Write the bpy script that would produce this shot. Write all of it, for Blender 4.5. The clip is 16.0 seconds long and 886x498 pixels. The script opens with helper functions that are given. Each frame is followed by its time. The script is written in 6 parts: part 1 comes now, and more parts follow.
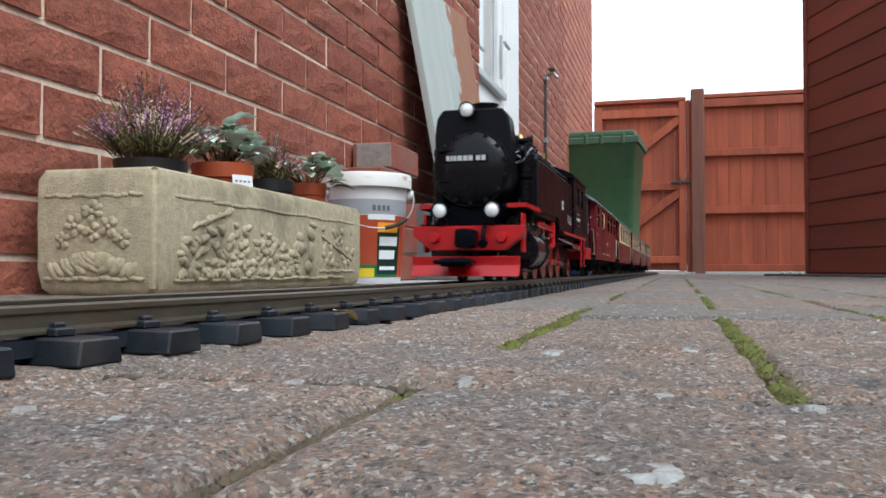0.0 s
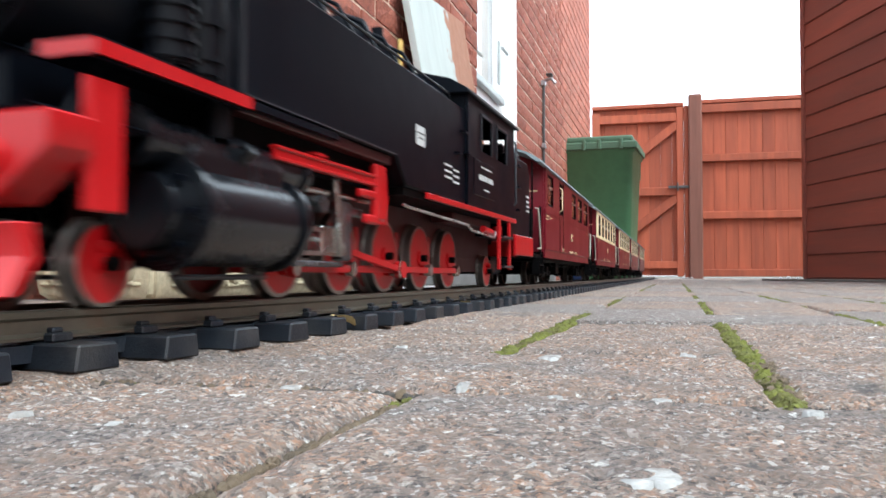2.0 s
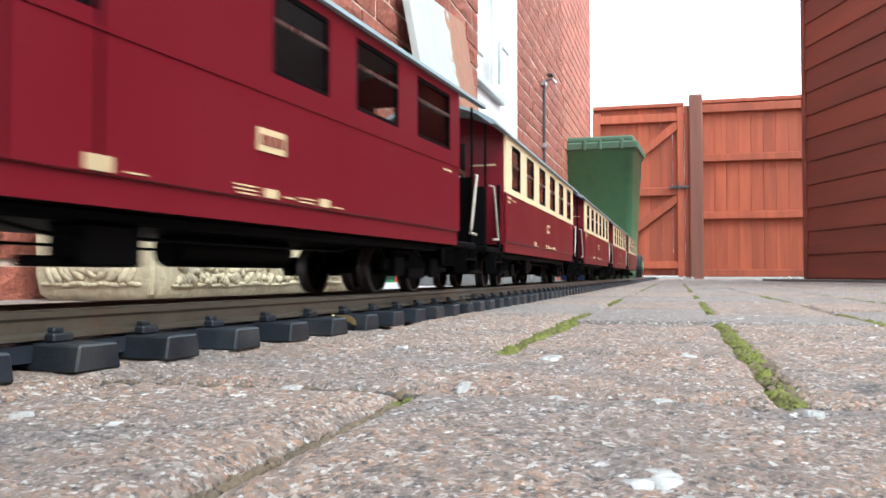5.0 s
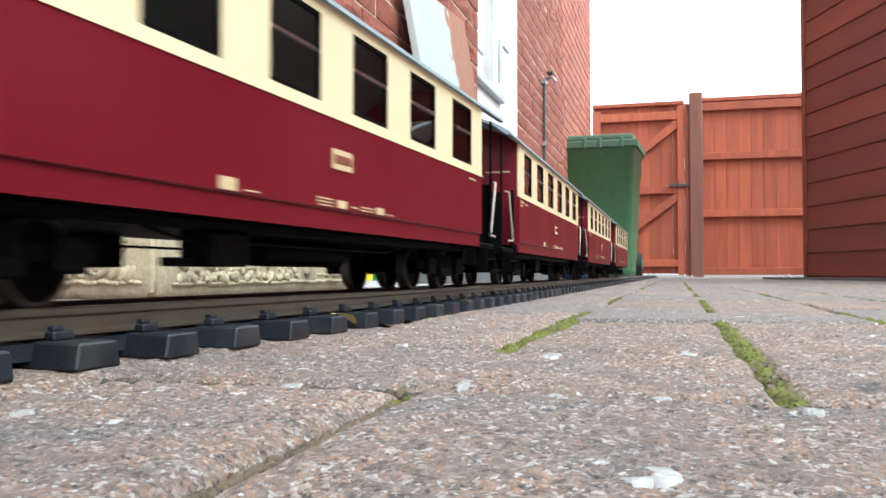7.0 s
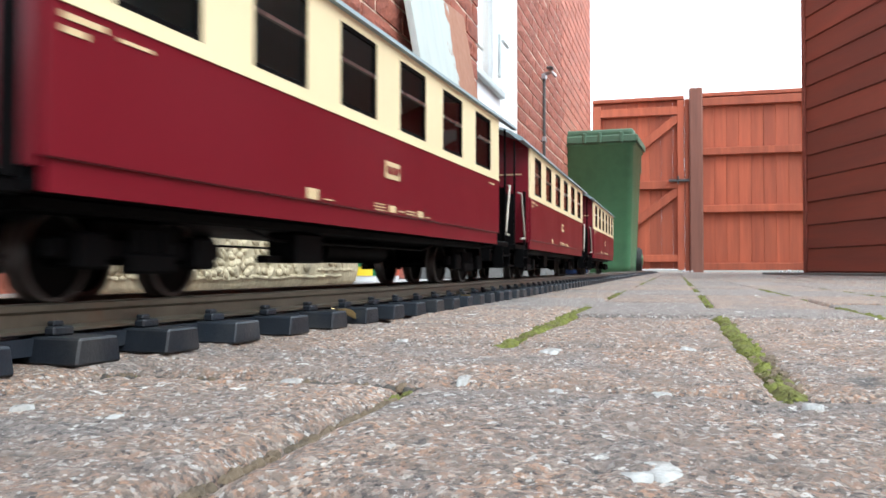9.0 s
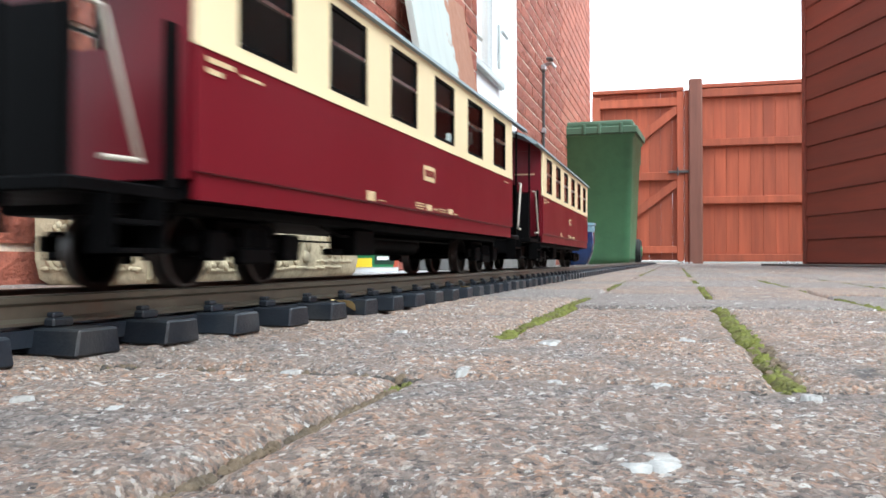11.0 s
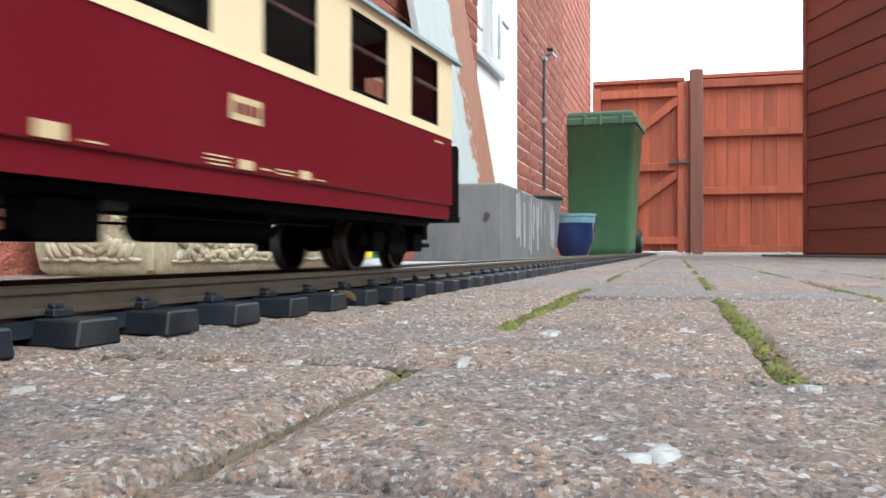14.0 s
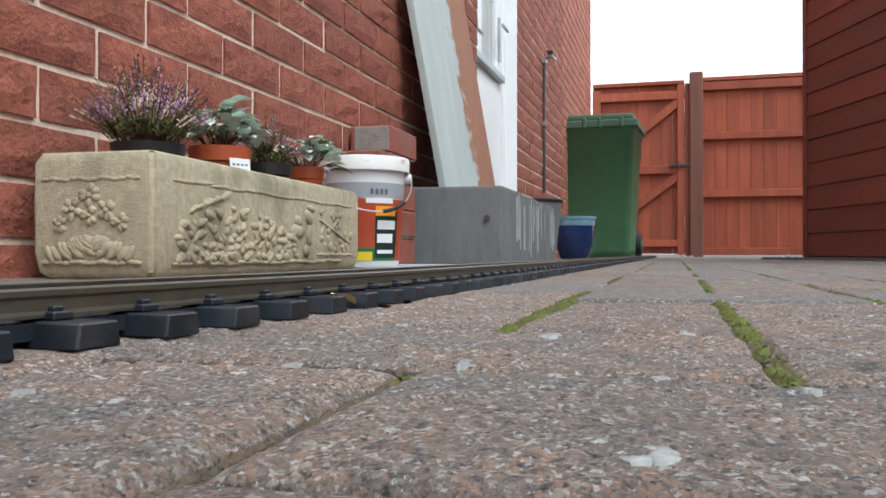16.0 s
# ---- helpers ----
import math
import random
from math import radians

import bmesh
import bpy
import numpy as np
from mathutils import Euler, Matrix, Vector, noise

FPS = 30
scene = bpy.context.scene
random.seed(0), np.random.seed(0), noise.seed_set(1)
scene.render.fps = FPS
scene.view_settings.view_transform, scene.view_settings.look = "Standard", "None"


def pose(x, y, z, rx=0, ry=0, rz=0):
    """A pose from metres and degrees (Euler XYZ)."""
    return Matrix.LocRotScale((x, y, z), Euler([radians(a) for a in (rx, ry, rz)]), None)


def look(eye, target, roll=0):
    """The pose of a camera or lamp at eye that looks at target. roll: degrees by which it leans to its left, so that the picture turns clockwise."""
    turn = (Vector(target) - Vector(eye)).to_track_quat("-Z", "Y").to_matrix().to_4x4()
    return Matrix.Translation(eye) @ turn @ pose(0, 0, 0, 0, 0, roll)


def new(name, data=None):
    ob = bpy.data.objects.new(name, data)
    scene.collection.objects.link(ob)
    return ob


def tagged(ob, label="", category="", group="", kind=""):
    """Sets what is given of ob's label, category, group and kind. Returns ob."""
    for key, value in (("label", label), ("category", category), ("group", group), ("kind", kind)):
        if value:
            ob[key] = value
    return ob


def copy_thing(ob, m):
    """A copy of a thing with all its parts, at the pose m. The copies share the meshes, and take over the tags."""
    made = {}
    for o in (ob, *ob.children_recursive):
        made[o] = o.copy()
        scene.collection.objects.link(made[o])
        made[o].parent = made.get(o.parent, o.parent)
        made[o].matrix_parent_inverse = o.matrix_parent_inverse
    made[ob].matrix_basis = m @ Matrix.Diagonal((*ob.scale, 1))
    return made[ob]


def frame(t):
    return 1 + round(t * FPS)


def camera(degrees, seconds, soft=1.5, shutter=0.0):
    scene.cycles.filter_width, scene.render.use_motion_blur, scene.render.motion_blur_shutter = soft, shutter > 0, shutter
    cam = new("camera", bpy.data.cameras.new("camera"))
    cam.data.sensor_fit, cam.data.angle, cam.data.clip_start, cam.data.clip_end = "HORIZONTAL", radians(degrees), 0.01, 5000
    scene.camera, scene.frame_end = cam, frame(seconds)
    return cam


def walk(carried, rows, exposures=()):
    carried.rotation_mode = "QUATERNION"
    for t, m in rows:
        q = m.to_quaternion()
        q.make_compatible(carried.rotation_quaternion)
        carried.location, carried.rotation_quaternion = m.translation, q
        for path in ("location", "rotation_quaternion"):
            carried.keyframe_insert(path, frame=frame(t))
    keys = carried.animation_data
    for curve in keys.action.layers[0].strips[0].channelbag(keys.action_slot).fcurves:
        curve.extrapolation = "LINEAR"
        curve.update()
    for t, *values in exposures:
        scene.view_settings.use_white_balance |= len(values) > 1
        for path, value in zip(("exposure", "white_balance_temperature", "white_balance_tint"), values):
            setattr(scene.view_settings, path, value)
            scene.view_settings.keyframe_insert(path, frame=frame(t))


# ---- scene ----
# The camera rests on the paving, 29 mm above it, and only nods a little.
EYE_Z = 0.029
FOCAL = 1490.0
cam = camera(55.5, 16.0, soft=1.6, shutter=0.6)

NOD = [(0.0, 29.1, 3.8), (0.2, 29.1, 1.0), (0.5, 29.1, -0.8), (1.0, 30.6, -0.8), (1.5, 36.8, -0.8), (2.0, 38.2, 0.0), (2.5, 36.7, 0.0),
       (3.0, 34.4, 0.2), (3.5, 35.2, 0.5), (4.0, 36.7, 1.0), (5.2, 38.6, 1.0), (6.5, 39.0, 1.0), (7.0, 35.2, 1.0),
       (7.5, 29.8, 0.7), (8.0, 27.8, 0.7), (8.5, 28.3, 0.9), (9.0, 26.8, 0.7), (10.2, 16.5, 0.0), (11.5, 7.6, -0.6),
       (12.0, 3.0, -0.2), (12.5, 1.5, 0.0), (13.0, -3.1, 0.0), (13.5, -6.0, 0.0), (14.0, -4.8, 0.0), (14.5, -5.9, 0.0),
       (15.0, -2.8, 0.0), (15.5, 6.1, 0.0), (16.0, 0.0, 0.0)]


def cam_pose(lift, swing):
    yaw = math.atan((411.0 + swing) / FOCAL)
    pitch = math.atan((9.0 + lift) / FOCAL)
    return pose(0, 0, EYE_Z, 90 + math.degrees(pitch), 0, math.degrees(yaw))


walk(cam, [(t, cam_pose(lift, swing)) for t, lift, swing in NOD], exposures=[(t, stops, 6020, 2.5) for t, stops in ((0.0, 0.3), (1.0, 0.5), (2.0, 1.08), (3.5, 1.30), (7.0, 1.2), (9.0, 1.15), (12.5, 1.08), (14.5, 0.90), (15.2, 0.72), (16.0, 0.35))])

# Overcast daylight from a bright white sky.
world = bpy.data.worlds.new("overcast_sky")
scene.world = world
world.use_nodes = True
wn, wl = world.node_tree.nodes, world.node_tree.links
wn.clear()
sky = wn.new("ShaderNodeTexSky")
sky.sky_type = "NISHITA"
sky.sun_disc = False
sky.sun_elevation = radians(50)
sky.sun_rotation = radians(118)
sky.air_density = 1.0
sky.dust_density = 4.0
grey = wn.new("ShaderNodeMix")
grey.data_type = "RGBA"
grey.inputs[0].default_value = 0.8
grey.inputs[7].default_value = (10.5, 11.0, 11.8, 1)
bg = wn.new("ShaderNodeBackground")
bg.inputs[1].default_value = 0.15
wo = wn.new("ShaderNodeOutputWorld")
wl.new(sky.outputs[0], grey.inputs[6])
wl.new(grey.outputs[2], bg.inputs[0])
wl.new(bg.outputs[0], wo.inputs[0])
sun_data = bpy.data.lights.new("sun", "SUN")
sun_data.energy, sun_data.angle, sun_data.color = 1.4, radians(25), (1.0, 0.97, 0.93)
sun = new("sun", sun_data)
sun.matrix_world = look((3, -1.6, 5), (0, 0.6, 0))


# Mesh helpers
def thing(name, label, category, group="", kind="", at=None, bm=None, material=None):
    data = None
    if bm is not None:
        data = bpy.data.meshes.new(name)
        bm.to_mesh(data)
        bm.free()
        for m in material if isinstance(material, (list, tuple)) else [material]:
            data.materials.append(m)
    ob = tagged(new(name, data), label, category, group, kind)
    if at is not None:
        ob.matrix_basis = at
    return ob


def part(name, bm, material, parent, label="", kind=""):
    data = bpy.data.meshes.new(name)
    bm.to_mesh(data)
    bm.free()
    for m in material if isinstance(material, (list, tuple)) else [material]:
        data.materials.append(m)
    ob = new(name, data)
    ob.parent = parent
    return tagged(ob, label, kind=kind)


def smooth(bm, angle=40):
    lim = radians(angle)
    for f in bm.faces:
        f.smooth = True
    for e in bm.edges:
        if len(e.link_faces) == 2 and e.calc_face_angle(0) > lim:
            e.smooth = False
    return bm


def box(x0, x1, y0, y1, z0, z1, bevel=0.0, bm=None, seg=1, turn=None):
    own = bmesh.new()
    bmesh.ops.create_cube(own, size=1)
    for v in own.verts:
        v.co = Vector(((x0 + x1) / 2 + v.co.x * (x1 - x0), (y0 + y1) / 2 + v.co.y * (y1 - y0), (z0 + z1) / 2 + v.co.z * (z1 - z0)))
    if bevel:
        bmesh.ops.bevel(own, geom=own.edges[:], offset=bevel, segments=seg, affect="EDGES", profile=0.6)
    if turn is not None:
        bmesh.ops.transform(own, matrix=turn, verts=own.verts)
    return merge(bm, own)


def merge(bm, own):
    if bm is None:
        return own
    data = bpy.data.meshes.new("tmp")
    own.to_mesh(data)
    own.free()
    bm.from_mesh(data)
    bpy.data.meshes.remove(data)
    return bm


def rod(p0, p1, r0, r1=None, seg=16, bm=None, bevel=0.0, caps=True):
    """A round bar or cone from p0 to p1."""
    own = bmesh.new()
    p0, p1 = Vector(p0), Vector(p1)
    r1 = r0 if r1 is None else r1
    bmesh.ops.create_cone(own, cap_ends=caps, segments=seg, radius1=r0, radius2=r1, depth=(p1 - p0).length)
    if bevel:
        rim = [e for e in own.edges if any(len(f.verts) > 4 for f in e.link_faces)]
        bmesh.ops.bevel(own, geom=rim, offset=bevel, segments=2, affect="EDGES")
    turn = (p1 - p0).to_track_quat("Z", "Y").to_matrix().to_4x4()
    bmesh.ops.transform(own, matrix=Matrix.Translation((p0 + p1) / 2) @ turn, verts=own.verts)
    smooth(own)
    return merge(bm, own)


def lathe(profile, seg=24, axis="Z", bm=None, at=(0, 0, 0)):
    """A turned body: profile of (radius, height)."""
    own = bmesh.new()
    rings = []
    for r, z in profile:
        rings.append([own.verts.new((r * math.cos(2 * math.pi * k / seg), r * math.sin(2 * math.pi * k / seg), z)) for k in range(seg)])
    for a, b in zip(rings, rings[1:]):
        for k in range(seg):
            own.faces.new((a[k], a[(k + 1) % seg], b[(k + 1) % seg], b[k]))
    if profile[0][0] > 1e-5:
        own.faces.new(rings[0][::-1])
    if profile[-1][0] > 1e-5:
        own.faces.new(rings[-1])
    bmesh.ops.remove_doubles(own, verts=own.verts, dist=1e-6)
    bmesh.ops.recalc_face_normals(own, faces=own.faces)
    turn = {"Z": Matrix.Identity(4), "X": pose(0, 0, 0, 0, 90, 0), "Y": pose(0, 0, 0, -90, 0, 0)}[axis]
    bmesh.ops.transform(own, matrix=Matrix.Translation(at) @ turn, verts=own.verts)
    smooth(own)
    return merge(bm, own)


def extrude(outline, a, b, axis="X", bm=None, bevel=0.0):
    """A solid of one cross-section, from a to b along an axis. The outline's two numbers are the other two axes, in order."""
    own = bmesh.new()

    def place(p, w):
        return {"X": (w, p[0], p[1]), "Y": (p[0], w, p[1]), "Z": (p[0], p[1], w)}[axis]
    lo = [own.verts.new(place(p, a)) for p in outline]
    hi = [own.verts.new(place(p, b)) for p in outline]
    n = len(outline)
    for k in range(n):
        own.faces.new((lo[k], lo[(k + 1) % n], hi[(k + 1) % n], hi[k]))
    own.faces.new(lo[::-1])
    own.faces.new(hi)
    bmesh.ops.recalc_face_normals(own, faces=own.faces)
    if bevel:
        bmesh.ops.bevel(own, geom=own.edges[:], offset=bevel, segments=1, affect="EDGES")
    smooth(own, 30)
    return merge(bm, own)


def tube(points, r, seg=8, bm=None):
    """A bent round wire through the points."""
    own = bmesh.new()
    pts = [Vector(p) for p in points]
    rings = []
    up = Vector((0.31, 0.17, 0.93))
    for k, p in enumerate(pts):
        d = (pts[min(k + 1, len(pts) - 1)] - pts[max(k - 1, 0)]).normalized()
        u = d.cross(up).normalized()
        w = d.cross(u).normalized()
        rings.append([own.verts.new(p + r * (math.cos(2 * math.pi * j / seg) * u + math.sin(2 * math.pi * j / seg) * w)) for j in range(seg)])
    for a, b in zip(rings, rings[1:]):
        for j in range(seg):
            own.faces.new((a[j], a[(j + 1) % seg], b[(j + 1) % seg], b[j]))
    own.faces.new(rings[0][::-1])
    own.faces.new(rings[-1])
    bmesh.ops.recalc_face_normals(own, faces=own.faces)
    smooth(own, 60)
    return merge(bm, own)


def mat(name, colour, rough=0.6, metal=0.0, vary=0.15, scale=40.0, tint=None, tint_at=0.5, tint_scale=6.0, tint_amount=0.6, bump=0.0, bump_scale=200.0,
        each=0.0, spec=0.5, stretch=(1, 1, 1), island=False, coat=0.0):
    """A procedural surface: a base colour with fine grain, large stains of a tint, relief, and variety from piece to piece."""
    m = bpy.data.materials.new(name)
    m.use_nodes = True
    n, l = m.node_tree.nodes, m.node_tree.links
    b = n["Principled BSDF"]
    b.inputs["Roughness"].default_value = rough
    b.inputs["Metallic"].default_value = metal
    b.inputs["Specular IOR Level"].default_value = spec
    b.inputs["Coat Weight"].default_value = coat
    tc = n.new("ShaderNodeTexCoord")
    mp = n.new("ShaderNodeMapping")
    mp.inputs["Scale"].default_value = stretch
    l.new(tc.outputs["Object"], mp.inputs[0])
    oi = n.new("ShaderNodeObjectInfo")
    shift = n.new("ShaderNodeVectorMath")
    shift.operation = "ADD"
    l.new(mp.outputs[0], shift.inputs[0])
    grow = n.new("ShaderNodeMath")
    grow.operation = "MULTIPLY"
    grow.inputs[1].default_value = 37.0 if each else 0.0
    source = n.new("ShaderNodeNewGeometry").outputs["Random Per Island"] if island else oi.outputs["Random"]
    l.new(source, grow.inputs[0])
    l.new(grow.outputs[0], shift.inputs[1])
    fine = n.new("ShaderNodeTexNoise")
    fine.inputs["Scale"].default_value = scale
    fine.inputs["Detail"].default_value = 5
    fine.inputs["Roughness"].default_value = 0.65
    l.new(shift.outputs[0], fine.inputs["Vector"])
    r1 = n.new("ShaderNodeMapRange")
    r1.inputs[1].default_value, r1.inputs[2].default_value = 0.25, 0.75
    r1.inputs[3].default_value, r1.inputs[4].default_value = 1 - vary, 1 + vary
    l.new(fine.outputs[0], r1.inputs[0])
    mul = n.new("ShaderNodeMix")
    mul.data_type, mul.blend_type = "RGBA", "MULTIPLY"
    mul.inputs[0].default_value = 1.0
    mul.inputs[6].default_value = (*colour, 1)
    l.new(r1.outputs[0], mul.inputs[7])
    out = mul.outputs[2]
    if tint is not None:
        big = n.new("ShaderNodeTexNoise")
        big.inputs["Scale"].default_value = tint_scale
        big.inputs["Detail"].default_value = 6
        big.inputs["Roughness"].default_value = 0.6
        l.new(shift.outputs[0], big.inputs["Vector"])
        rr = n.new("ShaderNodeMapRange")
        rr.inputs[1].default_value, rr.inputs[2].default_value = tint_at, tint_at + 0.15
        rr.inputs[4].default_value = tint_amount
        l.new(big.outputs[0], rr.inputs[0])
        tm = n.new("ShaderNodeMix")
        tm.data_type = "RGBA"
        tm.inputs[7].default_value = (*tint, 1)
        l.new(rr.outputs[0], tm.inputs[0])
        l.new(out, tm.inputs[6])
        out = tm.outputs[2]
    if each:
        hv = n.new("ShaderNodeHueSaturation")
        r2 = n.new("ShaderNodeMapRange")
        r2.inputs[3].default_value, r2.inputs[4].default_value = 1 - each, 1 + each
        l.new(source, r2.inputs[0])
        l.new(r2.outputs[0], hv.inputs["Value"])
        l.new(out, hv.inputs["Color"])
        out = hv.outputs[0]
    l.new(out, b.inputs["Base Color"])
    rv = n.new("ShaderNodeMapRange")
    rv.inputs[3].default_value, rv.inputs[4].default_value = max(rough - 0.12, 0.03), min(rough + 0.12, 1)
    l.new(fine.outputs[0], rv.inputs[0])
    l.new(rv.outputs[0], b.inputs["Roughness"])
    if bump:
        bn = n.new("ShaderNodeTexNoise")
        bn.inputs["Scale"].default_value = bump_scale
        bn.inputs["Detail"].default_value = 6
        bn.inputs["Roughness"].default_value = 0.6
        l.new(shift.outputs[0], bn.inputs["Vector"])
        bp = n.new("ShaderNodeBump")
        bp.inputs["Strength"].default_value = 1.0
        bp.inputs["Distance"].default_value = bump
        l.new(bn.outputs[0], bp.inputs["Height"])
        l.new(bp.outputs[0], b.inputs["Normal"])
    return m


# Surfaces
M_BRICK = mat("rough_red_brick", (0.32, 0.098, 0.062), 0.88, vary=0.4, scale=75, tint=(0.17, 0.050, 0.034), tint_at=0.50, tint_scale=26, bump=0.006, bump_scale=150, each=0.12)
M_BRICK_FAR = mat("red_brick_far", (0.37, 0.125, 0.082), 0.85, vary=0.3, scale=60, bump=0.003, bump_scale=70, each=0.16, island=True)
M_MORTAR = mat("pale_mortar", (0.76, 0.62, 0.50), 0.9, vary=0.2, scale=120, tint=(0.52, 0.40, 0.32), tint_scale=5, bump=0.002, bump_scale=250)
M_GROUND = mat("joint_sand", (0.10, 0.085, 0.065), 0.95, vary=0.4, scale=200, bump=0.002, bump_scale=300)
M_WHITE = mat("white_plastic_frame", (0.90, 0.91, 0.92), 0.35, vary=0.03, scale=10)
M_POST = mat("weathered_mauve_brown_timber", (0.17, 0.072, 0.052), 0.75, vary=0.3, scale=14, stretch=(1, 1, 0.08), bump=0.001, bump_scale=60)
M_FENCE = mat("red_stained_timber", (0.33, 0.080, 0.038), 0.7, vary=0.3, scale=14, stretch=(1, 1, 0.08), tint=(0.22, 0.05, 0.025), tint_scale=5, bump=0.001, bump_scale=60, each=0.14)
M_SHED = mat("brown_red_stained_cladding", (0.16, 0.032, 0.018), 0.6, vary=0.3, scale=14, stretch=(0.1, 0.1, 1), tint=(0.10, 0.022, 0.015), tint_scale=3, bump=0.001, bump_scale=60, each=0.12)
M_BIN = mat("green_bin_plastic", (0.075, 0.205, 0.10), 0.42, vary=0.1, scale=20, tint=(0.05, 0.14, 0.07), tint_scale=3, bump=0.0004, bump_scale=300)
M_BINLID = mat("faded_dark_green_lid", (0.06, 0.125, 0.075), 0.5, vary=0.15, scale=20, bump=0.0004, bump_scale=300)
M_RUBBER = mat("black_rubber", (0.02, 0.02, 0.02), 0.7, vary=0.2)
M_STONE = mat("cast_stone", (0.43, 0.375, 0.255), 0.92, vary=0.3, scale=90, tint=(0.21, 0.185, 0.13), tint_scale=11, tint_at=0.5, tint_amount=0.7, bump=0.0015, bump_scale=300)
M_CONC = mat("grey_concrete", (0.17, 0.178, 0.178), 0.9, vary=0.2, scale=50, tint=(0.22, 0.22, 0.22), tint_scale=5, stretch=(1, 1, 0.35), bump=0.0008, bump_scale=200)
M_RAIL = mat("brown_oxidised_brass_rail", (0.135, 0.122, 0.096), 0.36, metal=0.65, vary=0.25, scale=60, tint=(0.16, 0.07, 0.03), tint_scale=20, tint_at=0.55)
M_SLEEPER = mat("dark_grey_plastic_sleeper", (0.010, 0.0145, 0.022), 0.45, vary=0.25, scale=90, tint=(0.05, 0.05, 0.05), tint_scale=30, each=0.2, bump=0.0002, bump_scale=900)
M_BLACK = mat("satin_black_paint", (0.0026, 0.0036, 0.0062), 0.34, vary=0.2, scale=30, spec=0.06)
M_SOOT = mat("matt_black_smokebox", (0.0026, 0.0034, 0.0054), 0.42, vary=0.2, scale=30, spec=0.14)
M_RED = mat("bright_red_paint", (0.38, 0.003, 0.006), 0.36, vary=0.08, scale=30)
M_MAROON = mat("maroon_coach_paint", (0.130, 0.0052, 0.0125), 0.34, vary=0.06, scale=12, spec=0.35)
M_CREAM = mat("cream_coach_paint", (0.78, 0.66, 0.42), 0.4, vary=0.04, scale=12)
M_ROOF = mat("pale_grey_roof", (0.19, 0.245, 0.265), 0.5, vary=0.06, scale=20)
M_UNDER = mat("black_underframe", (0.0015, 0.0015, 0.0018), 0.6, vary=0.2, scale=60, spec=0.06)
M_STEEL = mat("bright_steel", (0.55, 0.55, 0.53), 0.28, metal=1.0, vary=0.1)


def paver_material():
    """Worn concrete paver: coarse grains of pink, buff, grey and white, weathered film and pale lichen."""
    m = bpy.data.materials.new("weathered_paver")
    m.use_nodes = True
    n, l = m.node_tree.nodes, m.node_tree.links
    b = n["Principled BSDF"]
    b.inputs["Specular IOR Level"].default_value = 0.35
    tc = n.new("ShaderNodeTexCoord")
    oi = n.new("ShaderNodeObjectInfo")
    geo = n.new("ShaderNodeNewGeometry")
    pick = n.new("ShaderNodeMath")
    pick.operation = "ADD"
    l.new(oi.outputs["Random"], pick.inputs[0])
    l.new(geo.outputs["Random Per Island"], pick.inputs[1])
    frac = n.new("ShaderNodeMath")
    frac.operation = "FRACT"
    l.new(pick.outputs[0], frac.inputs[0])
    k = n.new("ShaderNodeMath")
    k.operation = "MULTIPLY"
    k.inputs[1].default_value = 53.0
    l.new(frac.outputs[0], k.inputs[0])
    mp = n.new("ShaderNodeMapping")
    mp.inputs["Scale"].default_value = (1.0, 0.85, 1.0)
    l.new(tc.outputs["Object"], mp.inputs[0])
    sh = n.new("ShaderNodeVectorMath")
    sh.operation = "ADD"
    l.new(mp.outputs[0], sh.inputs[0])
    l.new(k.outputs[0], sh.inputs[1])

    def noise_tex(scale, detail=4, rough=0.6):
        t = n.new("ShaderNodeTexNoise")
        t.inputs["Scale"].default_value, t.inputs["Detail"].default_value, t.inputs["Roughness"].default_value = scale, detail, rough
        l.new(sh.outputs[0], t.inputs["Vector"])
        return t.outputs[0]

    def ramp(value, stops, constant=False):
        r = n.new("ShaderNodeValToRGB")
        r.color_ramp.interpolation = "CONSTANT" if constant else "LINEAR"
        while len(r.color_ramp.elements) < len(stops):
            r.color_ramp.elements.new(0.5)
        for e, (p, c) in zip(r.color_ramp.elements, stops):
            e.position, e.color = p, (*c, 1)
        l.new(value, r.inputs[0])
        return r.outputs[0]

    def mix(fac, a, c, blend="MIX"):
        x = n.new("ShaderNodeMix")
        x.data_type, x.blend_type = "RGBA", blend
        for sock, v in ((x.inputs[0], fac), (x.inputs[6], a), (x.inputs[7], c)):
            if isinstance(v, float):
                sock.default_value = v
            elif isinstance(v, tuple):
                sock.default_value = (*v, 1)
            else:
                l.new(v, sock)
        return x.outputs[2]

    def between(value, lo, hi):
        r = n.new("ShaderNodeMapRange")
        r.inputs[1].default_value, r.inputs[2].default_value = lo, hi
        l.new(value, r.inputs[0])
        return r.outputs[0]
    def cells(scale):
        v = n.new("ShaderNodeTexVoronoi")
        v.inputs["Scale"].default_value = scale
        wob = n.new("ShaderNodeTexNoise")
        wob.inputs["Scale"].default_value, wob.inputs["Detail"].default_value = scale * 1.6, 3
        l.new(sh.outputs[0], wob.inputs["Vector"])
        push = n.new("ShaderNodeVectorMath")
        push.operation = "MULTIPLY_ADD"
        push.inputs[1].default_value = (1.3 / scale,) * 3
        l.new(wob.outputs["Color"], push.inputs[0])
        l.new(sh.outputs[0], push.inputs[2])
        l.new(push.outputs[0], v.inputs["Vector"])
        c = n.new("ShaderNodeSeparateColor")
        l.new(v.outputs["Color"], c.inputs[0])
        return v, c.outputs[0]
    grain, pick_big = cells(760)
    _, pick_small = cells(1500)
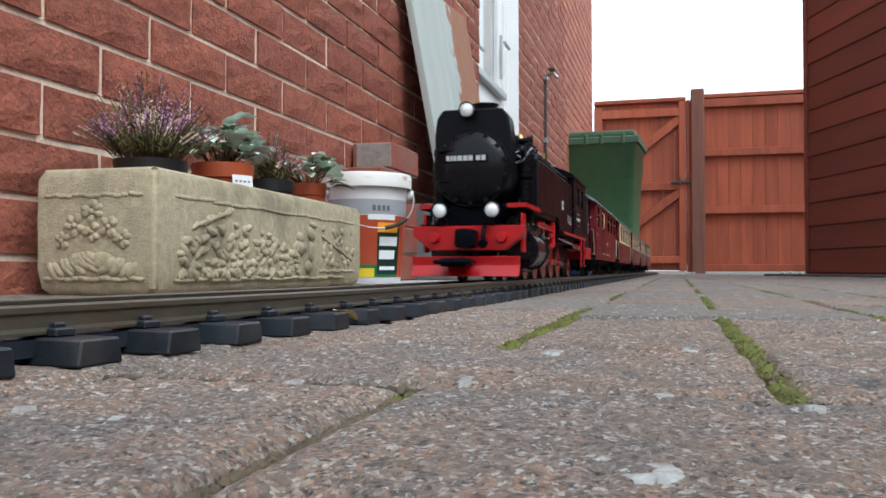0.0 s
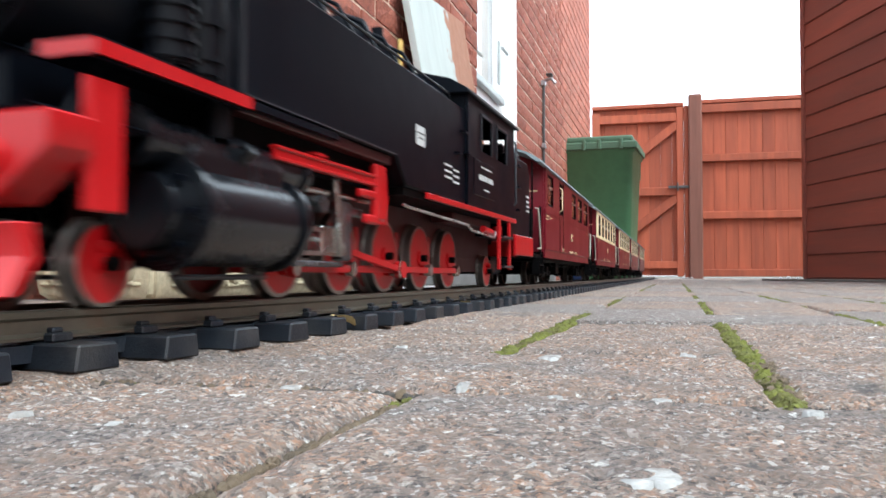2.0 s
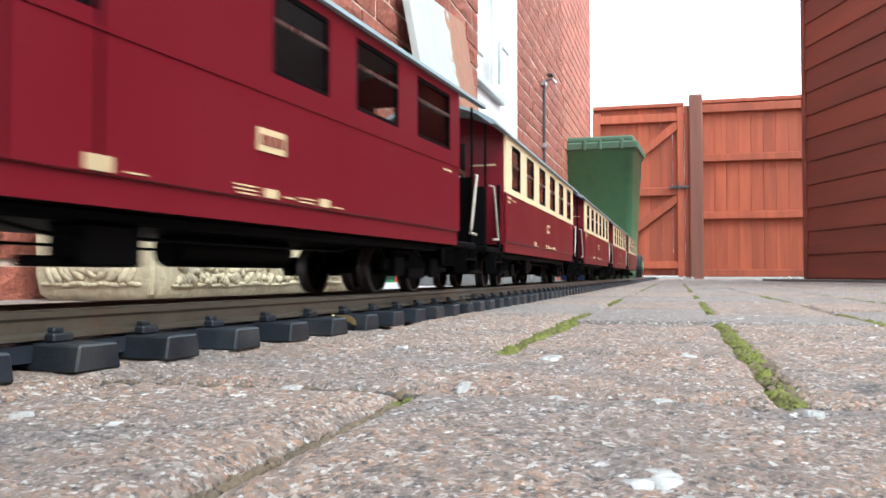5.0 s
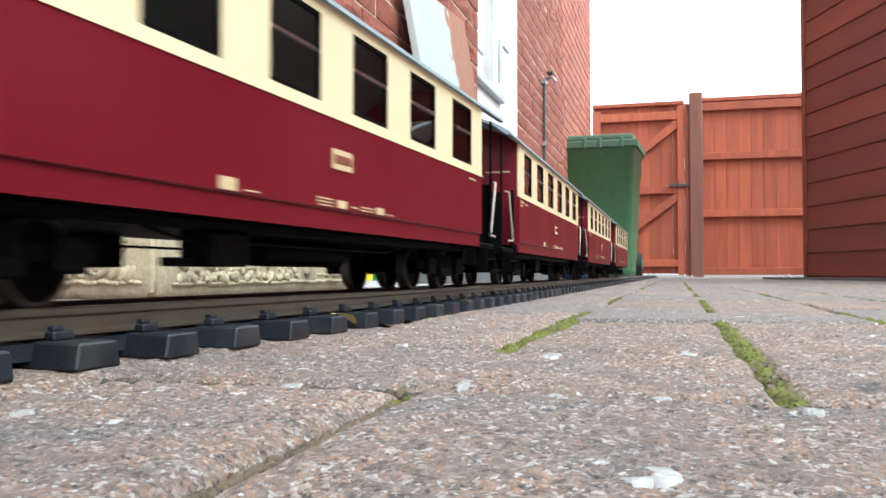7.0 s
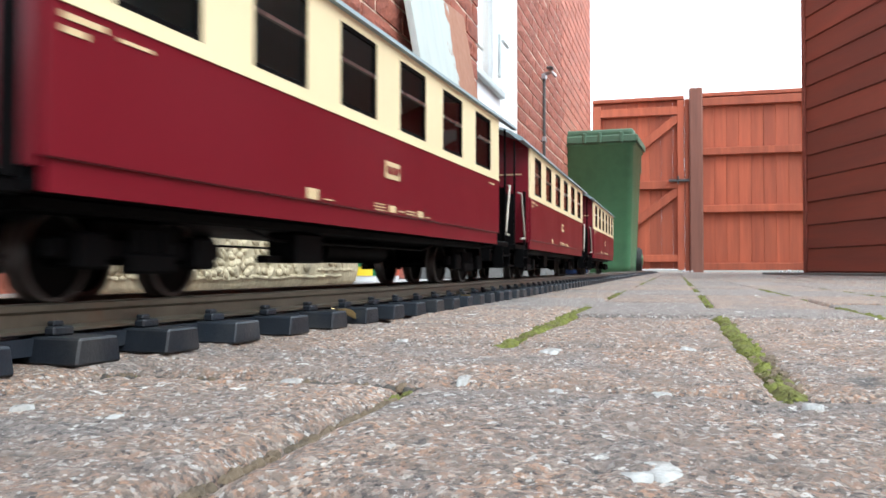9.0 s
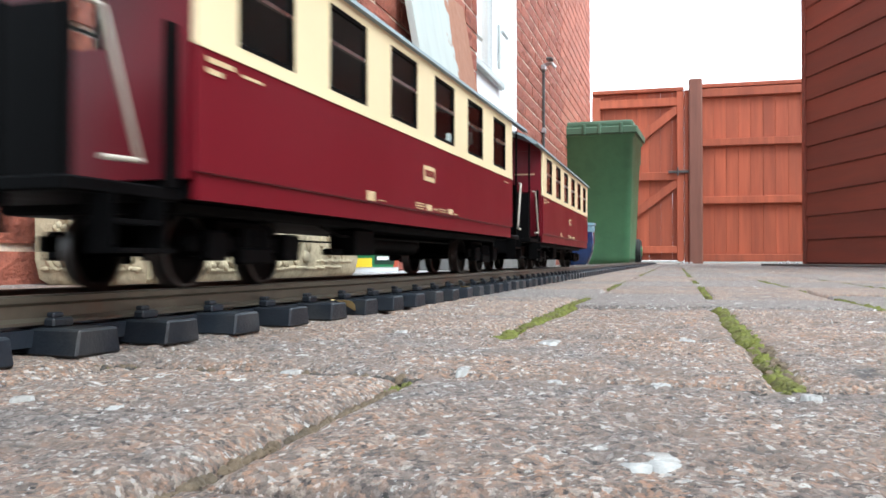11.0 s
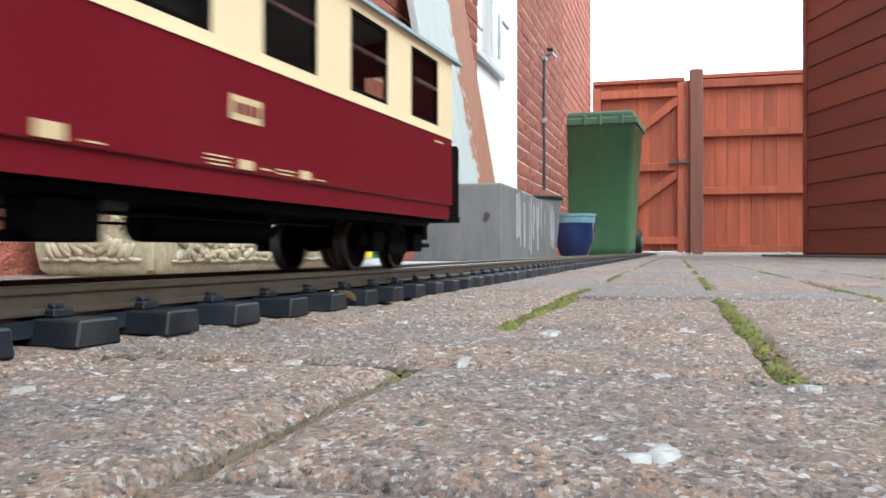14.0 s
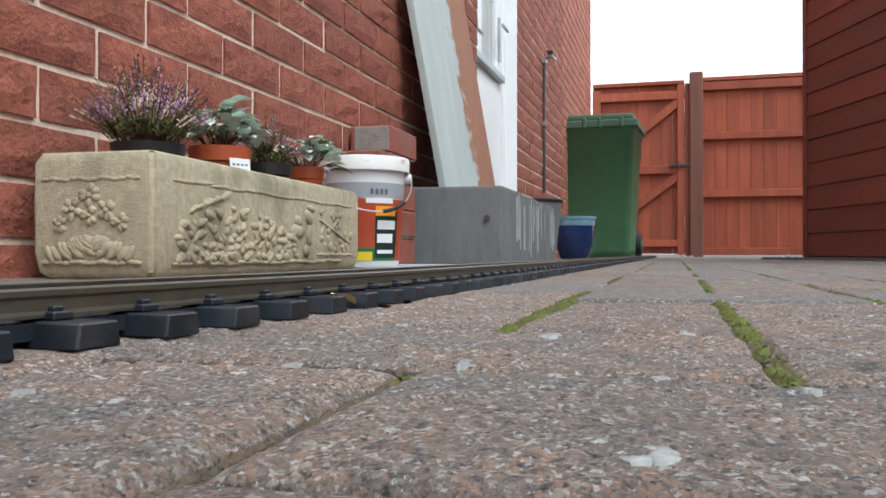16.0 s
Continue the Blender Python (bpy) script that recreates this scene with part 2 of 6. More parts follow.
    STONES = [(0.0, (0.055, 0.048, 0.046)), (0.13, (0.15, 0.122, 0.108)), (0.36, (0.225, 0.170, 0.138)), (0.58, (0.37, 0.215, 0.140)), (0.76, (0.30, 0.245, 0.205)), (0.89, (0.46, 0.39, 0.33)), (0.96, (0.66, 0.64, 0.61))]
    GREYS = [(0.0, (0.050, 0.047, 0.047)), (0.15, (0.120, 0.108, 0.104)), (0.42, (0.18, 0.158, 0.148)), (0.70, (0.24, 0.20, 0.178)), (0.90, (0.36, 0.34, 0.32)), (0.965, (0.60, 0.59, 0.57))]
    warm = mix(0.5, ramp(pick_big, STONES, True), ramp(pick_small, STONES, True))
    cool = mix(0.5, ramp(pick_big, GREYS, True), ramp(pick_small, GREYS, True))
    film = mix(between(noise_tex(22, 5), 0.46, 0.66), warm, cool)
    body = mix(between(frac.outputs[0], 0.52, 0.62), film, cool)
    dusty = mix(between(noise_tex(60, 6, 0.7), 0.25, 0.50), (0.17, 0.132, 0.110), body)
    stain = mix(between(noise_tex(34, 6, 0.7), 0.63, 0.72), dusty, (0.075, 0.070, 0.068))
    lichen = mix(between(noise_tex(85, 7, 0.66), 0.640, 0.672), stain, (0.58, 0.57, 0.54))
    hv = n.new("ShaderNodeHueSaturation")
    r2 = n.new("ShaderNodeMapRange")
    r2.inputs[3].default_value, r2.inputs[4].default_value = 0.97, 1.22
    l.new(frac.outputs[0], r2.inputs[0])
    l.new(r2.outputs[0], hv.inputs["Value"])
    l.new(lichen, hv.inputs["Color"])
    l.new(hv.outputs[0], b.inputs["Base Color"])
    b.inputs["Roughness"].default_value = 0.85
    add = n.new("ShaderNodeMath")
    add.operation = "MULTIPLY_ADD"
    add.inputs[1].default_value = 2.2
    l.new(noise_tex(260, 9, 0.78), add.inputs[0])
    inv = n.new("ShaderNodeMath")
    inv.operation = "MULTIPLY"
    inv.inputs[1].default_value = -1.0
    l.new(grain.outputs["Distance"], inv.inputs[0])
    l.new(inv.outputs[0], add.inputs[2])
    bp = n.new("ShaderNodeBump")
    bp.inputs["Distance"].default_value = 0.0008
    l.new(add.outputs[0], bp.inputs["Height"])
    l.new(bp.outputs[0], b.inputs["Normal"])
    return m


M_PAVE = paver_material()
M_MOSS = mat("green_moss", (0.11, 0.12, 0.018), 0.95, vary=0.5, scale=400, tint=(0.06, 0.042, 0.024), tint_scale=45, tint_at=0.47, bump=0.001, bump_scale=700)
# Joint dirt, with the shade of the gap put into its dark colour.
M_DIRT_SHADE = mat("dark_damp_dirt", (0.060, 0.053, 0.047), 0.95, vary=0.4, scale=400, bump=0.001, bump_scale=700)
M_CRUMB = mat("brown_joint_soil", (0.115, 0.085, 0.055), 0.95, vary=0.5, scale=300, tint=(0.05, 0.042, 0.03), tint_scale=60, bump=0.001, bump_scale=600)
M_GLASS = bpy.data.materials.new("window_glass")
M_GLASS.use_nodes = True
_b = M_GLASS.node_tree.nodes["Principled BSDF"]
_b.inputs["Base Color"].default_value = (0.9, 0.95, 0.95, 1)
_b.inputs["Roughness"].default_value = 0.03
_b.inputs["Transmission Weight"].default_value = 1.0
M_DRIP = mat("grey_weather_bar", (0.42, 0.46, 0.46), 0.4, vary=0.06)
M_PIPE = mat("dark_grey_pipe", (0.06, 0.06, 0.06), 0.5, vary=0.15)
M_TERRA = mat("terracotta_plastic", (0.42, 0.085, 0.03), 0.5, vary=0.1, scale=50, tint=(0.28, 0.07, 0.03), tint_scale=12)
M_POT = mat("black_plastic_pot", (0.015, 0.015, 0.016), 0.5, vary=0.2)
M_SOIL = mat("dark_compost", (0.03, 0.02, 0.014), 0.95, vary=0.5, scale=150, bump=0.003, bump_scale=150)
M_TAG = mat("white_plant_label", (0.8, 0.82, 0.84), 0.4, vary=0.03)
M_INK = mat("grey_print", (0.12, 0.13, 0.16), 0.6, vary=0.1)
M_STEM = mat("brown_woody_stem", (0.12, 0.07, 0.03), 0.85, vary=0.3)
M_HEATH = mat("heather_foliage", (0.13, 0.14, 0.05), 0.8, vary=0.4, scale=80, tint=(0.22, 0.17, 0.06), tint_scale=25)
M_BLOOM = mat("mauve_heather_flowers", (0.44, 0.24, 0.40), 0.8, vary=0.35, scale=120, each=0.3, island=True)
M_FADED = mat("faded_heather_flowers", (0.58, 0.43, 0.34), 0.85, vary=0.3, scale=120, each=0.3, island=True)
M_SILVER = mat("silver_green_leaf", (0.60, 0.70, 0.62), 0.75, vary=0.2, scale=60, each=0.22, island=True)
M_LEAF = mat("dark_green_leaf", (0.055, 0.12, 0.045), 0.55, vary=0.25, scale=60, each=0.25, island=True)
M_TUB = mat("white_tub_plastic", (0.75, 0.76, 0.78), 0.38, vary=0.04, scale=20)
M_LID = mat("stained_white_lid", (0.80, 0.80, 0.78), 0.4, vary=0.05, scale=30, tint=(0.35, 0.12, 0.05), tint_at=0.56, tint_scale=26, tint_amount=0.85, stretch=(1, 1, 3))
M_WRAP = mat("orange_red_label_wrap", (0.42, 0.065, 0.024), 0.42, vary=0.12, scale=12, tint=(0.35, 0.07, 0.03), tint_scale=7)
M_GREEN = mat("green_label", (0.02, 0.16, 0.06), 0.4, vary=0.1)
M_DKGREEN = mat("dark_label_panel", (0.008, 0.03, 0.02), 0.4, vary=0.1)
M_YELLOW = mat("yellow_label", (0.78, 0.58, 0.03), 0.4, vary=0.06)
M_ORANGE = mat("orange_label", (0.85, 0.35, 0.03), 0.4, vary=0.06)
M_GREYLAB = mat("grey_label_band", (0.36, 0.38, 0.41), 0.4, vary=0.05)
M_WIRE = mat("galvanised_wire", (0.45, 0.45, 0.46), 0.4, metal=0.8, vary=0.15)
M_GLAZE = mat("dark_blue_glaze", (0.012, 0.04, 0.14), 0.15, vary=0.3, scale=25, coat=0.5)
M_GLAZE2 = mat("pale_blue_glaze_rim", (0.25, 0.48, 0.58), 0.2, vary=0.25, scale=30, coat=0.5)
M_GREYPOT = mat("grey_zinc_pot", (0.24, 0.25, 0.26), 0.5, metal=0.3, vary=0.15, scale=15)
M_SLAB = mat("dark_slab_edge", (0.10, 0.09, 0.085), 0.9, vary=0.3, scale=60, bump=0.001)
M_STREAK = mat("white_lime_streak", (0.42, 0.43, 0.44), 0.9, vary=0.4, scale=40, stretch=(1, 1, 0.25), tint=(0.17, 0.17, 0.175), tint_scale=30, tint_at=0.52, tint_amount=0.9)
M_PILE = mat("loose_red_brick", (0.30, 0.085, 0.06), 0.85, vary=0.25, scale=50, tint=(0.22, 0.15, 0.12), tint_scale=12, bump=0.001, bump_scale=200, each=0.2)
M_GREYEND = mat("mortar_caked_brick_end", (0.27, 0.245, 0.225), 0.95, vary=0.25, scale=60, bump=0.002, bump_scale=150)


def plank_material():
    """Old board: grey paint flaking off to bare reddish wood along one long side."""
    m = mat("flaking_grey_paint", (0.47, 0.52, 0.50), 0.75, vary=0.15, scale=12, stretch=(1, 1, 0.15), bump=0.0008, bump_scale=120)
    n, l = m.node_tree.nodes, m.node_tree.links
    b = n["Principled BSDF"]
    old = b.inputs["Base Color"].links[0].from_socket
    tc = n.new("ShaderNodeTexCoord")
    sp = n.new("ShaderNodeSeparateXYZ")
    l.new(tc.outputs["Object"], sp.inputs[0])
    t = n.new("ShaderNodeTexNoise")
    t.inputs["Scale"].default_value, t.inputs["Detail"].default_value = 11, 10
    l.new(tc.outputs["Object"], t.inputs["Vector"])
    a = n.new("ShaderNodeMath")
    a.operation = "MULTIPLY_ADD"
    a.inputs[1].default_value = 0.35
    l.new(t.outputs[0], a.inputs[0])
    l.new(sp.outputs[0], a.inputs[2])
    r = n.new("ShaderNodeMapRange")
    r.inputs[1].default_value, r.inputs[2].default_value = 0.60, 0.63
    l.new(a.outputs[0], r.inputs[0])
    x = n.new("ShaderNodeMix")
    x.data_type = "RGBA"
    l.new(r.outputs[0], x.inputs[0])
    l.new(old, x.inputs[6])
    w = n.new("ShaderNodeTexNoise")
    w.inputs["Scale"].default_value, w.inputs["Detail"].default_value = 30, 5
    l.new(tc.outputs["Object"], w.inputs["Vector"])
    cr = n.new("ShaderNodeValToRGB")
    cr.color_ramp.elements[0].color, cr.color_ramp.elements[1].color = (0.25, 0.10, 0.05, 1), (0.42, 0.20, 0.12, 1)
    l.new(w.outputs[0], cr.inputs[0])
    l.new(cr.outputs[0], x.inputs[7])
    l.new(x.outputs[2], b.inputs["Base Color"])
    return m


M_PLANK = plank_material()
M_YELLOWCLIP = mat("dry_yellow_leaf", (0.72, 0.58, 0.28), 0.7, vary=0.2)
M_TYRE = mat("worn_steel_tyre", (0.30, 0.28, 0.26), 0.36, metal=0.85, vary=0.2)
M_WHEEL = mat("blackened_steel_wheel", (0.075, 0.068, 0.064), 0.42, metal=0.6, vary=0.2)
M_PANE = bpy.data.materials.new("coach_window_glass")
M_PANE.use_nodes = True
_b = M_PANE.node_tree.nodes["Principled BSDF"]
_b.inputs["Base Color"].default_value = (0.86, 0.88, 0.88, 1)
_b.inputs["Roughness"].default_value = 0.04
_b.inputs["IOR"].default_value = 1.12
_b.inputs["Transmission Weight"].default_value = 1.0
M_GOLD = mat("pale_gold_print", (0.58, 0.46, 0.27), 0.45, vary=0.1)
M_PRINT = mat("white_print", (0.50, 0.52, 0.52), 0.5, vary=0.06)
M_HANDRAIL = mat("pale_handrail_paint", (0.42, 0.39, 0.33), 0.4, vary=0.08)
M_SEAT = mat("brown_seat_plastic", (0.09, 0.05, 0.025), 0.6, vary=0.15)
M_LENS = mat("frosted_lamp_lens", (0.82, 0.84, 0.86), 0.18, vary=0.03, coat=0.5)
M_SMOKEDOOR = mat("semi_gloss_black_door", (0.004, 0.0048, 0.0065), 0.28, vary=0.12, scale=30, spec=0.2)
M_BRASS = mat("brass", (0.60, 0.42, 0.14), 0.3, metal=1.0, vary=0.1)
M_GLOSS = mat("glossy_black_cylinder_paint", (0.004, 0.0052, 0.0075), 0.26, vary=0.2, scale=40, spec=0.5)
M_TANKLIP = mat("dark_grey_metal_edge", (0.016, 0.018, 0.022), 0.4, vary=0.15)
M_CURTAIN = mat("pale_cab_curtain", (0.55, 0.58, 0.60), 0.8, vary=0.1)
# Red frame paint, with the shade behind the wheels put into its colour.
M_DARKRED = mat("oxide_red_frame_paint", (0.040, 0.002, 0.003), 0.5, vary=0.15)
M_LICHEN = mat("pale_crusty_lichen", (0.33, 0.33, 0.32), 0.95, vary=0.35, scale=300, tint=(0.19, 0.17, 0.15), tint_scale=160, tint_at=0.5, bump=0.0006, bump_scale=500)
M_GLINT = mat("worn_bright_pipe", (0.20, 0.22, 0.24), 0.25, metal=0.9, vary=0.2)


# ---- setting ----
WALL_X = -0.773
bm = bmesh.new()
for q in ((-400, -400), (400, -400), (400, 400), (-400, 400)):
    bm.verts.new((q[0], q[1], -0.006))
bm.faces.new(bm.verts)
thing("ground", "brown sandy ground below the paving", "ground", kind="structure", bm=bm, material=M_GROUND)

# Unseen side wall, added to keep stray light out of the house.
thing("wall_house_side", "unseen plain red-brown wall added to close the house corner", "wall", kind="structure", bm=box(-4.0, WALL_X - 0.26, 0.30, 0.55, -0.006, 5.2), material=M_BRICK)
DOOR_Y0, DOOR_Y1 = 3.33, 4.21
wall = thing("wall_house", "red brick house wall with pale mortar joints", "wall", kind="structure", bm=box(WALL_X - 0.25, WALL_X - 0.0045, 0.30, DOOR_Y0, -0.006, 5.2), material=M_MORTAR)
wall_far = thing("wall_house_far", "red brick house wall beyond the door", "wall", kind="structure", bm=box(WALL_X - 0.25, WALL_X - 0.0045, DOOR_Y1, 8.1, -0.006, 5.2), material=M_MORTAR)

# Base of the garden shed and the shed itself; its long side runs away at an angle.
SHED_AT = Vector((0.655, 4.64, 0))
SHED_RUN = Vector((0.33, -0.944, 0))
SHED_TURN = math.degrees(math.atan2(SHED_RUN.y, SHED_RUN.x))
shed = thing("garden_shed", "brown-red stained timber shed with overlapping horizontal boards", "shed", at=pose(SHED_AT.x, SHED_AT.y, 0.012, 0, 0, SHED_TURN))
# local x runs along the visible side, local y points to the inside
part("carcass", box(0.01, 3.2, 0.02, 1.9, 0.0, 2.2), M_SHED, shed)
board = None
rng = random.Random(3)
for k in range(19):
    z = 0.004 + k * 0.1185
    prof = [(0.0195, z), (-0.006, z), (-0.008, z + 0.004), (-0.001, z + 0.1165), (0.0195, z + 0.1165)]
    part("board", extrude(prof, 0.0, 3.2, "X"), M_SHED, shed)
part("corner_post", box(-0.032, -0.001, -0.014, 0.05, 0.0, 2.2, 0.003), M_SHED, shed)
part("roof", extrude([(-0.12, 2.2), (0.95, 2.65), (2.0, 2.2), (2.0, 2.24), (0.95, 2.69), (-0.12, 2.24)], -0.1, 3.3, "X"), M_SLAB, shed)
thing("shed_base", "low dark concrete slab under the shed", "slab", bm=box(-0.32, 3.4, -0.10, 2.1, -0.03, 0.0, 0.003), material=M_SLAB, at=pose(SHED_AT.x, SHED_AT.y, 0.012, 0, 0, SHED_TURN))


# Unseen plain boundary, added beside and behind to block low sky and dim reflections
bm = box(3.5, 3.58, -5.6, 8.55, -0.006, 1.8)
box(-6.4, 3.49, -5.6, -5.52, -0.006, 1.8, bm=bm)
thing("wall_garden", "unseen plain timber boundary added to block low sky light", "fence", kind="structure", bm=bm, material=M_FENCE)

# Fence panel and gate at the end of the passage
GATE_Y = 8.6


def fence_panel(name, label, category, x0, x1, top, rails, brace):
    f = thing(name, label, category)
    n = max(3, round((x1 - x0) / 0.112))
    w = (x1 - x0) / n
    for k in range(n):
        a = x0 + k * w
        part("board", box(a + 0.0002, a + w - 0.0002, GATE_Y + rng.uniform(0, 0.004), GATE_Y + 0.02, 0.03, top - 0.02, 0.003), M_FENCE, f)
    for z0, z1 in rails:
        part("rail", box(x0, x1, GATE_Y - 0.045, GATE_Y - 0.001, z0, z1, 0.004), M_FENCE, f)
    part("capping", box(x0, x1, GATE_Y - 0.04, GATE_Y + 0.04, top - 0.019, top + 0.02, 0.005), M_FENCE, f)
    for p, q in brace:
        p, q = Vector((p[0], 0, p[1])), Vector((q[0], 0, q[1]))
        d = q - p
        a = math.degrees(math.atan2(d.z, d.x))
        part("brace", box(0, d.length, -0.040, -0.002, -0.04, 0.04, 0.004, turn=pose(p.x, GATE_Y - 0.001, p.z, 0, -a, 0)), M_FENCE, f)
    return f


fence_panel("fence_panel", "red-stained timber fence of upright boards on cross rails", "fence", 0.255, 2.4, 1.73, [(0.02, 0.09), (0.58, 0.65), (1.14, 1.21), (1.62, 1.70)], [])
gate = fence_panel("garden_gate", "red-stained ledged and braced timber garden gate", "gate", -0.80, 0.09, 1.715, [(0.10, 0.17), (0.82, 0.90), (1.55, 1.63)], [((-0.72, 0.24), (0.03, 0.80)), ((-0.72, 0.94), (0.03, 1.52))])
part("stile", box(-0.80, -0.72, GATE_Y - 0.05, GATE_Y - 0.003, 0.02, 1.66, 0.004), M_FENCE, gate)
part("stile", box(0.022, 0.085, GATE_Y - 0.05, GATE_Y - 0.003, 0.02, 1.69, 0.004), M_FENCE, gate)
latch = part("latch", box(-0.06, 0.17, GATE_Y - 0.075, GATE_Y - 0.051, 0.885, 0.91, 0.003), M_PIPE, gate, "dark iron latch bar")
part("bolt", rod((0.03, GATE_Y - 0.08, 0.86), (0.03, GATE_Y - 0.08, 0.94), 0.008), M_PIPE, latch)
gate_post = thing("gate_post", "thick red-brown timber post with a pointed top", "post", bm=box(0.135, 0.262, GATE_Y - 0.09, GATE_Y + 0.03, -0.01, 1.80, 0.012), material=M_POST)
hinge_post = thing("gate_post", "slim red-brown timber post beside the gate latch", "post", bm=box(0.0905, 0.1345, GATE_Y - 0.05, GATE_Y + 0.03, -0.01, 1.70, 0.008), material=M_FENCE)
for k, (x, s) in enumerate(((0.08, 0.020), (0.115, 0.014), (0.15, 0.016), (0.95, 0.015), (1.02, 0.02), (1.10, 0.014))):
    bm = bmesh.new()
    bmesh.ops.create_icosphere(bm, subdivisions=2, radius=s)
    for v in bm.verts:
        v.co = v.co * (1 + 0.3 * noise.noise(v.co * 60 + Vector((k, 0, 0))))
        v.co.z = max(v.co.z * 0.8, -s * 0.4)
    thing("stone", "small pale stone lying at the foot of the gate", "stone", "stones at the gate", at=pose(x, GATE_Y - 0.14, s * 0.4), bm=smooth(bm, 80), material=M_STREAK)


def wheelie_bin():
    ob = thing("wheelie_bin", "tall green plastic wheelie bin with a closed lid", "bin", at=pose(-0.568, 6.58, 0, 0, 0, -3) @ Matrix.Diagonal((1.12, 1, 1, 1)))
    # body tapers downwards; front is local -y
    bm = bmesh.new()
    levels = [(0.0, 0.228, 0.245), (0.06, 0.232, 0.25), (0.93, 0.262, 0.315), (0.935, 0.275, 0.33), (0.985, 0.278, 0.335)]
    rings = []
    for z, w, d in levels:
        ring = []
        for cx, cy in ((1, 1), (-1, 1), (-1, -1), (1, -1)):
            for a in range(5):
                th = math.atan2(cy, cx) - math.pi / 4 + a * math.pi / 8
                ring.append(bm.verts.new((cx * (w - 0.045) + 0.045 * math.cos(th), cy * (d - 0.045) + 0.045 * math.sin(th), z)))
        rings.append(ring)
    for a, b in zip(rings, rings[1:]):
        for k in range(20):
            bm.faces.new((a[k], a[(k + 1) % 20], b[(k + 1) % 20], b[k]))
    bm.faces.new(rings[0][::-1])
    bm.faces.new(rings[-1])
    part("body", smooth(bm, 35), M_BIN, ob)
    lid = part("lid", merge(box(-0.285, 0.285, -0.345, 0.30, 0.988, 1.012, 0.008, seg=2), box(-0.262, 0.262, -0.30, 0.27, 1.008, 1.062, 0.026, seg=3)), M_BINLID, ob)
    part("lid_skirt", merge(box(-0.29, 0.29, -0.352, -0.335, 0.955, 1.008, 0.006), box(0.279, 0.292, -0.34, 0.30, 0.955, 1.008, 0.005)), M_BINLID, lid)
    for x in (-0.19, -0.05, 0.05, 0.19):
        part("lid_rib", box(x - 0.012, x + 0.012, -0.362, -0.334, 0.95, 1.03, 0.006), M_BINLID, lid)
    part("lid_flap", extrude([(0.29, 1.045), (0.36, 1.03), (0.40, 0.93), (0.41, 0.80), (0.395, 0.80), (0.375, 0.90), (0.34, 0.99), (0.29, 1.0)], -0.255, 0.255, "X"), M_BINLID, ob)
    part("handle", rod((-0.23, 0.385, 0.985), (0.23, 0.385, 0.985), 0.014), M_BIN, ob)
    for sx in (-1, 1):
        wh = part("wheel", rod((sx * 0.215, 0.27, 0.10), (sx * 0.265, 0.27, 0.10), 0.10, seg=28, bevel=0.012), M_RUBBER, ob, "black rubber wheel")
        part("hub", rod((sx * 0.266, 0.27, 0.10), (sx * 0.272, 0.27, 0.10), 0.04, seg=20), M_BIN, wh)
    part("axle", rod((-0.21, 0.27, 0.10), (0.21, 0.27, 0.10), 0.012), M_PIPE, ob)
    return ob


wheelie_bin()

# Blue glazed pot and zinc pot
pot = thing("glazed_pot", "round dark blue glazed pot with a paler rim", "pot", at=pose(-0.592, 5.15, 0) @ Matrix.Diagonal((1.14, 1.14, 1.0, 1)))
part("body", lathe([(0.0, 0), (0.068, 0), (0.076, 0.01), (0.098, 0.07), (0.110, 0.14), (0.1085, 0.20)], 40), M_GLAZE, pot)
part("rim", lathe([(0.1085, 0.2005), (0.112, 0.214), (0.110, 0.235), (0.117, 0.240), (0.118, 0.255), (0.100, 0.255), (0.096, 0.2)], 40), M_GLAZE2, pot, "pale blue drip-glazed rim")
part("soil", lathe([(0.0, 0.205), (0.0955, 0.205), (0.0955, 0.21), (0.0, 0.215)], 24), M_SOIL, pot)
zinc = thing("round_tub", "round grey tub with a dark rolled rim", "tub", at=pose(-0.655, 4.15, 0))
part("body", lathe([(0.0, 0), (0.085, 0), (0.115, 0.28), (0.10, 0.285), (0.08, 0.05), (0, 0.05)], 36), M_GREYPOT, zinc)
part("rim", lathe([(0.1105, 0.281), (0.122, 0.283), (0.124, 0.296), (0.112, 0.300), (0.10, 0.29)], 36), M_POT, zinc)

# Row of upright concrete blocks beside the wall
for k, (dx, dy, w) in enumerate(((0.0, 2.20, 0.31), (0.004, 2.525, 0.24), (0.008, 2.79, 0.24), (0.012, 3.05, 0.24))):
    blk = thing("concrete_block", "grey upright concrete block with chalky lime streaks", "block", "row of concrete blocks", at=pose(-0.584 - dx, dy + w / 2, 0, 0, 0, rng.uniform(-1, 1)))
    bm = box(-0.141, 0.141, -w / 2, w / 2, 0, 0.212 - 0.001 * k, 0.006, seg=2)
    part("body", bm, M_CONC, blk)
    for q in range(7 if k else 3):
        v = rng.uniform(-w / 2 + 0.01, w / 2 - 0.02) if k else 0.05 + 0.03 * q
        top = rng.uniform(0.17, 0.205)
        part("lime_streak", box(0.1395, 0.1414 + 0.0002 * q, v, v + rng.choice((0.004, 0.007, 0.012, 0.020)), top - rng.uniform(0.05, 0.16), top, 0.0004), M_STREAK, blk, "chalky white lime streak")
    if not k:
        part("lifting_lug", lathe([(0.0, 0), (0.009, 0.0), (0.006, 0.008), (0.0, 0.008)], 12, "Y", at=(0.10, -w / 2 - 0.006, 0.125)), M_PIPE, blk)

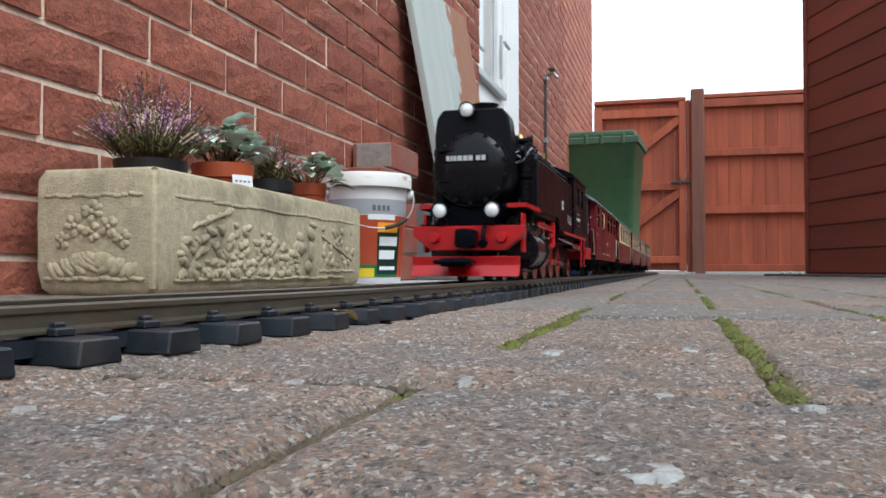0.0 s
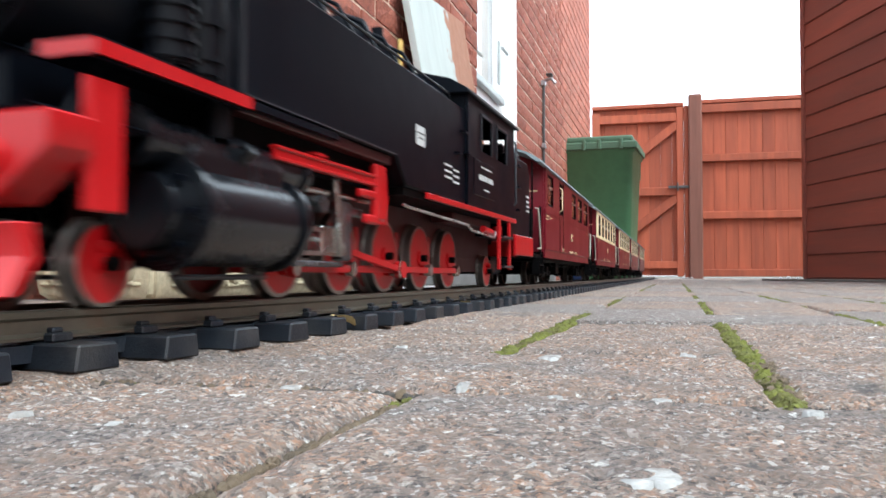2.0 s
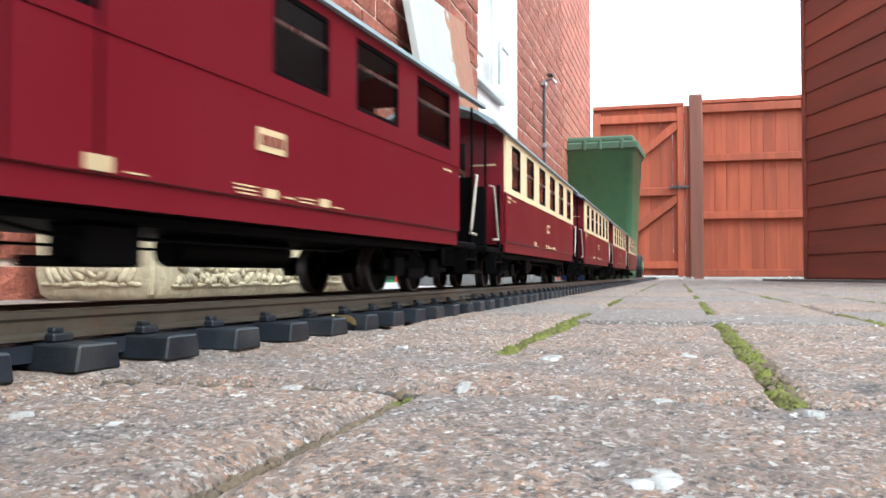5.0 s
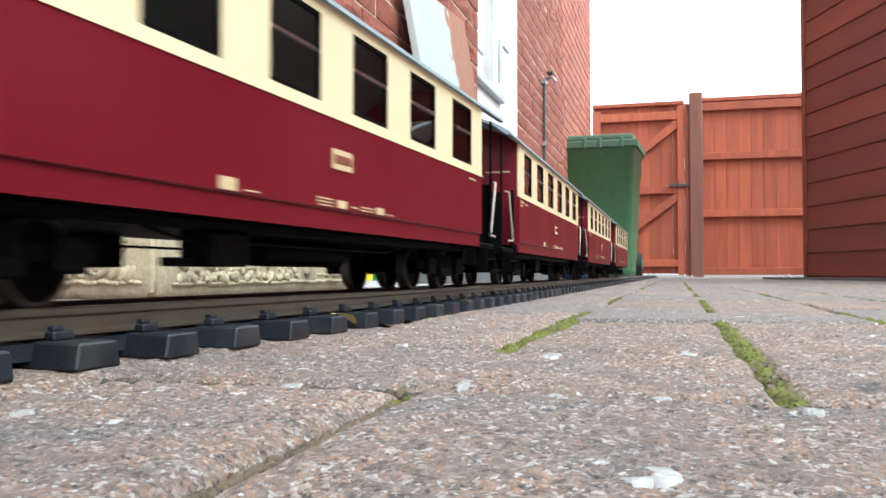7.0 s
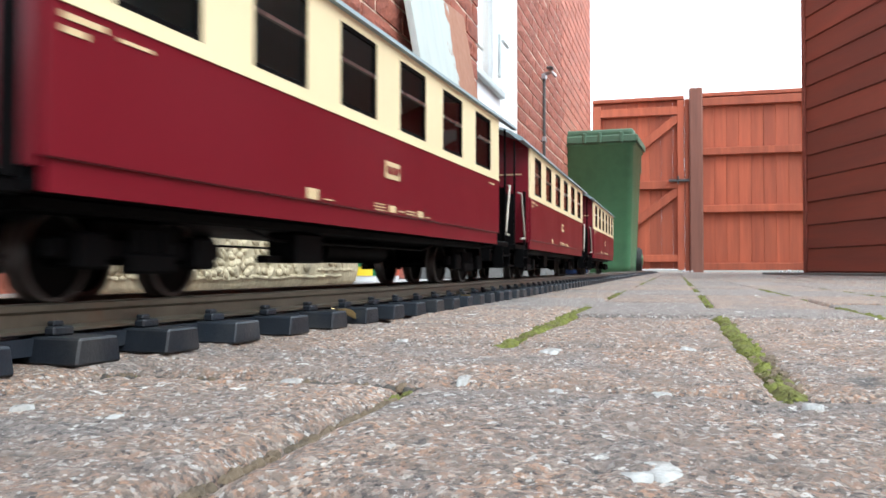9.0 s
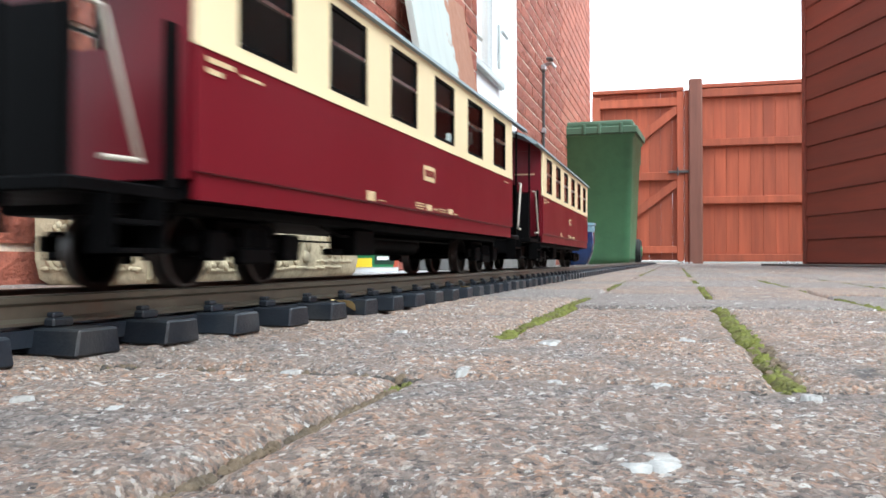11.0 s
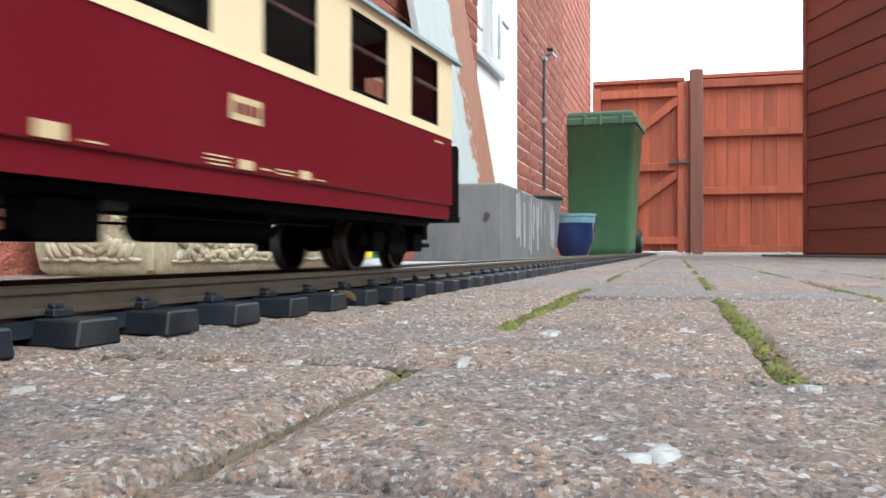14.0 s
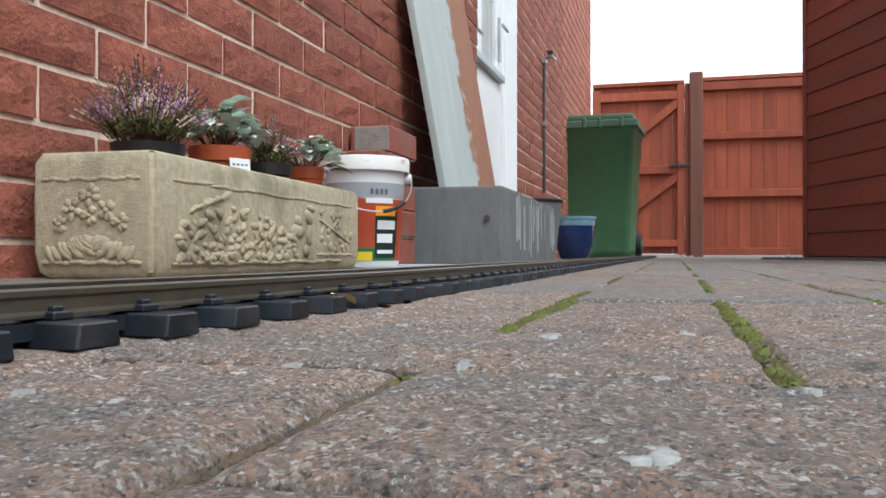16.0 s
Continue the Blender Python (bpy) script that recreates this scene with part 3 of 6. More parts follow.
# Leaning board
board_face = Vector((-0.637, 2.35, 0.2135))
zz = Vector((-0.082, -0.08, 0.564)).normalized()
xx = Vector((0.0, 1.0, 0.0))
xx = (xx - zz * xx.dot(zz)).normalized()
yy = zz.cross(xx)
panel = thing("leaning_board", "wide old board with flaking grey paint leaning against the wall", "board", bm=extrude([(0.0, 0.0), (0.735, -0.101), (0.735, 0.66), (0.0, 0.675)], 0.0, 0.022, "Y", bevel=0.002), material=M_PLANK)
panel.matrix_basis = Matrix.Translation(board_face) @ Matrix((xx, yy, zz)).transposed().to_4x4()


# Loose bricks piled between the wall and the blocks
def loose_brick(x, y, z, turn, material, label):
    return thing("loose_brick", label, "brick", "pile of loose bricks", at=pose(x, y, z, 0, 0, turn), bm=box(-0.1075, 0.1075, -0.051, 0.051, 0, 0.065, 0.003), material=material)


for k, (bx, by, turn) in enumerate(((-0.715, 2.02, 90), (-0.712, 2.01, 88.5), (-0.716, 2.03, 91), (-0.712, 1.96, 89), (-0.714, 2.03, 90))):
    pb = loose_brick(bx, by, 0.004 + 0.0680 * k, turn, M_PILE, "loose red brick stacked in a pile by the wall")
    part("mortar_cake", box(-0.104, 0.104, -0.048, 0.048, -0.0029, -0.0001), M_GREYEND, pb)
    if k == 4:
        part("mortar_face", box(-0.1105, -0.1074, -0.049, 0.040, 0.004, 0.062, 0.001), M_GREYEND, pb, "old grey mortar on the brick's end")


# Paint tub
def paint_tub():
    ob = thing("paint_tub", "white plastic paint tub with red label and stained lid", "tub", at=pose(-0.652, 1.715, 0.004, 0, 0, 6) @ Matrix.Diagonal((1, 1, 0.935, 1)))
    R = [(0.0, 0.076), (0.24, 0.092)]

    def rad(z):
        return 0.076 + (0.092 - 0.076) * z / 0.24

    def sleeve(z0, z1, a0, a1, off, bm=None):
        own = bmesh.new()
        n = 24
        lo = [[own.verts.new(((rad(z) + o) * math.cos(a), (rad(z) + o) * math.sin(a), z)) for a in np.linspace(radians(a0), radians(a1), n)] for o in (0.0002, off) for z in (z0, z1)]
        for p, q in ((2, 3), (0, 2), (3, 1)):
            for k in range(n - 1):
                own.faces.new((lo[p][k], lo[p][k + 1], lo[q][k + 1], lo[q][k]))
        for k in (0, n - 1):
            own.faces.new((lo[0][k], lo[1][k], lo[3][k], lo[2][k]))
        bmesh.ops.recalc_face_normals(own, faces=own.faces)
        smooth(own, 40)
        return merge(bm, own)
    part("body", lathe([(0.0, 0), (0.074, 0), (0.076, 0.004), (rad(0.235), 0.235), (0.0, 0.235)], 48), M_TUB, ob)
    part("lid", lathe([(0.0, 0.2352), (0.0965, 0.2352), (0.0975, 0.214), (0.0995, 0.214), (0.100, 0.240), (0.097, 0.246), (0.090, 0.247), (0.088, 0.243), (0.0, 0.243)], 48), M_LID, ob, "white lid with rusty drips")
    wrap = part("label_wrap", sleeve(0.012, 0.150, -200, 120, 0.0008), M_WRAP, ob, "orange-red picture label")
    part("grey_band", sleeve(0.152, 0.186, -140, 60, 0.0008), M_GREYLAB, wrap)
    part("white_flash", sleeve(0.140, 0.152, -72, -30, 0.0014), M_TAG, wrap)
    part("dark_panel", sleeve(0.018, 0.122, -58, -18, 0.0014), M_DKGREEN, wrap)
    part("green_swoosh", sleeve(0.012, 0.040, -95, -20, 0.0011), M_GREEN, wrap)
    part("orange_flash", sleeve(0.112, 0.134, -58, -24, 0.002), M_ORANGE, wrap)
    part("yellow_badge", sleeve(0.012, 0.032, -92, -62, 0.002), M_YELLOW, wrap)
    for z0, z1, a0, a1 in ((0.082, 0.102, -55, -24), (0.052, 0.072, -55, -28), (0.028, 0.036, -54, -26)):
        part("lettering_bar", sleeve(z0, z1, a0, a1, 0.0024), M_TAG, wrap)
    for a in (-66, -59, -52, -45):
        part("lettering_bar", sleeve(0.160, 0.172, a, a + 4.5, 0.0014), M_INK, wrap)
    ears = [(0.0985 * math.cos(radians(a)), 0.0985 * math.sin(radians(a)), 0.205) for a in (-140, 20)]
    mid = Vector((0.118 * math.cos(radians(-60)), 0.118 * math.sin(radians(-60)), 0.118))
    pts = []
    for k in range(21):
        q = k / 20
        a = radians(-140 + 160 * q)
        pts.append((0.104 * math.cos(a), 0.104 * math.sin(a), 0.205 - 0.085 * math.sin(math.pi * q) ** 0.9))
    hd = part("handle", tube(pts, 0.0015), M_WIRE, ob, "bent wire carrying handle")
    part("grip", tube(pts[11:16], 0.0045), M_POT, hd)
    for a in (-140, 20):
        part("handle_boss", rod((0.090 * math.cos(radians(a)), 0.090 * math.sin(radians(a)), 0.203), (0.1035 * math.cos(radians(a)), 0.1035 * math.sin(radians(a)), 0.203), 0.011), M_TUB, ob)
    return ob


paint_tub()
thing("paving_slab", "pale grey slab lying under the paint tub", "slab", bm=box(-0.76, -0.50, 1.57, 2.05, -0.004, 0.004, 0.001), material=M_STREAK)


# Carved trough with its pots
def trough():
    ob = thing("stone_trough", "weathered buff cast-stone trough with carved floral panels", "planter", at=pose(-0.576, 0.842, 0, 0, 0, 1.6))
    # local x into the wall is negative, local y along the wall
    L, D, H = 0.70, 0.165, 0.150
    bm = bmesh.new()
    outer = [(-D, 0), (0, 0), (0, L), (-D, L)]
    def ring(inset, z):
        return [bm.verts.new((x + (inset if x < -D / 2 else -inset), y + (inset if y < L / 2 else -inset), z)) for x, y in outer]
    rings = [ring(0.010, 0.0), ring(0.004, 0.006), ring(0.0, 0.03), ring(0.0, 0.138), ring(0.004, 0.147), ring(0.009, 0.150), ring(0.022, 0.150), ring(0.026, 0.145), ring(0.03, 0.10)]
    for a, b in zip(rings, rings[1:]):
        for k in range(4):
            bm.faces.new((a[k], a[(k + 1) % 4], b[(k + 1) % 4], b[k]))
    bm.faces.new(rings[0][::-1])
    bm.faces.new(rings[-1])
    bmesh.ops.recalc_face_normals(bm, faces=bm.faces)
    up = [e for e in bm.edges if abs(e.verts[0].co.z - e.verts[1].co.z) > 0.004 and max(v.co.z for v in e.verts) <= 0.1505]
    bmesh.ops.bevel(bm, geom=up, offset=0.007, segments=3, affect="EDGES")
    part("body", smooth(bm, 35), M_STONE, ob)
    part("soil", box(-D + 0.031, -0.031, 0.031, L - 0.031, 0.101, 0.118), M_SOIL, ob)

    def blob(out, u, v, su, sv, h, face, turn=0.0, petals=0):
        own = bmesh.new()
        bmesh.ops.create_icosphere(own, subdivisions=2, radius=1)
        ca, sa = math.cos(turn), math.sin(turn)
        for p in own.verts:
            a, b, c = p.co.x * su, p.co.y * sv, max(p.co.z, -0.3) * h
            a, b = a * ca - b * sa, a * sa + b * ca
            p.co = Vector((c - 0.0005, u + a, v + b)) if face == "side" else Vector((u + a, -c + 0.0005, v + b))
        bmesh.ops.recalc_face_normals(own, faces=own.faces)
        smooth(own, 80)
        return merge(out, own)

    def bars(face, u0, u1, v, h=0.003):
        own = None
        n = 14
        for k in range(n):
            a = u0 + (u1 - u0) * (k + 0.5) / n
            own = blob(own, a, v + 0.0012 * math.sin(k * 1.7), (u1 - u0) / n * 0.72, h, 0.0022, face, 0.05 * math.sin(k))
        return own
    r = random.Random(5)
    # long side: moulded lines, leaves, a bed of blossom, and a framed panel
    part("moulding", bars("side", 0.045, 0.655, 0.118), M_STONE, ob)
    part("moulding", bars("side", 0.045, 0.60, 0.017), M_STONE, ob)
    part("moulding", bars("end", -0.150, -0.018, 0.117), M_STONE, ob)
    part("moulding", bars("end", -0.150, -0.018, 0.019), M_STONE, ob)
    out = None
    for k in range(150):
        u = r.uniform(0.05, 0.40)
        v = 0.022 + r.random() ** 1.3 * (0.035 + 0.035 * math.sin(math.pi * min(1, (u - 0.02) / 0.36)))
        out = blob(out, u, v, r.uniform(0.006, 0.013), r.uniform(0.004, 0.007), r.uniform(0.003, 0.0065), "side", r.uniform(-1, 1))
    part("carved_blossom", out, M_STONE, ob, "carved bed of blossom in relief")
    out = None
    for k in range(16):
        out = blob(out, 0.085 + 0.0085 * (k % 8) + 0.03 * (k // 8), 0.085 + 0.0022 * (k % 8) + 0.008 * (k // 8), 0.010, 0.0033, 0.004, "side", 0.5 + r.uniform(-0.5, 0.5))
    part("carved_leaf_spray", out, M_STONE, ob)
    out = blob(None, 0.405, 0.066, 0.028, 0.013, 0.006, "side")
    for u, v, su, sv in ((0.405, 0.082, 0.014, 0.010), (0.45, 0.090, 0.018, 0.012), (0.45, 0.060, 0.011, 0.018), (0.44, 0.035, 0.014, 0.011), (0.46, 0.105, 0.016, 0.006)):
        out = blob(out, u, v, su, sv, 0.006, "side", r.uniform(-0.4, 0.4))
    part("carved_bell_flower", out, M_STONE, ob)
    out = None
    for k in range(12):
        out = blob(out, 0.505 + 0.012 * k, 0.086 - 0.0032 * k, 0.010, 0.0035, 0.0045, "side", -0.25)
    for k in range(40):
        u, v = r.uniform(0.495, 0.655), r.uniform(0.035, 0.106)
        if abs(v - (0.086 - 0.0032 * (u - 0.505) / 0.012)) > 0.007:
            out = blob(out, u, v, r.uniform(0.005, 0.011), r.uniform(0.004, 0.008), r.uniform(0.003, 0.005), "side", r.uniform(-1.5, 1.5))
    part("carved_panel", out, M_STONE, ob, kind="stuff")
    part("moulding", bars("side", 0.49, 0.66, 0.028), M_STONE, ob)
    # end face: flower spray over broad leaves
    out = None
    for cu, cv, rr in ((-0.085, 0.098, 0.012), (-0.062, 0.080, 0.011), (-0.108, 0.082, 0.012), (-0.085, 0.074, 0.010), (-0.045, 0.066, 0.010), (-0.125, 0.064, 0.009)):
        for j in range(6):
            a = j * math.pi / 3 + r.random()
            out = blob(out, cu + rr * 0.75 * math.cos(a), cv + rr * 0.75 * math.sin(a), rr * 0.55, rr * 0.42, 0.0042, "end", a)
        out = blob(out, cu, cv, rr * 0.35, rr * 0.35, 0.006, "end")
    part("carved_flower_spray", out, M_STONE, ob, "carved flower spray in relief")
    out = None
    for j in range(-4, 5):
        a = j * 0.16
        for q in (0.35, 0.65, 0.95):
            out = blob(out, -0.085 + 0.060 * q * math.sin(a * 1.9), 0.052 - 0.020 * q * abs(math.cos(a)) - 0.002 * abs(j), 0.012, 0.0055, 0.004, "end", a * 0.8 + (0.5 if j > 0 else -0.5))
    part("carved_leaf_fan", out, M_STONE, ob)
    return ob


trough()


def flower_pot(x, y, z, r0, h, material, label, name="flower_pot"):
    ob = thing(name, label, "plant pot", "pots in the trough", at=pose(x, y, z))
    part("pot", lathe([(0.0, 0), (r0 * 0.72, 0), (r0 * 0.93, h * 0.72), (r0, h * 0.74), (r0 * 1.04, h), (r0 * 0.95, h), (r0 * 0.9, h * 0.85), (0, h * 0.85)], 36), material, ob)
    part("soil", lathe([(0.0, h * 0.86), (r0 * 0.9, h * 0.86), (r0 * 0.85, h * 0.9), (0.0, h * 0.93)], 20), M_SOIL, ob)
    return ob


def add_leaf(bm, base, way, length, width, fold=0.25, lobes=0):
    """One thin curved leaf as a small folded blade."""
    way = way.normalized()
    side = way.cross(Vector((0, 0, 1)))
    side = side.normalized() if side.length > 1e-4 else Vector((1, 0, 0))
    up = side.cross(way)
    steps = 4
    rows = []
    for k in range(steps + 1):
        q = k / steps
        w = width * math.sin(math.pi * min(0.97, q * 0.9 + 0.08)) ** 0.8
        if lobes and k % 2:
            w *= 1.35
        c = base + way * length * q - Vector((0, 0, 1)) * length * 0.35 * q * q
        rows.append([bm.verts.new(c - side * w + up * w * fold), bm.verts.new(c), bm.verts.new(c + side * w + up * w * fold)])
    for a, b in zip(rows, rows[1:]):
        bm.faces.new((a[0], a[1], b[1], b[0]))
        bm.faces.new((a[1], a[2], b[2], b[1]))


def heather(pot_ob, h, spread, height, seed, n=170):
    r = random.Random(seed)
    stems, green, bloom, faded = bmesh.new(), bmesh.new(), bmesh.new(), bmesh.new()
    for k in range(n):
        a, q = r.uniform(0, 2 * math.pi), r.random() ** 0.6
        tip = Vector((spread * q * math.cos(a), spread * q * math.sin(a), h + height * (1 - 0.6 * q * q) * r.uniform(0.55, 1.05)))
        root = Vector((tip.x * 0.3, tip.y * 0.3, h * 0.9))
        d = tip - root
        tube([root, root + d * 0.5 + Vector((0, 0, 0.008)), tip], 0.00055, 3, stems)
        top = r.random()
        for j in range(22):
            s = 0.25 + 0.75 * j / 22
            p = root + d * s + Vector((0, 0, 0.008 * math.sin(math.pi * s)))
            b = r.uniform(0, 2 * math.pi)
            way = Vector((math.cos(b), math.sin(b), 0.7))
            if s > 0.55:
                target = bloom if (top < 0.48 and tip.z > h + height * 0.30) else faded if top < 0.82 else green
                ln = r.uniform(0.0025, 0.0045)
            else:
                target, ln = green, r.uniform(0.004, 0.0065)
            side = way.cross(d).normalized() * 0.0011
            e = p + way * ln
            v = [target.verts.new(p - side), target.verts.new(p + side), target.verts.new(e + side * 0.8), target.verts.new(e - side * 0.8)]
            target.faces.new(v)
    part("stem_tuft", stems, M_STEM, pot_ob)
    part("foliage", green, M_HEATH, pot_ob, kind="stuff")
    part("bloom_tuft", bloom, M_BLOOM, pot_ob, "small mauve heather flowers", kind="stuff")
    part("faded_tuft", faded, M_FADED, pot_ob, "faded pinkish brown flowers", kind="stuff")


def leafy(pot_ob, h, spread, height, seed, n, size):
    r = random.Random(seed)
    stems, silver, green = bmesh.new(), bmesh.new(), bmesh.new()
    for k in range(n):
        a, q = r.uniform(0, 2 * math.pi), r.random() ** 0.7
        tip = Vector((spread * 0.75 * q * math.cos(a), spread * 0.75 * q * math.sin(a), h + height * (1 - 0.45 * q) * r.uniform(0.35, 0.95)))
        root = Vector((tip.x * 0.2, tip.y * 0.2, h * 0.9))
        tube([root, (root + tip) / 2 + Vector((0, 0, 0.006)), tip], 0.0012, 4, stems)
        for j in range(4):
            b = a + r.uniform(-1.6, 1.6)
            add_leaf(silver if r.random() < 0.88 else green, tip + Vector((0, 0, -0.004 * j)), Vector((math.cos(b), math.sin(b), r.uniform(0.0, 1.0))), size * r.uniform(0.7, 1.2), size * 0.24, 0.3, 1)
    part("stem_tuft", stems, M_STEM, pot_ob)
    part("silver_foliage", smooth(silver, 70), M_SILVER, pot_ob, "felted silver-green leaves")
    part("green_foliage", smooth(green, 70), M_LEAF, pot_ob)


p1 = flower_pot(-0.655, 0.945, 0.106, 0.045, 0.064, M_POT, "black plastic pot of mauve heather standing in the trough")
heather(p1, 0.058, 0.096, 0.120, 11, 240)
p2 = flower_pot(-0.652, 1.118, 0.104, 0.044, 0.082, M_TERRA, "terracotta plastic pot with silvery leafy plant in the trough")
leafy(p2, 0.074, 0.075, 0.098, 12, 30, 0.040)
tag = part("plant_label", box(-0.017, 0.017, -0.001, 0.001, -0.006, 0.012, 0.0006, turn=pose(0.043, -0.018, 0.052, -8, 0, 62)), M_TAG, p2, "small white plant label")
for k in range(4):
    part("lettering_bar", box(-0.013 + k * 0.007, -0.009 + k * 0.007, -0.0014, -0.0011, 0.001, 0.004, turn=pose(0.043, -0.018, 0.052, -8, 0, 62)), M_INK, tag)
p3 = flower_pot(-0.655, 1.272, 0.104, 0.040, 0.074, M_POT, "black plastic pot of low heather standing in the trough")
heather(p3, 0.066, 0.062, 0.092, 13, 130)
p4 = flower_pot(-0.648, 1.412, 0.106, 0.032, 0.080, M_TERRA, "small terracotta pot with silver-leaved plant in the trough")
leafy(p4, 0.072, 0.075, 0.080, 14, 20, 0.040)

# Door in the house wall
door = thing("door_1", "white plastic back door with a glazed upper half", "door", kind="structure")
DX = WALL_X - 0.07
part("frame", merge(merge(box(DX - 0.06, DX + 0.012, DOOR_Y0, DOOR_Y0 + 0.065, 0.0, 2.06, 0.004), box(DX - 0.06, DX + 0.012, DOOR_Y1 - 0.065, DOOR_Y1, 0.0, 2.06, 0.004)), box(DX - 0.06, DX + 0.012, DOOR_Y0 + 0.0651, DOOR_Y1 - 0.0651, 2.0, 2.06, 0.004)), M_WHITE, door)
leaf = part("leaf", merge(merge(box(DX - 0.05, DX, DOOR_Y0 + 0.068, DOOR_Y1 - 0.068, 0.03, 0.90, 0.003), box(DX - 0.05, DX, DOOR_Y0 + 0.068, DOOR_Y0 + 0.17, 0.901, 1.99, 0.003)),
                          merge(box(DX - 0.05, DX, DOOR_Y1 - 0.17, DOOR_Y1 - 0.068, 0.901, 1.99, 0.003), box(DX - 0.05, DX, DOOR_Y0 + 0.171, DOOR_Y1 - 0.171, 1.89, 1.99, 0.003))), M_WHITE, door)
pane = part("pane", box(DX - 0.03, DX - 0.02, DOOR_Y0 + 0.17, DOOR_Y1 - 0.17, 0.90, 1.89), M_GLASS, leaf)
part("lower_panel", box(DX, DX + 0.006, DOOR_Y0 + 0.19, DOOR_Y1 - 0.19, 0.15, 0.80, 0.004), M_WHITE, leaf)
part("weather_bar", box(DX + 0.002, DX + 0.03, DOOR_Y0 + 0.10, DOOR_Y1 - 0.10, 0.875, 0.91, 0.004), M_DRIP, leaf, "grey weather bar")
hd = part("handle_plate", box(DX, DX + 0.01, DOOR_Y1 - 0.135, DOOR_Y1 - 0.105, 0.98, 1.20, 0.004), M_DRIP, leaf)
part("lever", rod((DX + 0.045, DOOR_Y1 - 0.24, 1.13), (DX + 0.045, DOOR_Y1 - 0.115, 1.13), 0.008), M_DRIP, hd)
thing("doorstep", "grey concrete step below the door", "step", kind="structure", bm=box(WALL_X - 0.12, WALL_X + 0.05, DOOR_Y0 + 0.01, DOOR_Y1 - 0.01, -0.006, 0.03, 0.004), material=M_STREAK)
wall_in = thing("wall_room", "plain pale room wall seen through the glazed door", "wall", kind="structure", bm=box(-2.3, -2.2, 2.2, 5.4, 0, 2.6), material=M_WHITE)

part("reveal", box(DX + 0.0125, WALL_X + 0.001, DOOR_Y1 - 0.008, DOOR_Y1 - 0.001, 0.03, 2.06), M_WHITE, door, "white plastic reveal lining")

# Outside tap with its pipe
tap = thing("outside_tap", "thin dark water pipe with a small tap on the wall", "tap")
part("pipe", tube([(WALL_X + 0.012, 5.06, 0.40), (WALL_X + 0.012, 5.05, 0.8), (WALL_X + 0.012, 5.06, 1.20)], 0.009), M_PIPE, tap)
for z in (0.80, 1.18):
    part("clip", box(WALL_X - 0.002, WALL_X + 0.024, 5.035, 5.085, z, z + 0.03, 0.003), M_WIRE, tap)
part("spout", tube([(WALL_X + 0.01, 5.06, 1.21), (WALL_X + 0.06, 5.05, 1.22), (WALL_X + 0.085, 5.05, 1.19)], 0.011), M_WIRE, tap)
part("tap_handle", box(WALL_X + 0.03, WALL_X + 0.07, 5.02, 5.08, 1.235, 1.25, 0.005), M_PIPE, tap)


# ---- track and train ----
TRACK_X, BEND_Y, BEND_R, RAIL_Z = -0.199, 0.65, 5.0, 0.0183
RIDE = 0.0021  # height of the vehicles' datum over the rail top
SPEED = 0.311


def along(s):
    """The track's centre line and its bend at distance s (the train runs towards smaller s): straight, a quarter bend, straight."""
    if s >= BEND_Y:
        return Vector((TRACK_X, s, 0)), 0.0
    a = (BEND_Y - s) / BEND_R
    extra = 0.0
    if a > math.pi / 2:
        extra = (a - math.pi / 2) * BEND_R
        a = math.pi / 2
    return Vector((TRACK_X - BEND_R * (1 - math.cos(a)) - extra, BEND_Y - BEND_R * math.sin(a), 0)), a


def riding(s, pivot):
    """The pose of a vehicle whose middle is at s and whose pivots lie that far before and behind; its local x points ahead."""
    a, b = along(s - pivot)[0], along(s + pivot)[0]
    mid = (a + b) / 2
    return pose(mid.x, mid.y, RAIL_Z + RIDE, 0, 0, math.degrees(math.atan2(a.y - b.y, a.x - b.x)))


STEPS = [k / 15 for k in range(241)]
LOCO_S, COACH_S, COACH_PITCH = 1.140, 1.871, 0.689
LOCO_PIVOT, COACH_PIVOT = 0.17, 0.20


# Track: rails, chairs and sleepers
def sweep(section, points):
    """One bar of a cross-section (sideways, up) along points with their bends."""
    bm = bmesh.new()
    rings = [[bm.verts.new(p + Vector((math.cos(a), -math.sin(a), 0)) * u + Vector((0, 0, w))) for u, w in section] for p, a in points]
    n = len(section)
    for r0, r1 in zip(rings, rings[1:]):
        for k in range(n):
            bm.faces.new((r0[k], r0[(k + 1) % n], r1[(k + 1) % n], r1[k]))
    bm.faces.new(rings[0])
    bm.faces.new(rings[-1][::-1])
    bmesh.ops.recalc_face_normals(bm, faces=bm.faces)
    return smooth(bm, 25)


SECTION = [(-0.0042, 0.0092), (0.0042, 0.0092), (0.0042, 0.0101), (0.0013, 0.0112), (0.0013, 0.0150), (0.0024, 0.0159), (0.0026, 0.0177), (0.0018, 0.0183), (-0.0018, 0.0183), (-0.0026, 0.0177), (-0.0024, 0.0159), (-0.0013, 0.0150), (-0.0013, 0.0112), (-0.0042, 0.0101)]
track = thing("model_railway_track", "brass-railed model railway track on dark plastic sleepers", "track")
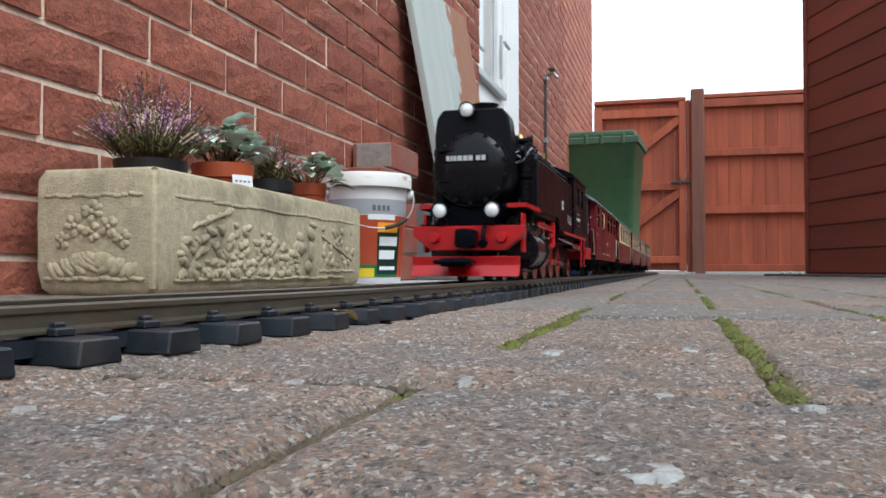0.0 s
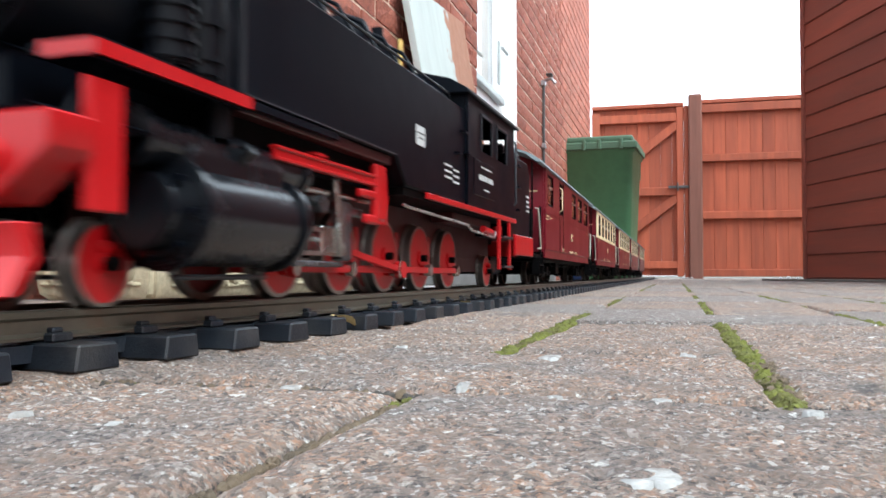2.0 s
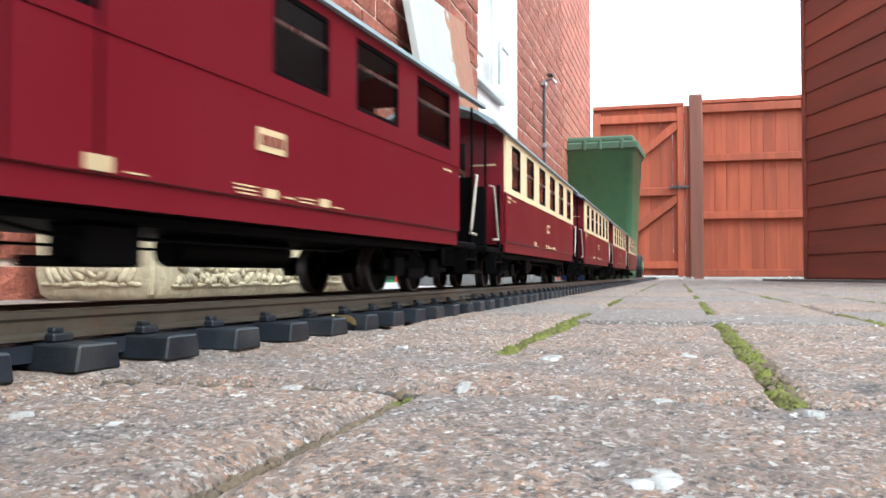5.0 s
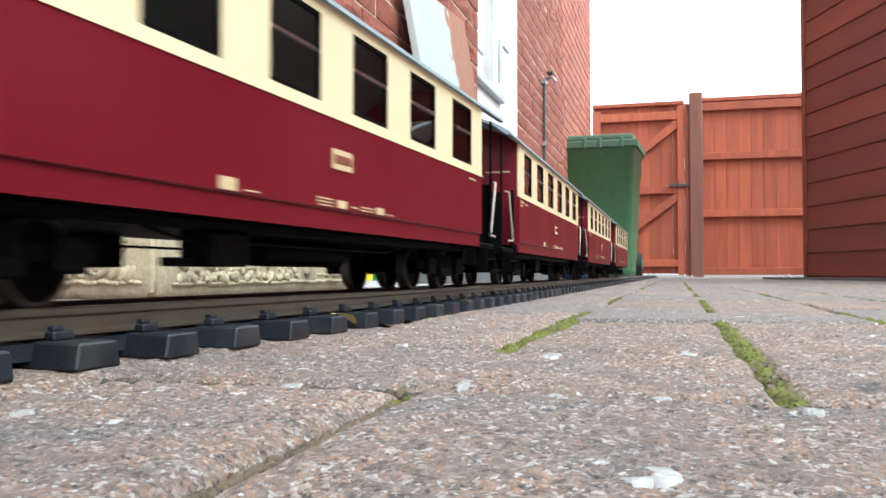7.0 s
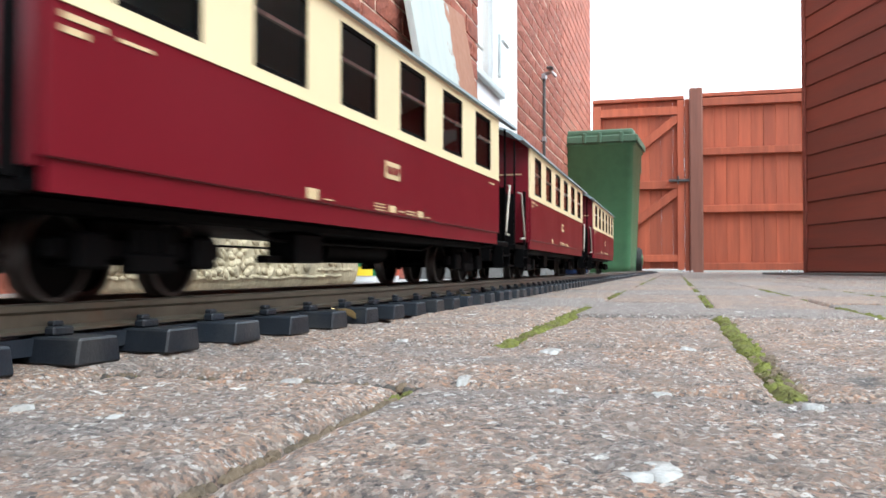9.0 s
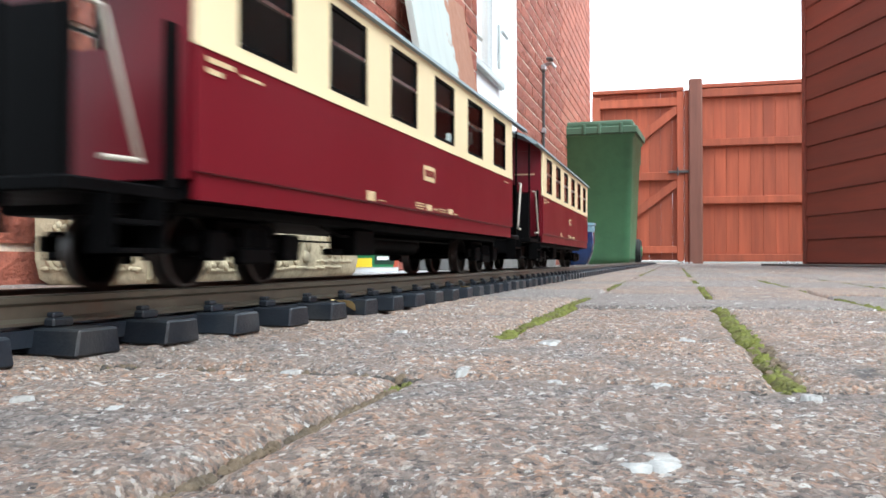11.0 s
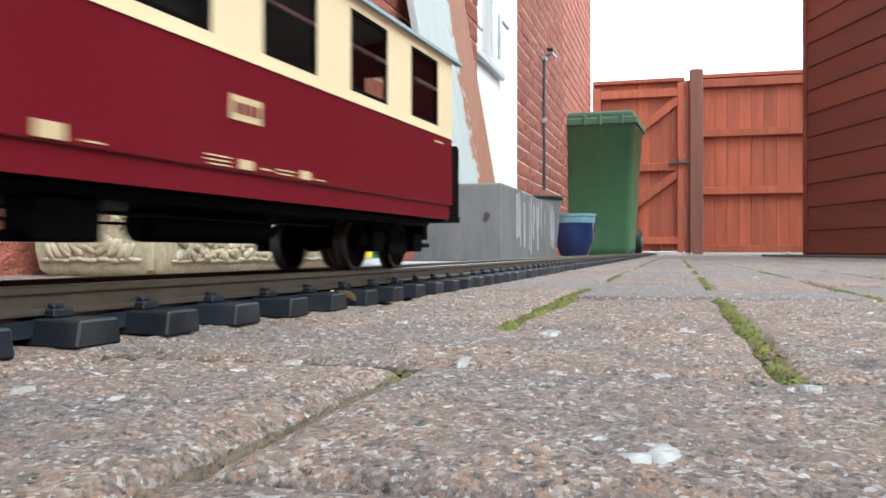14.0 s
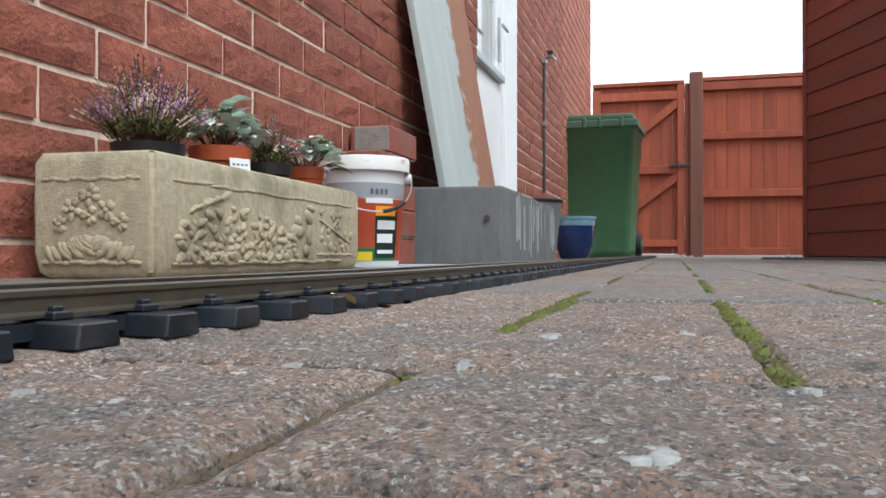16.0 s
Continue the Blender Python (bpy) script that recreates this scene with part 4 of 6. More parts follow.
# rails come in lengths with small gaps and joiners
cuts = [7.6, 6.4, 5.2, 4.0, 2.8, 1.6, 0.93, -0.27, -1.47, -2.67, -3.87, -5.07]
for side in (0.0245, -0.0245):
    for a, b in zip(cuts, cuts[1:]):
        pts = [along(a - 0.0004 - (a - b - 0.0008) * k / 24) for k in range(25)]
        part("rail", sweep([(side + u, w) for u, w in SECTION], pts), M_RAIL, track)
    for a in cuts[1:-1]:
        pts = [along(a + d) for d in (0.016, 0.0, -0.016)]
        part("rail_joiner", sweep([(side + u * 1.25, 0.0090 + (w - 0.0090) * 0.55) for u, w in SECTION[:6]] + [(side - u * 1.25, 0.0090 + (w - 0.0090) * 0.55) for u, w in SECTION[5::-1]][:6], pts), M_RAIL, track, "oxidised brass rail joiner")


def sleeper_mesh():
    bm = extrude([(-0.0095, 0.0), (0.0095, 0.0), (0.0080, 0.0083), (-0.0080, 0.0083)], -0.047, 0.047, "X", bevel=0.0007)
    for s in (1, -1):
        for e in (0.0062, -0.0062):
            box(s * 0.0245 + e - 0.0022, s * 0.0245 + e + 0.0022, -0.0042, 0.0042, 0.0083, 0.0112, 0.0006, bm)
            box(s * 0.0245 + e * 0.75 - 0.0016, s * 0.0245 + e * 0.75 + 0.0016, -0.0022, 0.0022, 0.0110, 0.0128, 0.0005, bm)
    data = bpy.data.meshes.new("sleeper")
    bm.to_mesh(data)
    bm.free()
    data.materials.append(M_SLEEPER)
    return data


SLEEPER = sleeper_mesh()
rt = random.Random(4)
s = 0.2255 - 12 * 0.0405
while s < 7.6:
    p, a = along(s)
    ob = new("sleeper", SLEEPER)
    ob.parent = track
    ob.location = p
    ob.rotation_euler = (0, 0, -a + rt.uniform(-0.02, 0.02))
    s += 0.0405
# the far run of sleepers behind the camera, as one piece
base_v = [v.co.copy() for v in SLEEPER.vertices]
base_f = [tuple(p.vertices) for p in SLEEPER.polygons]
run_v, run_f = [], []
s = 0.2255 - 13 * 0.0405
while s > -5.05:
    p, a = along(s)
    turn = Matrix.Translation(p) @ Matrix.Rotation(-a, 4, "Z")
    n0 = len(run_v)
    run_v += [tuple(turn @ v) for v in base_v]
    run_f += [tuple(n0 + q for q in f) for f in base_f]
    s -= 0.0405
run_me = bpy.data.meshes.new("sleeper_run")
run_me.from_pydata(run_v, [], run_f)
run_me.materials.append(M_SLEEPER)
run_ob = new("sleeper_run", run_me)
run_ob.parent = track
tagged(run_ob, kind="stuff")
for u in (0.012, -0.012):
    part("sleeper_web", sweep([(u - 0.003, 0.002), (u + 0.003, 0.002), (u + 0.003, 0.007), (u - 0.003, 0.007)], [along(7.6 - 0.09 * k) for k in range(141)]), M_SLEEPER, track)
part("sleeper_web", sweep([(0.021, 0.0025), (0.029, 0.0025), (0.029, 0.0078), (0.021, 0.0078)], [along(7.6 - 0.09 * k) for k in range(141)]), M_SLEEPER, track)
# pale yellow clips on two sleepers, each built as a small bent leaf
for k, (s, w) in enumerate(((0.408, 0.0075), (0.66, 0.006))):
    bm = bmesh.new()
    add_leaf(bm, Vector((0, 0, 0)), Vector((0.3, 1, 0.02)), w * 2.4, w * 0.7, 0.15)
    thing("fallen_leaf", "small pale yellow clip on a sleeper, built as a bent leaf", "leaf", at=pose(along(s)[0].x + 0.036, s - w, 0.0086, 0, 0, 20 * k), bm=bm, material=M_YELLOWCLIP)

spinners, sliders = [], []


def wheelset(parent, x, r, tread, material, spokes, parts_of):
    """Two wheels on an axle, turning about the local y axis."""
    ws = part("wheelset", rod((0, -0.03, 0), (0, 0.03, 0), 0.0025, seg=10), M_UNDER, parent, "steel-rimmed wheels on an axle")
    for sy in (1, -1):
        y = sy * 0.0205
        prof = [(r * 0.91, -0.003), (r * 0.91, 0.004), (r, 0.0038), (r, -0.0012), (r + 0.0016, -0.0016), (r + 0.0016, -0.003)]
        own = bmesh.new()
        seg = 28
        rings = [[own.verts.new((q * math.cos(2 * math.pi * k / seg), y + sy * h, q * math.sin(2 * math.pi * k / seg))) for k in range(seg)] for q, h in prof]
        for a, b in zip(rings, rings[1:] + rings[:1]):
            for k in range(seg):
                own.faces.new((a[k], a[(k + 1) % seg], b[(k + 1) % seg], b[k]))
        bmesh.ops.recalc_face_normals(own, faces=own.faces)
        part("tyre", smooth(own, 40), tread, ws)
        y = sy * 0.0222
        body = rod((0, y - 0.0035, 0), (0, y + 0.0035, 0), r * 0.26, seg=16, bevel=0.0005)
        if spokes:
            for k in range(spokes):
                a = 2 * math.pi * k / spokes
                box(r * 0.22, r * 0.92, y - 0.0015, y + 0.0015, -r * 0.055, r * 0.055, bm=body, turn=pose(0, 0, 0, 0, math.degrees(a), 0))
            rod((r * 0.38, y - 0.002, 0), (r * 0.38, y + sy * 0.006, 0), r * 0.16, seg=14, bm=body)
            box(-r * 0.82, -r * 0.5, y - 0.002, y + 0.002, -r * 0.42, r * 0.42, 0.001, bm=body)
            lathe([(r * 0.76, -0.0022), (r * 0.92, -0.0022), (r * 0.92, 0.0022), (r * 0.76, 0.0022)], 28, "Y", bm=body, at=(0, y, 0))
        else:
            rod((0, y - 0.001, 0), (0, y + 0.001, 0), r * 0.92, seg=24, bm=body)
        part("wheel_centre", body, material, ws)
    spinners.append((ws, x, r))
    return ws


# ---- coaches ----
def side_with_openings(y, x0, x1, z0, z1, holes, thick=0.0022):
    """A side wall with window openings cut through it: holes of (xa, xb, za, zb)."""
    bm = None
    xs = x0
    for xa, xb, za, zb in sorted(holes):
        bm = box(xs, xa, y - thick / 2, y + thick / 2, z0, z1, bm=bm)
        if za > z0:
            bm = box(xa, xb, y - thick / 2, y + thick / 2, z0, za, bm=bm)
        if zb < z1:
            bm = box(xa, xb, y - thick / 2, y + thick / 2, zb, z1, bm=bm)
        xs = xb
    bm = box(xs, x1, y - thick / 2, y + thick / 2, z0, z1, bm=bm)
    bmesh.ops.remove_doubles(bm, verts=bm.verts, dist=1e-6)
    return bm


def bars(parent, material, rows, y, z_off=0.0):
    for xa, xb, za, zb in rows:
        part("lettering_bar", box(xa, xb, y - 0.0002, y + 0.0002, za, zb), material, parent)


def coach(baggage, last=False):
    H, W = 0.257, 0.0505
    label = "maroon model baggage coach with few windows" if baggage else "maroon and cream model coach with six side windows"
    c = thing("baggage_coach" if baggage else "passenger_coach", label, "coach", "coaches of the train")
    upper = M_MAROON if baggage else M_CREAM
    wz0, wz1 = 0.0896, 0.1312
    if baggage:
        holes = [(H - 0.067, H - 0.016, wz0 + 0.004, wz1), (H - 0.160, H - 0.128, wz0, wz1), (H - 0.315, H - 0.263, wz0 + 0.004, wz1), (H - 0.402, H - 0.345, wz0 + 0.004, wz1), (H - 0.494, H - 0.432, wz0 + 0.004, wz1)]
    else:
        holes = [(x - 0.0235, x + 0.0235, wz0, wz1) for x in (-0.206, -0.1236, -0.0412, 0.0412, 0.1236, 0.206)]
    for sy in (1, -1):
        lower = part("lower_side", merge(box(-H, H, sy * W - 0.0012, sy * W + 0.0012, 0.0396, 0.0846, 0.0004), box(-H + 0.002, H - 0.002, sy * (W - 0.0012) - 0.001, sy * (W - 0.0012) + 0.001, 0.0300, 0.0398)), M_MAROON, c)
        part("upper_side", side_with_openings(sy * W, -H, H, 0.0846, 0.1366, holes), upper, c)
        part("waist_moulding", box(-H, H, sy * (W + 0.0012) - 0.0005, sy * (W + 0.0012) + 0.0005, 0.0838, 0.0852), upper, c)
        for xa, xb, za, zb in holes:
            wf = part("window_frame", merge(merge(box(xa, xa + 0.0022, sy * W - 0.0008, sy * W + 0.0008, za, zb), box(xb - 0.0022, xb, sy * W - 0.0008, sy * W + 0.0008, za, zb)), merge(box(xa, xb, sy * W - 0.0008, sy * W + 0.0008, za, za + 0.0022), box(xa, xb, sy * W - 0.0008, sy * W + 0.0008, zb - 0.0022, zb))), M_UNDER, c)
            part("window_bar", box(xa + 0.0022, xb - 0.0022, sy * W - 0.0004, sy * W + 0.0012, za + 0.0225, za + 0.0242), M_STEEL, wf)
            pn = part("pane", box(xa + 0.001, xb - 0.001, sy * (W - 0.0009) - 0.0003, sy * (W - 0.0009) + 0.0003, za + 0.001, zb - 0.001), M_PANE, wf)
            pn.visible_shadow = False
        s = sy * (W + 0.00135)
        rows = [(H - 0.024, H - 0.006, 0.0792, 0.0812), (H - 0.016, H - 0.006, 0.0752, 0.0772), (H - 0.046, H - 0.030, 0.0784, 0.0796), (-H + 0.018, -H + 0.034, 0.0788, 0.0799)]
        # running data along the bottom: short lines of small print
        for xa, xb, za, zb in ((0.090, 0.101, 0.0405, 0.0455), (0.074, 0.083, 0.0412, 0.0418), (0.006, 0.022, 0.0440, 0.0446), (0.006, 0.022, 0.0424, 0.0430), (0.006, 0.020, 0.0408, 0.0414), (-0.010, 0.000, 0.0408, 0.0446),
                               (-0.024, -0.016, 0.0418, 0.0426), (-0.044, -0.028, 0.0428, 0.0434), (-0.042, -0.028, 0.0412, 0.0418), (-0.058, -0.048, 0.0408, 0.0446), (-0.072, -0.062, 0.0412, 0.0418)):
            rows.append((xa, xb, za, zb))
        bars(lower, M_GOLD, rows, s)
        crest = part("crest_plate", box(-0.016, 0.006, s - 0.0003, s + 0.0003, 0.0595, 0.0692), M_GOLD, lower, "small cream number plate")
        bars(crest, M_MAROON, [(-0.0140, -0.0105, 0.0622, 0.0665), (-0.0092, -0.0060, 0.0622, 0.0665), (-0.0046, -0.0012, 0.0622, 0.0665), (0.0002, 0.0038, 0.0622, 0.0665)], sy * (W + 0.00172))
        if baggage:
            for xa in (H - 0.126, H - 0.162):
                part("door_seam", box(xa, xa + 0.001, s - 0.0002, s + 0.0004, 0.040, 0.134), M_UNDER, lower)
            part("grab_rail", tube([(H - 0.120, s, 0.092), (H - 0.120, s + sy * 0.004, 0.095), (H - 0.120, s + sy * 0.004, 0.122), (H - 0.120, s, 0.125)], 0.0009), M_GOLD, lower)
    for e in (1, -1):
        x = e * H
        bare = last and e < 0
        P = 0.036 if bare else 0.058
        end = part("end_wall", box(x - 0.001, x + 0.001, 0.0135, W - 0.0013, 0.0372, 0.1366), M_MAROON, c)
        part("end_panel", box(x - 0.001, x + 0.001, -W + 0.0013, -0.0135, 0.0372, 0.1366), M_MAROON, end)
        part("end_door", box(x - 0.001, x + 0.001, -0.0134, 0.0134, 0.0372, 0.085), M_MAROON, end)
        part("door_header", box(x - 0.001, x + 0.001, -0.0134, 0.0134, 0.130, 0.1366), M_MAROON, end)
        part("door_pane", box(x - 0.0004, x + 0.0004, -0.0134, 0.0134, 0.0852, 0.1298), M_PANE, end).visible_shadow = False
        ob = part("end_gable", extrude([(-W, 0.1367), (W, 0.1367), (0.036, 0.1475), (0.018, 0.1535), (0, 0.155), (-0.018, 0.1535), (-0.036, 0.1475)], x - 0.001, x + 0.001, "X"), M_MAROON, end)
        for yy, wd in ((0.030, 0.024), (-0.030, 0.024)):
            part("lettering_bar", box(x + e * 0.001 - 0.0003, x + e * 0.001 + 0.0003, yy - wd / 2, yy + wd / 2, 0.1085, 0.1100), M_GOLD, end)
        plat = part("platform", box(min(x, x + e * P) + 0.0012, max(x, x + e * P) - 0.0012, -0.046, 0.046, 0.029, 0.0335, 0.0006), M_UNDER, c, "black open end platform")
        xe = x + e * (P - 0.003)
        part("end_gate", merge(box(xe - 0.0012, xe + 0.0012, -0.021, 0.021, 0.0337, 0.088, 0.0004), box(xe - 0.0022, xe + 0.0022, -0.023, 0.023, 0.088, 0.0905, 0.0005)), M_UNDER, plat)
        part("gate_number", box(xe + e * 0.0014 - 0.0002, xe + e * 0.0014 + 0.0002, -0.004, 0.004, 0.0760, 0.0782), M_GOLD, plat)
        for sy in (1, -1):
            part("gate_panel", box(xe - 0.001, xe + 0.001, sy * 0.033 - 0.011, sy * 0.033 + 0.011, 0.0337, 0.084), M_UNDER, plat)
            if not bare:
                part("corner_post", box(x + e * 0.007 - 0.003, x + e * 0.007 + 0.003, sy * 0.046 - 0.001, sy * 0.046 + 0.001, 0.0337, 0.090), M_UNDER, plat)
            if bare:
                part("side_plate", box(min(x + e * 0.002, xe - e * 0.0015), max(x + e * 0.002, xe - e * 0.0015), sy * 0.0452 - 0.0008, sy * 0.0452 + 0.0008, 0.0337, 0.082), M_UNDER, plat)
                continue
            part("handrail", tube([(x + e * 0.052, sy * 0.0475, 0.0850), (x + e * 0.047, sy * 0.0500, 0.0845), (x + e * 0.031, sy * 0.0505, 0.0430), (x + e * 0.029, sy * 0.0505, 0.0400), (x + e * 0.046, sy * 0.0495, 0.0395)], 0.0010), M_HANDRAIL, plat, "pale slanted handrail")
            part("roof_post", rod((x + e * 0.053, sy * 0.044, 0.0337), (x + e * 0.053, sy * 0.044, 0.1372), 0.0011, seg=8), M_UNDER, plat)
            st = merge(box(x + e * 0.03 - 0.013, x + e * 0.03 + 0.013, sy * 0.049 - 0.006, sy * 0.049 + 0.006, 0.0110, 0.0125), box(x + e * 0.03 - 0.013, x + e * 0.03 + 0.013, sy * 0.046 - 0.005, sy * 0.046 + 0.005, 0.0200, 0.0215))
            for dx in (-0.0125, 0.0125):
                box(x + e * 0.03 + dx - 0.0006, x + e * 0.03 + dx + 0.0006, sy * 0.045 - 0.003, sy * 0.045 + 0.006, 0.0108, 0.0289, bm=st)
            part("step", st, M_UNDER, plat)
        part("coupler", merge(merge(box(min(xe, xe + e * 0.03), max(xe, xe + e * 0.03), -0.006, 0.006, 0.010, 0.016, 0.001), box(min(xe + e * 0.012, xe + e * 0.034), max(xe + e * 0.012, xe + e * 0.034), -0.011, 0.011, 0.0115, 0.0150, 0.001)), box(xe - 0.004, xe + 0.004, -0.02, 0.02, 0.017, 0.029)), M_UNDER, c)
    arch = [(-0.0545, 0.1366), (-0.0535, 0.1395), (-0.040, 0.1475), (-0.020, 0.1545), (0, 0.157), (0.020, 0.1545), (0.040, 0.1475), (0.0535, 0.1395), (0.0545, 0.1366), (0.050, 0.1366), (0.038, 0.1455), (0.019, 0.1525), (0, 0.1548), (-0.019, 0.1525), (-0.038, 0.1455), (-0.050, 0.1366)]
    own = extrude(arch[:9] + arch[9:], -0.272 if last else -0.316, 0.316, "X")
    roof = part("roof", own, M_ROOF, c, "pale blue-grey arched roof")
    for x in (-0.18, -0.06, 0.06, 0.18):
        part("ventilator", lathe([(0.0, 0.156), (0.006, 0.156), (0.006, 0.161), (0.008, 0.162), (0.006, 0.165), (0.0, 0.166)], 14, at=(x, 0, 0)), M_ROOF, roof)
    part("floor", box(-H + 0.001, H - 0.001, -W + 0.0025, W - 0.0025, 0.0305, 0.0372), M_UNDER, c)
    for k in range(6):
        x = -0.206 + k * 0.0824
        for sy in (1, -1):
            for d in (-1, 1):
                part("seat", merge(box(x + d * 0.030 - 0.011, x + d * 0.030 + 0.011, sy * 0.030 - 0.016, sy * 0.030 + 0.016, 0.0374, 0.056, 0.001), box(x + d * 0.040 - 0.0012, x + d * 0.040 + 0.0012, sy * 0.030 - 0.016, sy * 0.030 + 0.016, 0.0374, 0.088, 0.0005)), M_SEAT, c)
    under = part("underframe", box(-0.25, 0.25, -0.038, 0.038, 0.0258, 0.0305, 0.001), M_UNDER, c)
    for sy in (1, -1):
        part("truss_rod", tube([(-0.125, sy * 0.036, 0.0258), (-0.10, sy * 0.036, 0.0215), (0.10, sy * 0.036, 0.0215), (0.125, sy * 0.036, 0.0258)], 0.0007), M_UNDER, under)
        part("battery_box", box(0.060, 0.088, sy * 0.032 - 0.008, sy * 0.032 + 0.008, 0.0115, 0.0257, 0.001), M_UNDER, under)
        part("box_bracket", box(0.088, 0.104, sy * 0.030 - 0.003, sy * 0.030 + 0.003, 0.0115, 0.0150, 0.0006), M_UNDER, under)
    part("air_tank", rod((-0.082, 0.012, 0.0195), (0.012, 0.012, 0.0195), 0.0072, seg=20, bevel=0.0015), M_UNDER, under)
    for bx in (-0.195 if last else -0.209, 0.191):
        bogie = part("bogie", box(bx - 0.018, bx + 0.018, -0.03, 0.03, 0.013, 0.0257, 0.001), M_UNDER, c, "black bogie with axle boxes")
        for sy in (1, -1):
            part("side_frame", box(bx - 0.046, bx + 0.046, sy * 0.0335 - 0.002, sy * 0.0335 + 0.002, 0.012, 0.0185, 0.0008), M_UNDER, bogie)
            for ax in (-0.031, 0.031):
                part("axle_box", box(bx + ax - 0.007, bx + ax + 0.007, sy * 0.0358 - 0.0035, sy * 0.0358 + 0.0035, 0.0085, 0.0205, 0.001), M_UNDER, bogie)
            part("spring_plank", box(bx - 0.013, bx + 0.013, sy * 0.0358 - 0.003, sy * 0.0358 + 0.003, 0.007, 0.014, 0.001), M_UNDER, bogie)
            for q in range(3):
                part("spring", rod((bx - 0.008 + 0.008 * q, sy * 0.036, 0.0141), (bx - 0.008 + 0.008 * q, sy * 0.036, 0.022), 0.003, seg=8), M_UNDER, bogie)
        for ax in (-0.031, 0.031):
            wheelset(c, bx + ax, 0.0147, M_WHEEL, M_UNDER, 0, c)
    return c


def copy_coach(src, m):
    """A further coach of the same kind, with its wheels noted for turning."""
    n0 = [(ob, x, r) for ob, x, r in spinners if ob.parent == src]
    c = copy_thing(src, m)
    kids = [o for o in c.children if o.name.startswith("wheelset")]
    kids.sort(key=lambda o: o.name)
    for o, (_, x, r) in zip(kids, sorted(n0, key=lambda q: q[0].name)):
        spinners.append((o, x, r))
    return c


# ---- locomotive ----
def locomotive():
    lo = thing("steam_locomotive", "black model tank locomotive with bright red frames and wheels", "locomotive")
    F = 0.345

    def B(b):
        return F - b
    # front end
    plough = part("plough", extrude([(B(0.0), 0.003), (B(0.004), 0.003), (B(0.012), 0.013), (B(0.010), 0.0225), (B(0.005), 0.0225), (B(0.007), 0.0135)], -0.0555, 0.0525, "Y", bevel=0.0004), M_RED, lo, "bright red track-clearing blade")
    beam = part("buffer_beam", extrude([(-0.057, 0.0530), (-0.057, 0.043), (-0.038, 0.0285), (0.036, 0.0285), (0.055, 0.043), (0.055, 0.0530)], B(0.03), B(0.012), "X", bevel=0.0008), M_RED, lo, "bright red chamfered buffer beam")
    for y in (0.034, -0.034):
        part("lamp_iron", rod((B(0.012), y, 0.041), (B(0.006), y, 0.041), 0.006, 0.0045, seg=14), M_RED, beam)
    part("coupling_pocket", merge(box(B(0.014), B(-0.004), -0.010, 0.010, 0.031, 0.049, 0.002), lathe([(0.0, 0.0), (0.009, 0.0), (0.0095, 0.005), (0.0, 0.006)], 20, "X", at=(B(0.0), 0, 0.040))), M_BLACK, beam)
    part("brake_hose", tube([(B(0.013), 0.017, 0.052), (B(0.004), 0.018, 0.050), (B(0.0), 0.018, 0.042), (B(0.002), 0.018, 0.034)], 0.0022), M_BLACK, beam)
    part("hose_end", rod((B(0.003), 0.018, 0.036), (B(-0.003), 0.018, 0.034), 0.0045, seg=12), M_BLACK, beam)
    part("front_coupler", merge(box(B(0.012), B(-0.022), -0.020, 0.006, 0.0125, 0.0205, 0.0015), box(B(-0.002), B(-0.024), -0.026, 0.012, 0.0145, 0.0190, 0.0015)), M_BLACK, lo)
    part("front_deck", merge(box(B(0.013), B(0.062), -0.0485, 0.0485, 0.0535, 0.0545, 0.0006), box(B(0.030), B(0.062), -0.024, 0.024, 0.0546, 0.076, 0.001)), M_BLACK, lo)
    for sy in (1, -1):
        part("front_step", box(B(0.046), B(0.0305), sy * 0.0505 - 0.0015, sy * 0.0505 + 0.0015, 0.0270, 0.0660, 0.0006), M_RED, lo)
        part("deck_stay", tube([(B(0.030), sy * 0.045, 0.0546), (B(0.048), sy * 0.045, 0.080)], 0.0016), M_BLACK, lo)
        part("running_plate", merge(box(B(0.20), B(0.031), sy * 0.042 - 0.0115, sy * 0.042 + 0.0115, 0.0730, 0.0760), box(B(0.115), B(0.031), sy * 0.0537 - 0.0008, sy * 0.0537 + 0.0008, 0.0705, 0.0772)), M_BLACK, lo)
        part("plate_edge", merge(box(B(0.115), B(0.030), sy * 0.0552 - 0.0006, sy * 0.0552 + 0.0006, 0.0715, 0.0760), box(B(0.0300), B(0.0285), min(sy * 0.036, sy * 0.0555), max(sy * 0.036, sy * 0.0555), 0.0715, 0.0760)), M_RED, lo, "red running plate edge")
    for y in (0.0255, -0.0275):
        lamp = part("headlamp", lathe([(0.0, -0.010), (0.0055, -0.009), (0.0080, -0.003), (0.0086, 0.002), (0.0078, 0.0025), (0.0074, 0.0)], 22, "X", at=(B(0.006), y, 0.0680)), M_BLACK, lo)
        part("lens", lathe([(0.0074, 0.0), (0.0060, 0.0016), (0.003, 0.0026), (0.0, 0.003)], 22, "X", at=(B(0.006), y, 0.0680)), M_LENS, lamp, "frosted white lamp lens")
        part("lamp_foot", box(B(0.015), B(0.009), y - 0.002, y + 0.002, 0.0546, 0.063), M_BLACK, lamp)
    # smokebox, door and boiler
    CZ = 0.111
    smoke = part("smokebox", lathe([(0.0, B(0.175)), (0.0395, B(0.175)), (0.0400, B(0.028)), (0.0388, B(0.0255)), (0.0, B(0.0255))], 48, "X", at=(0, 0, CZ)), M_SOOT, lo)
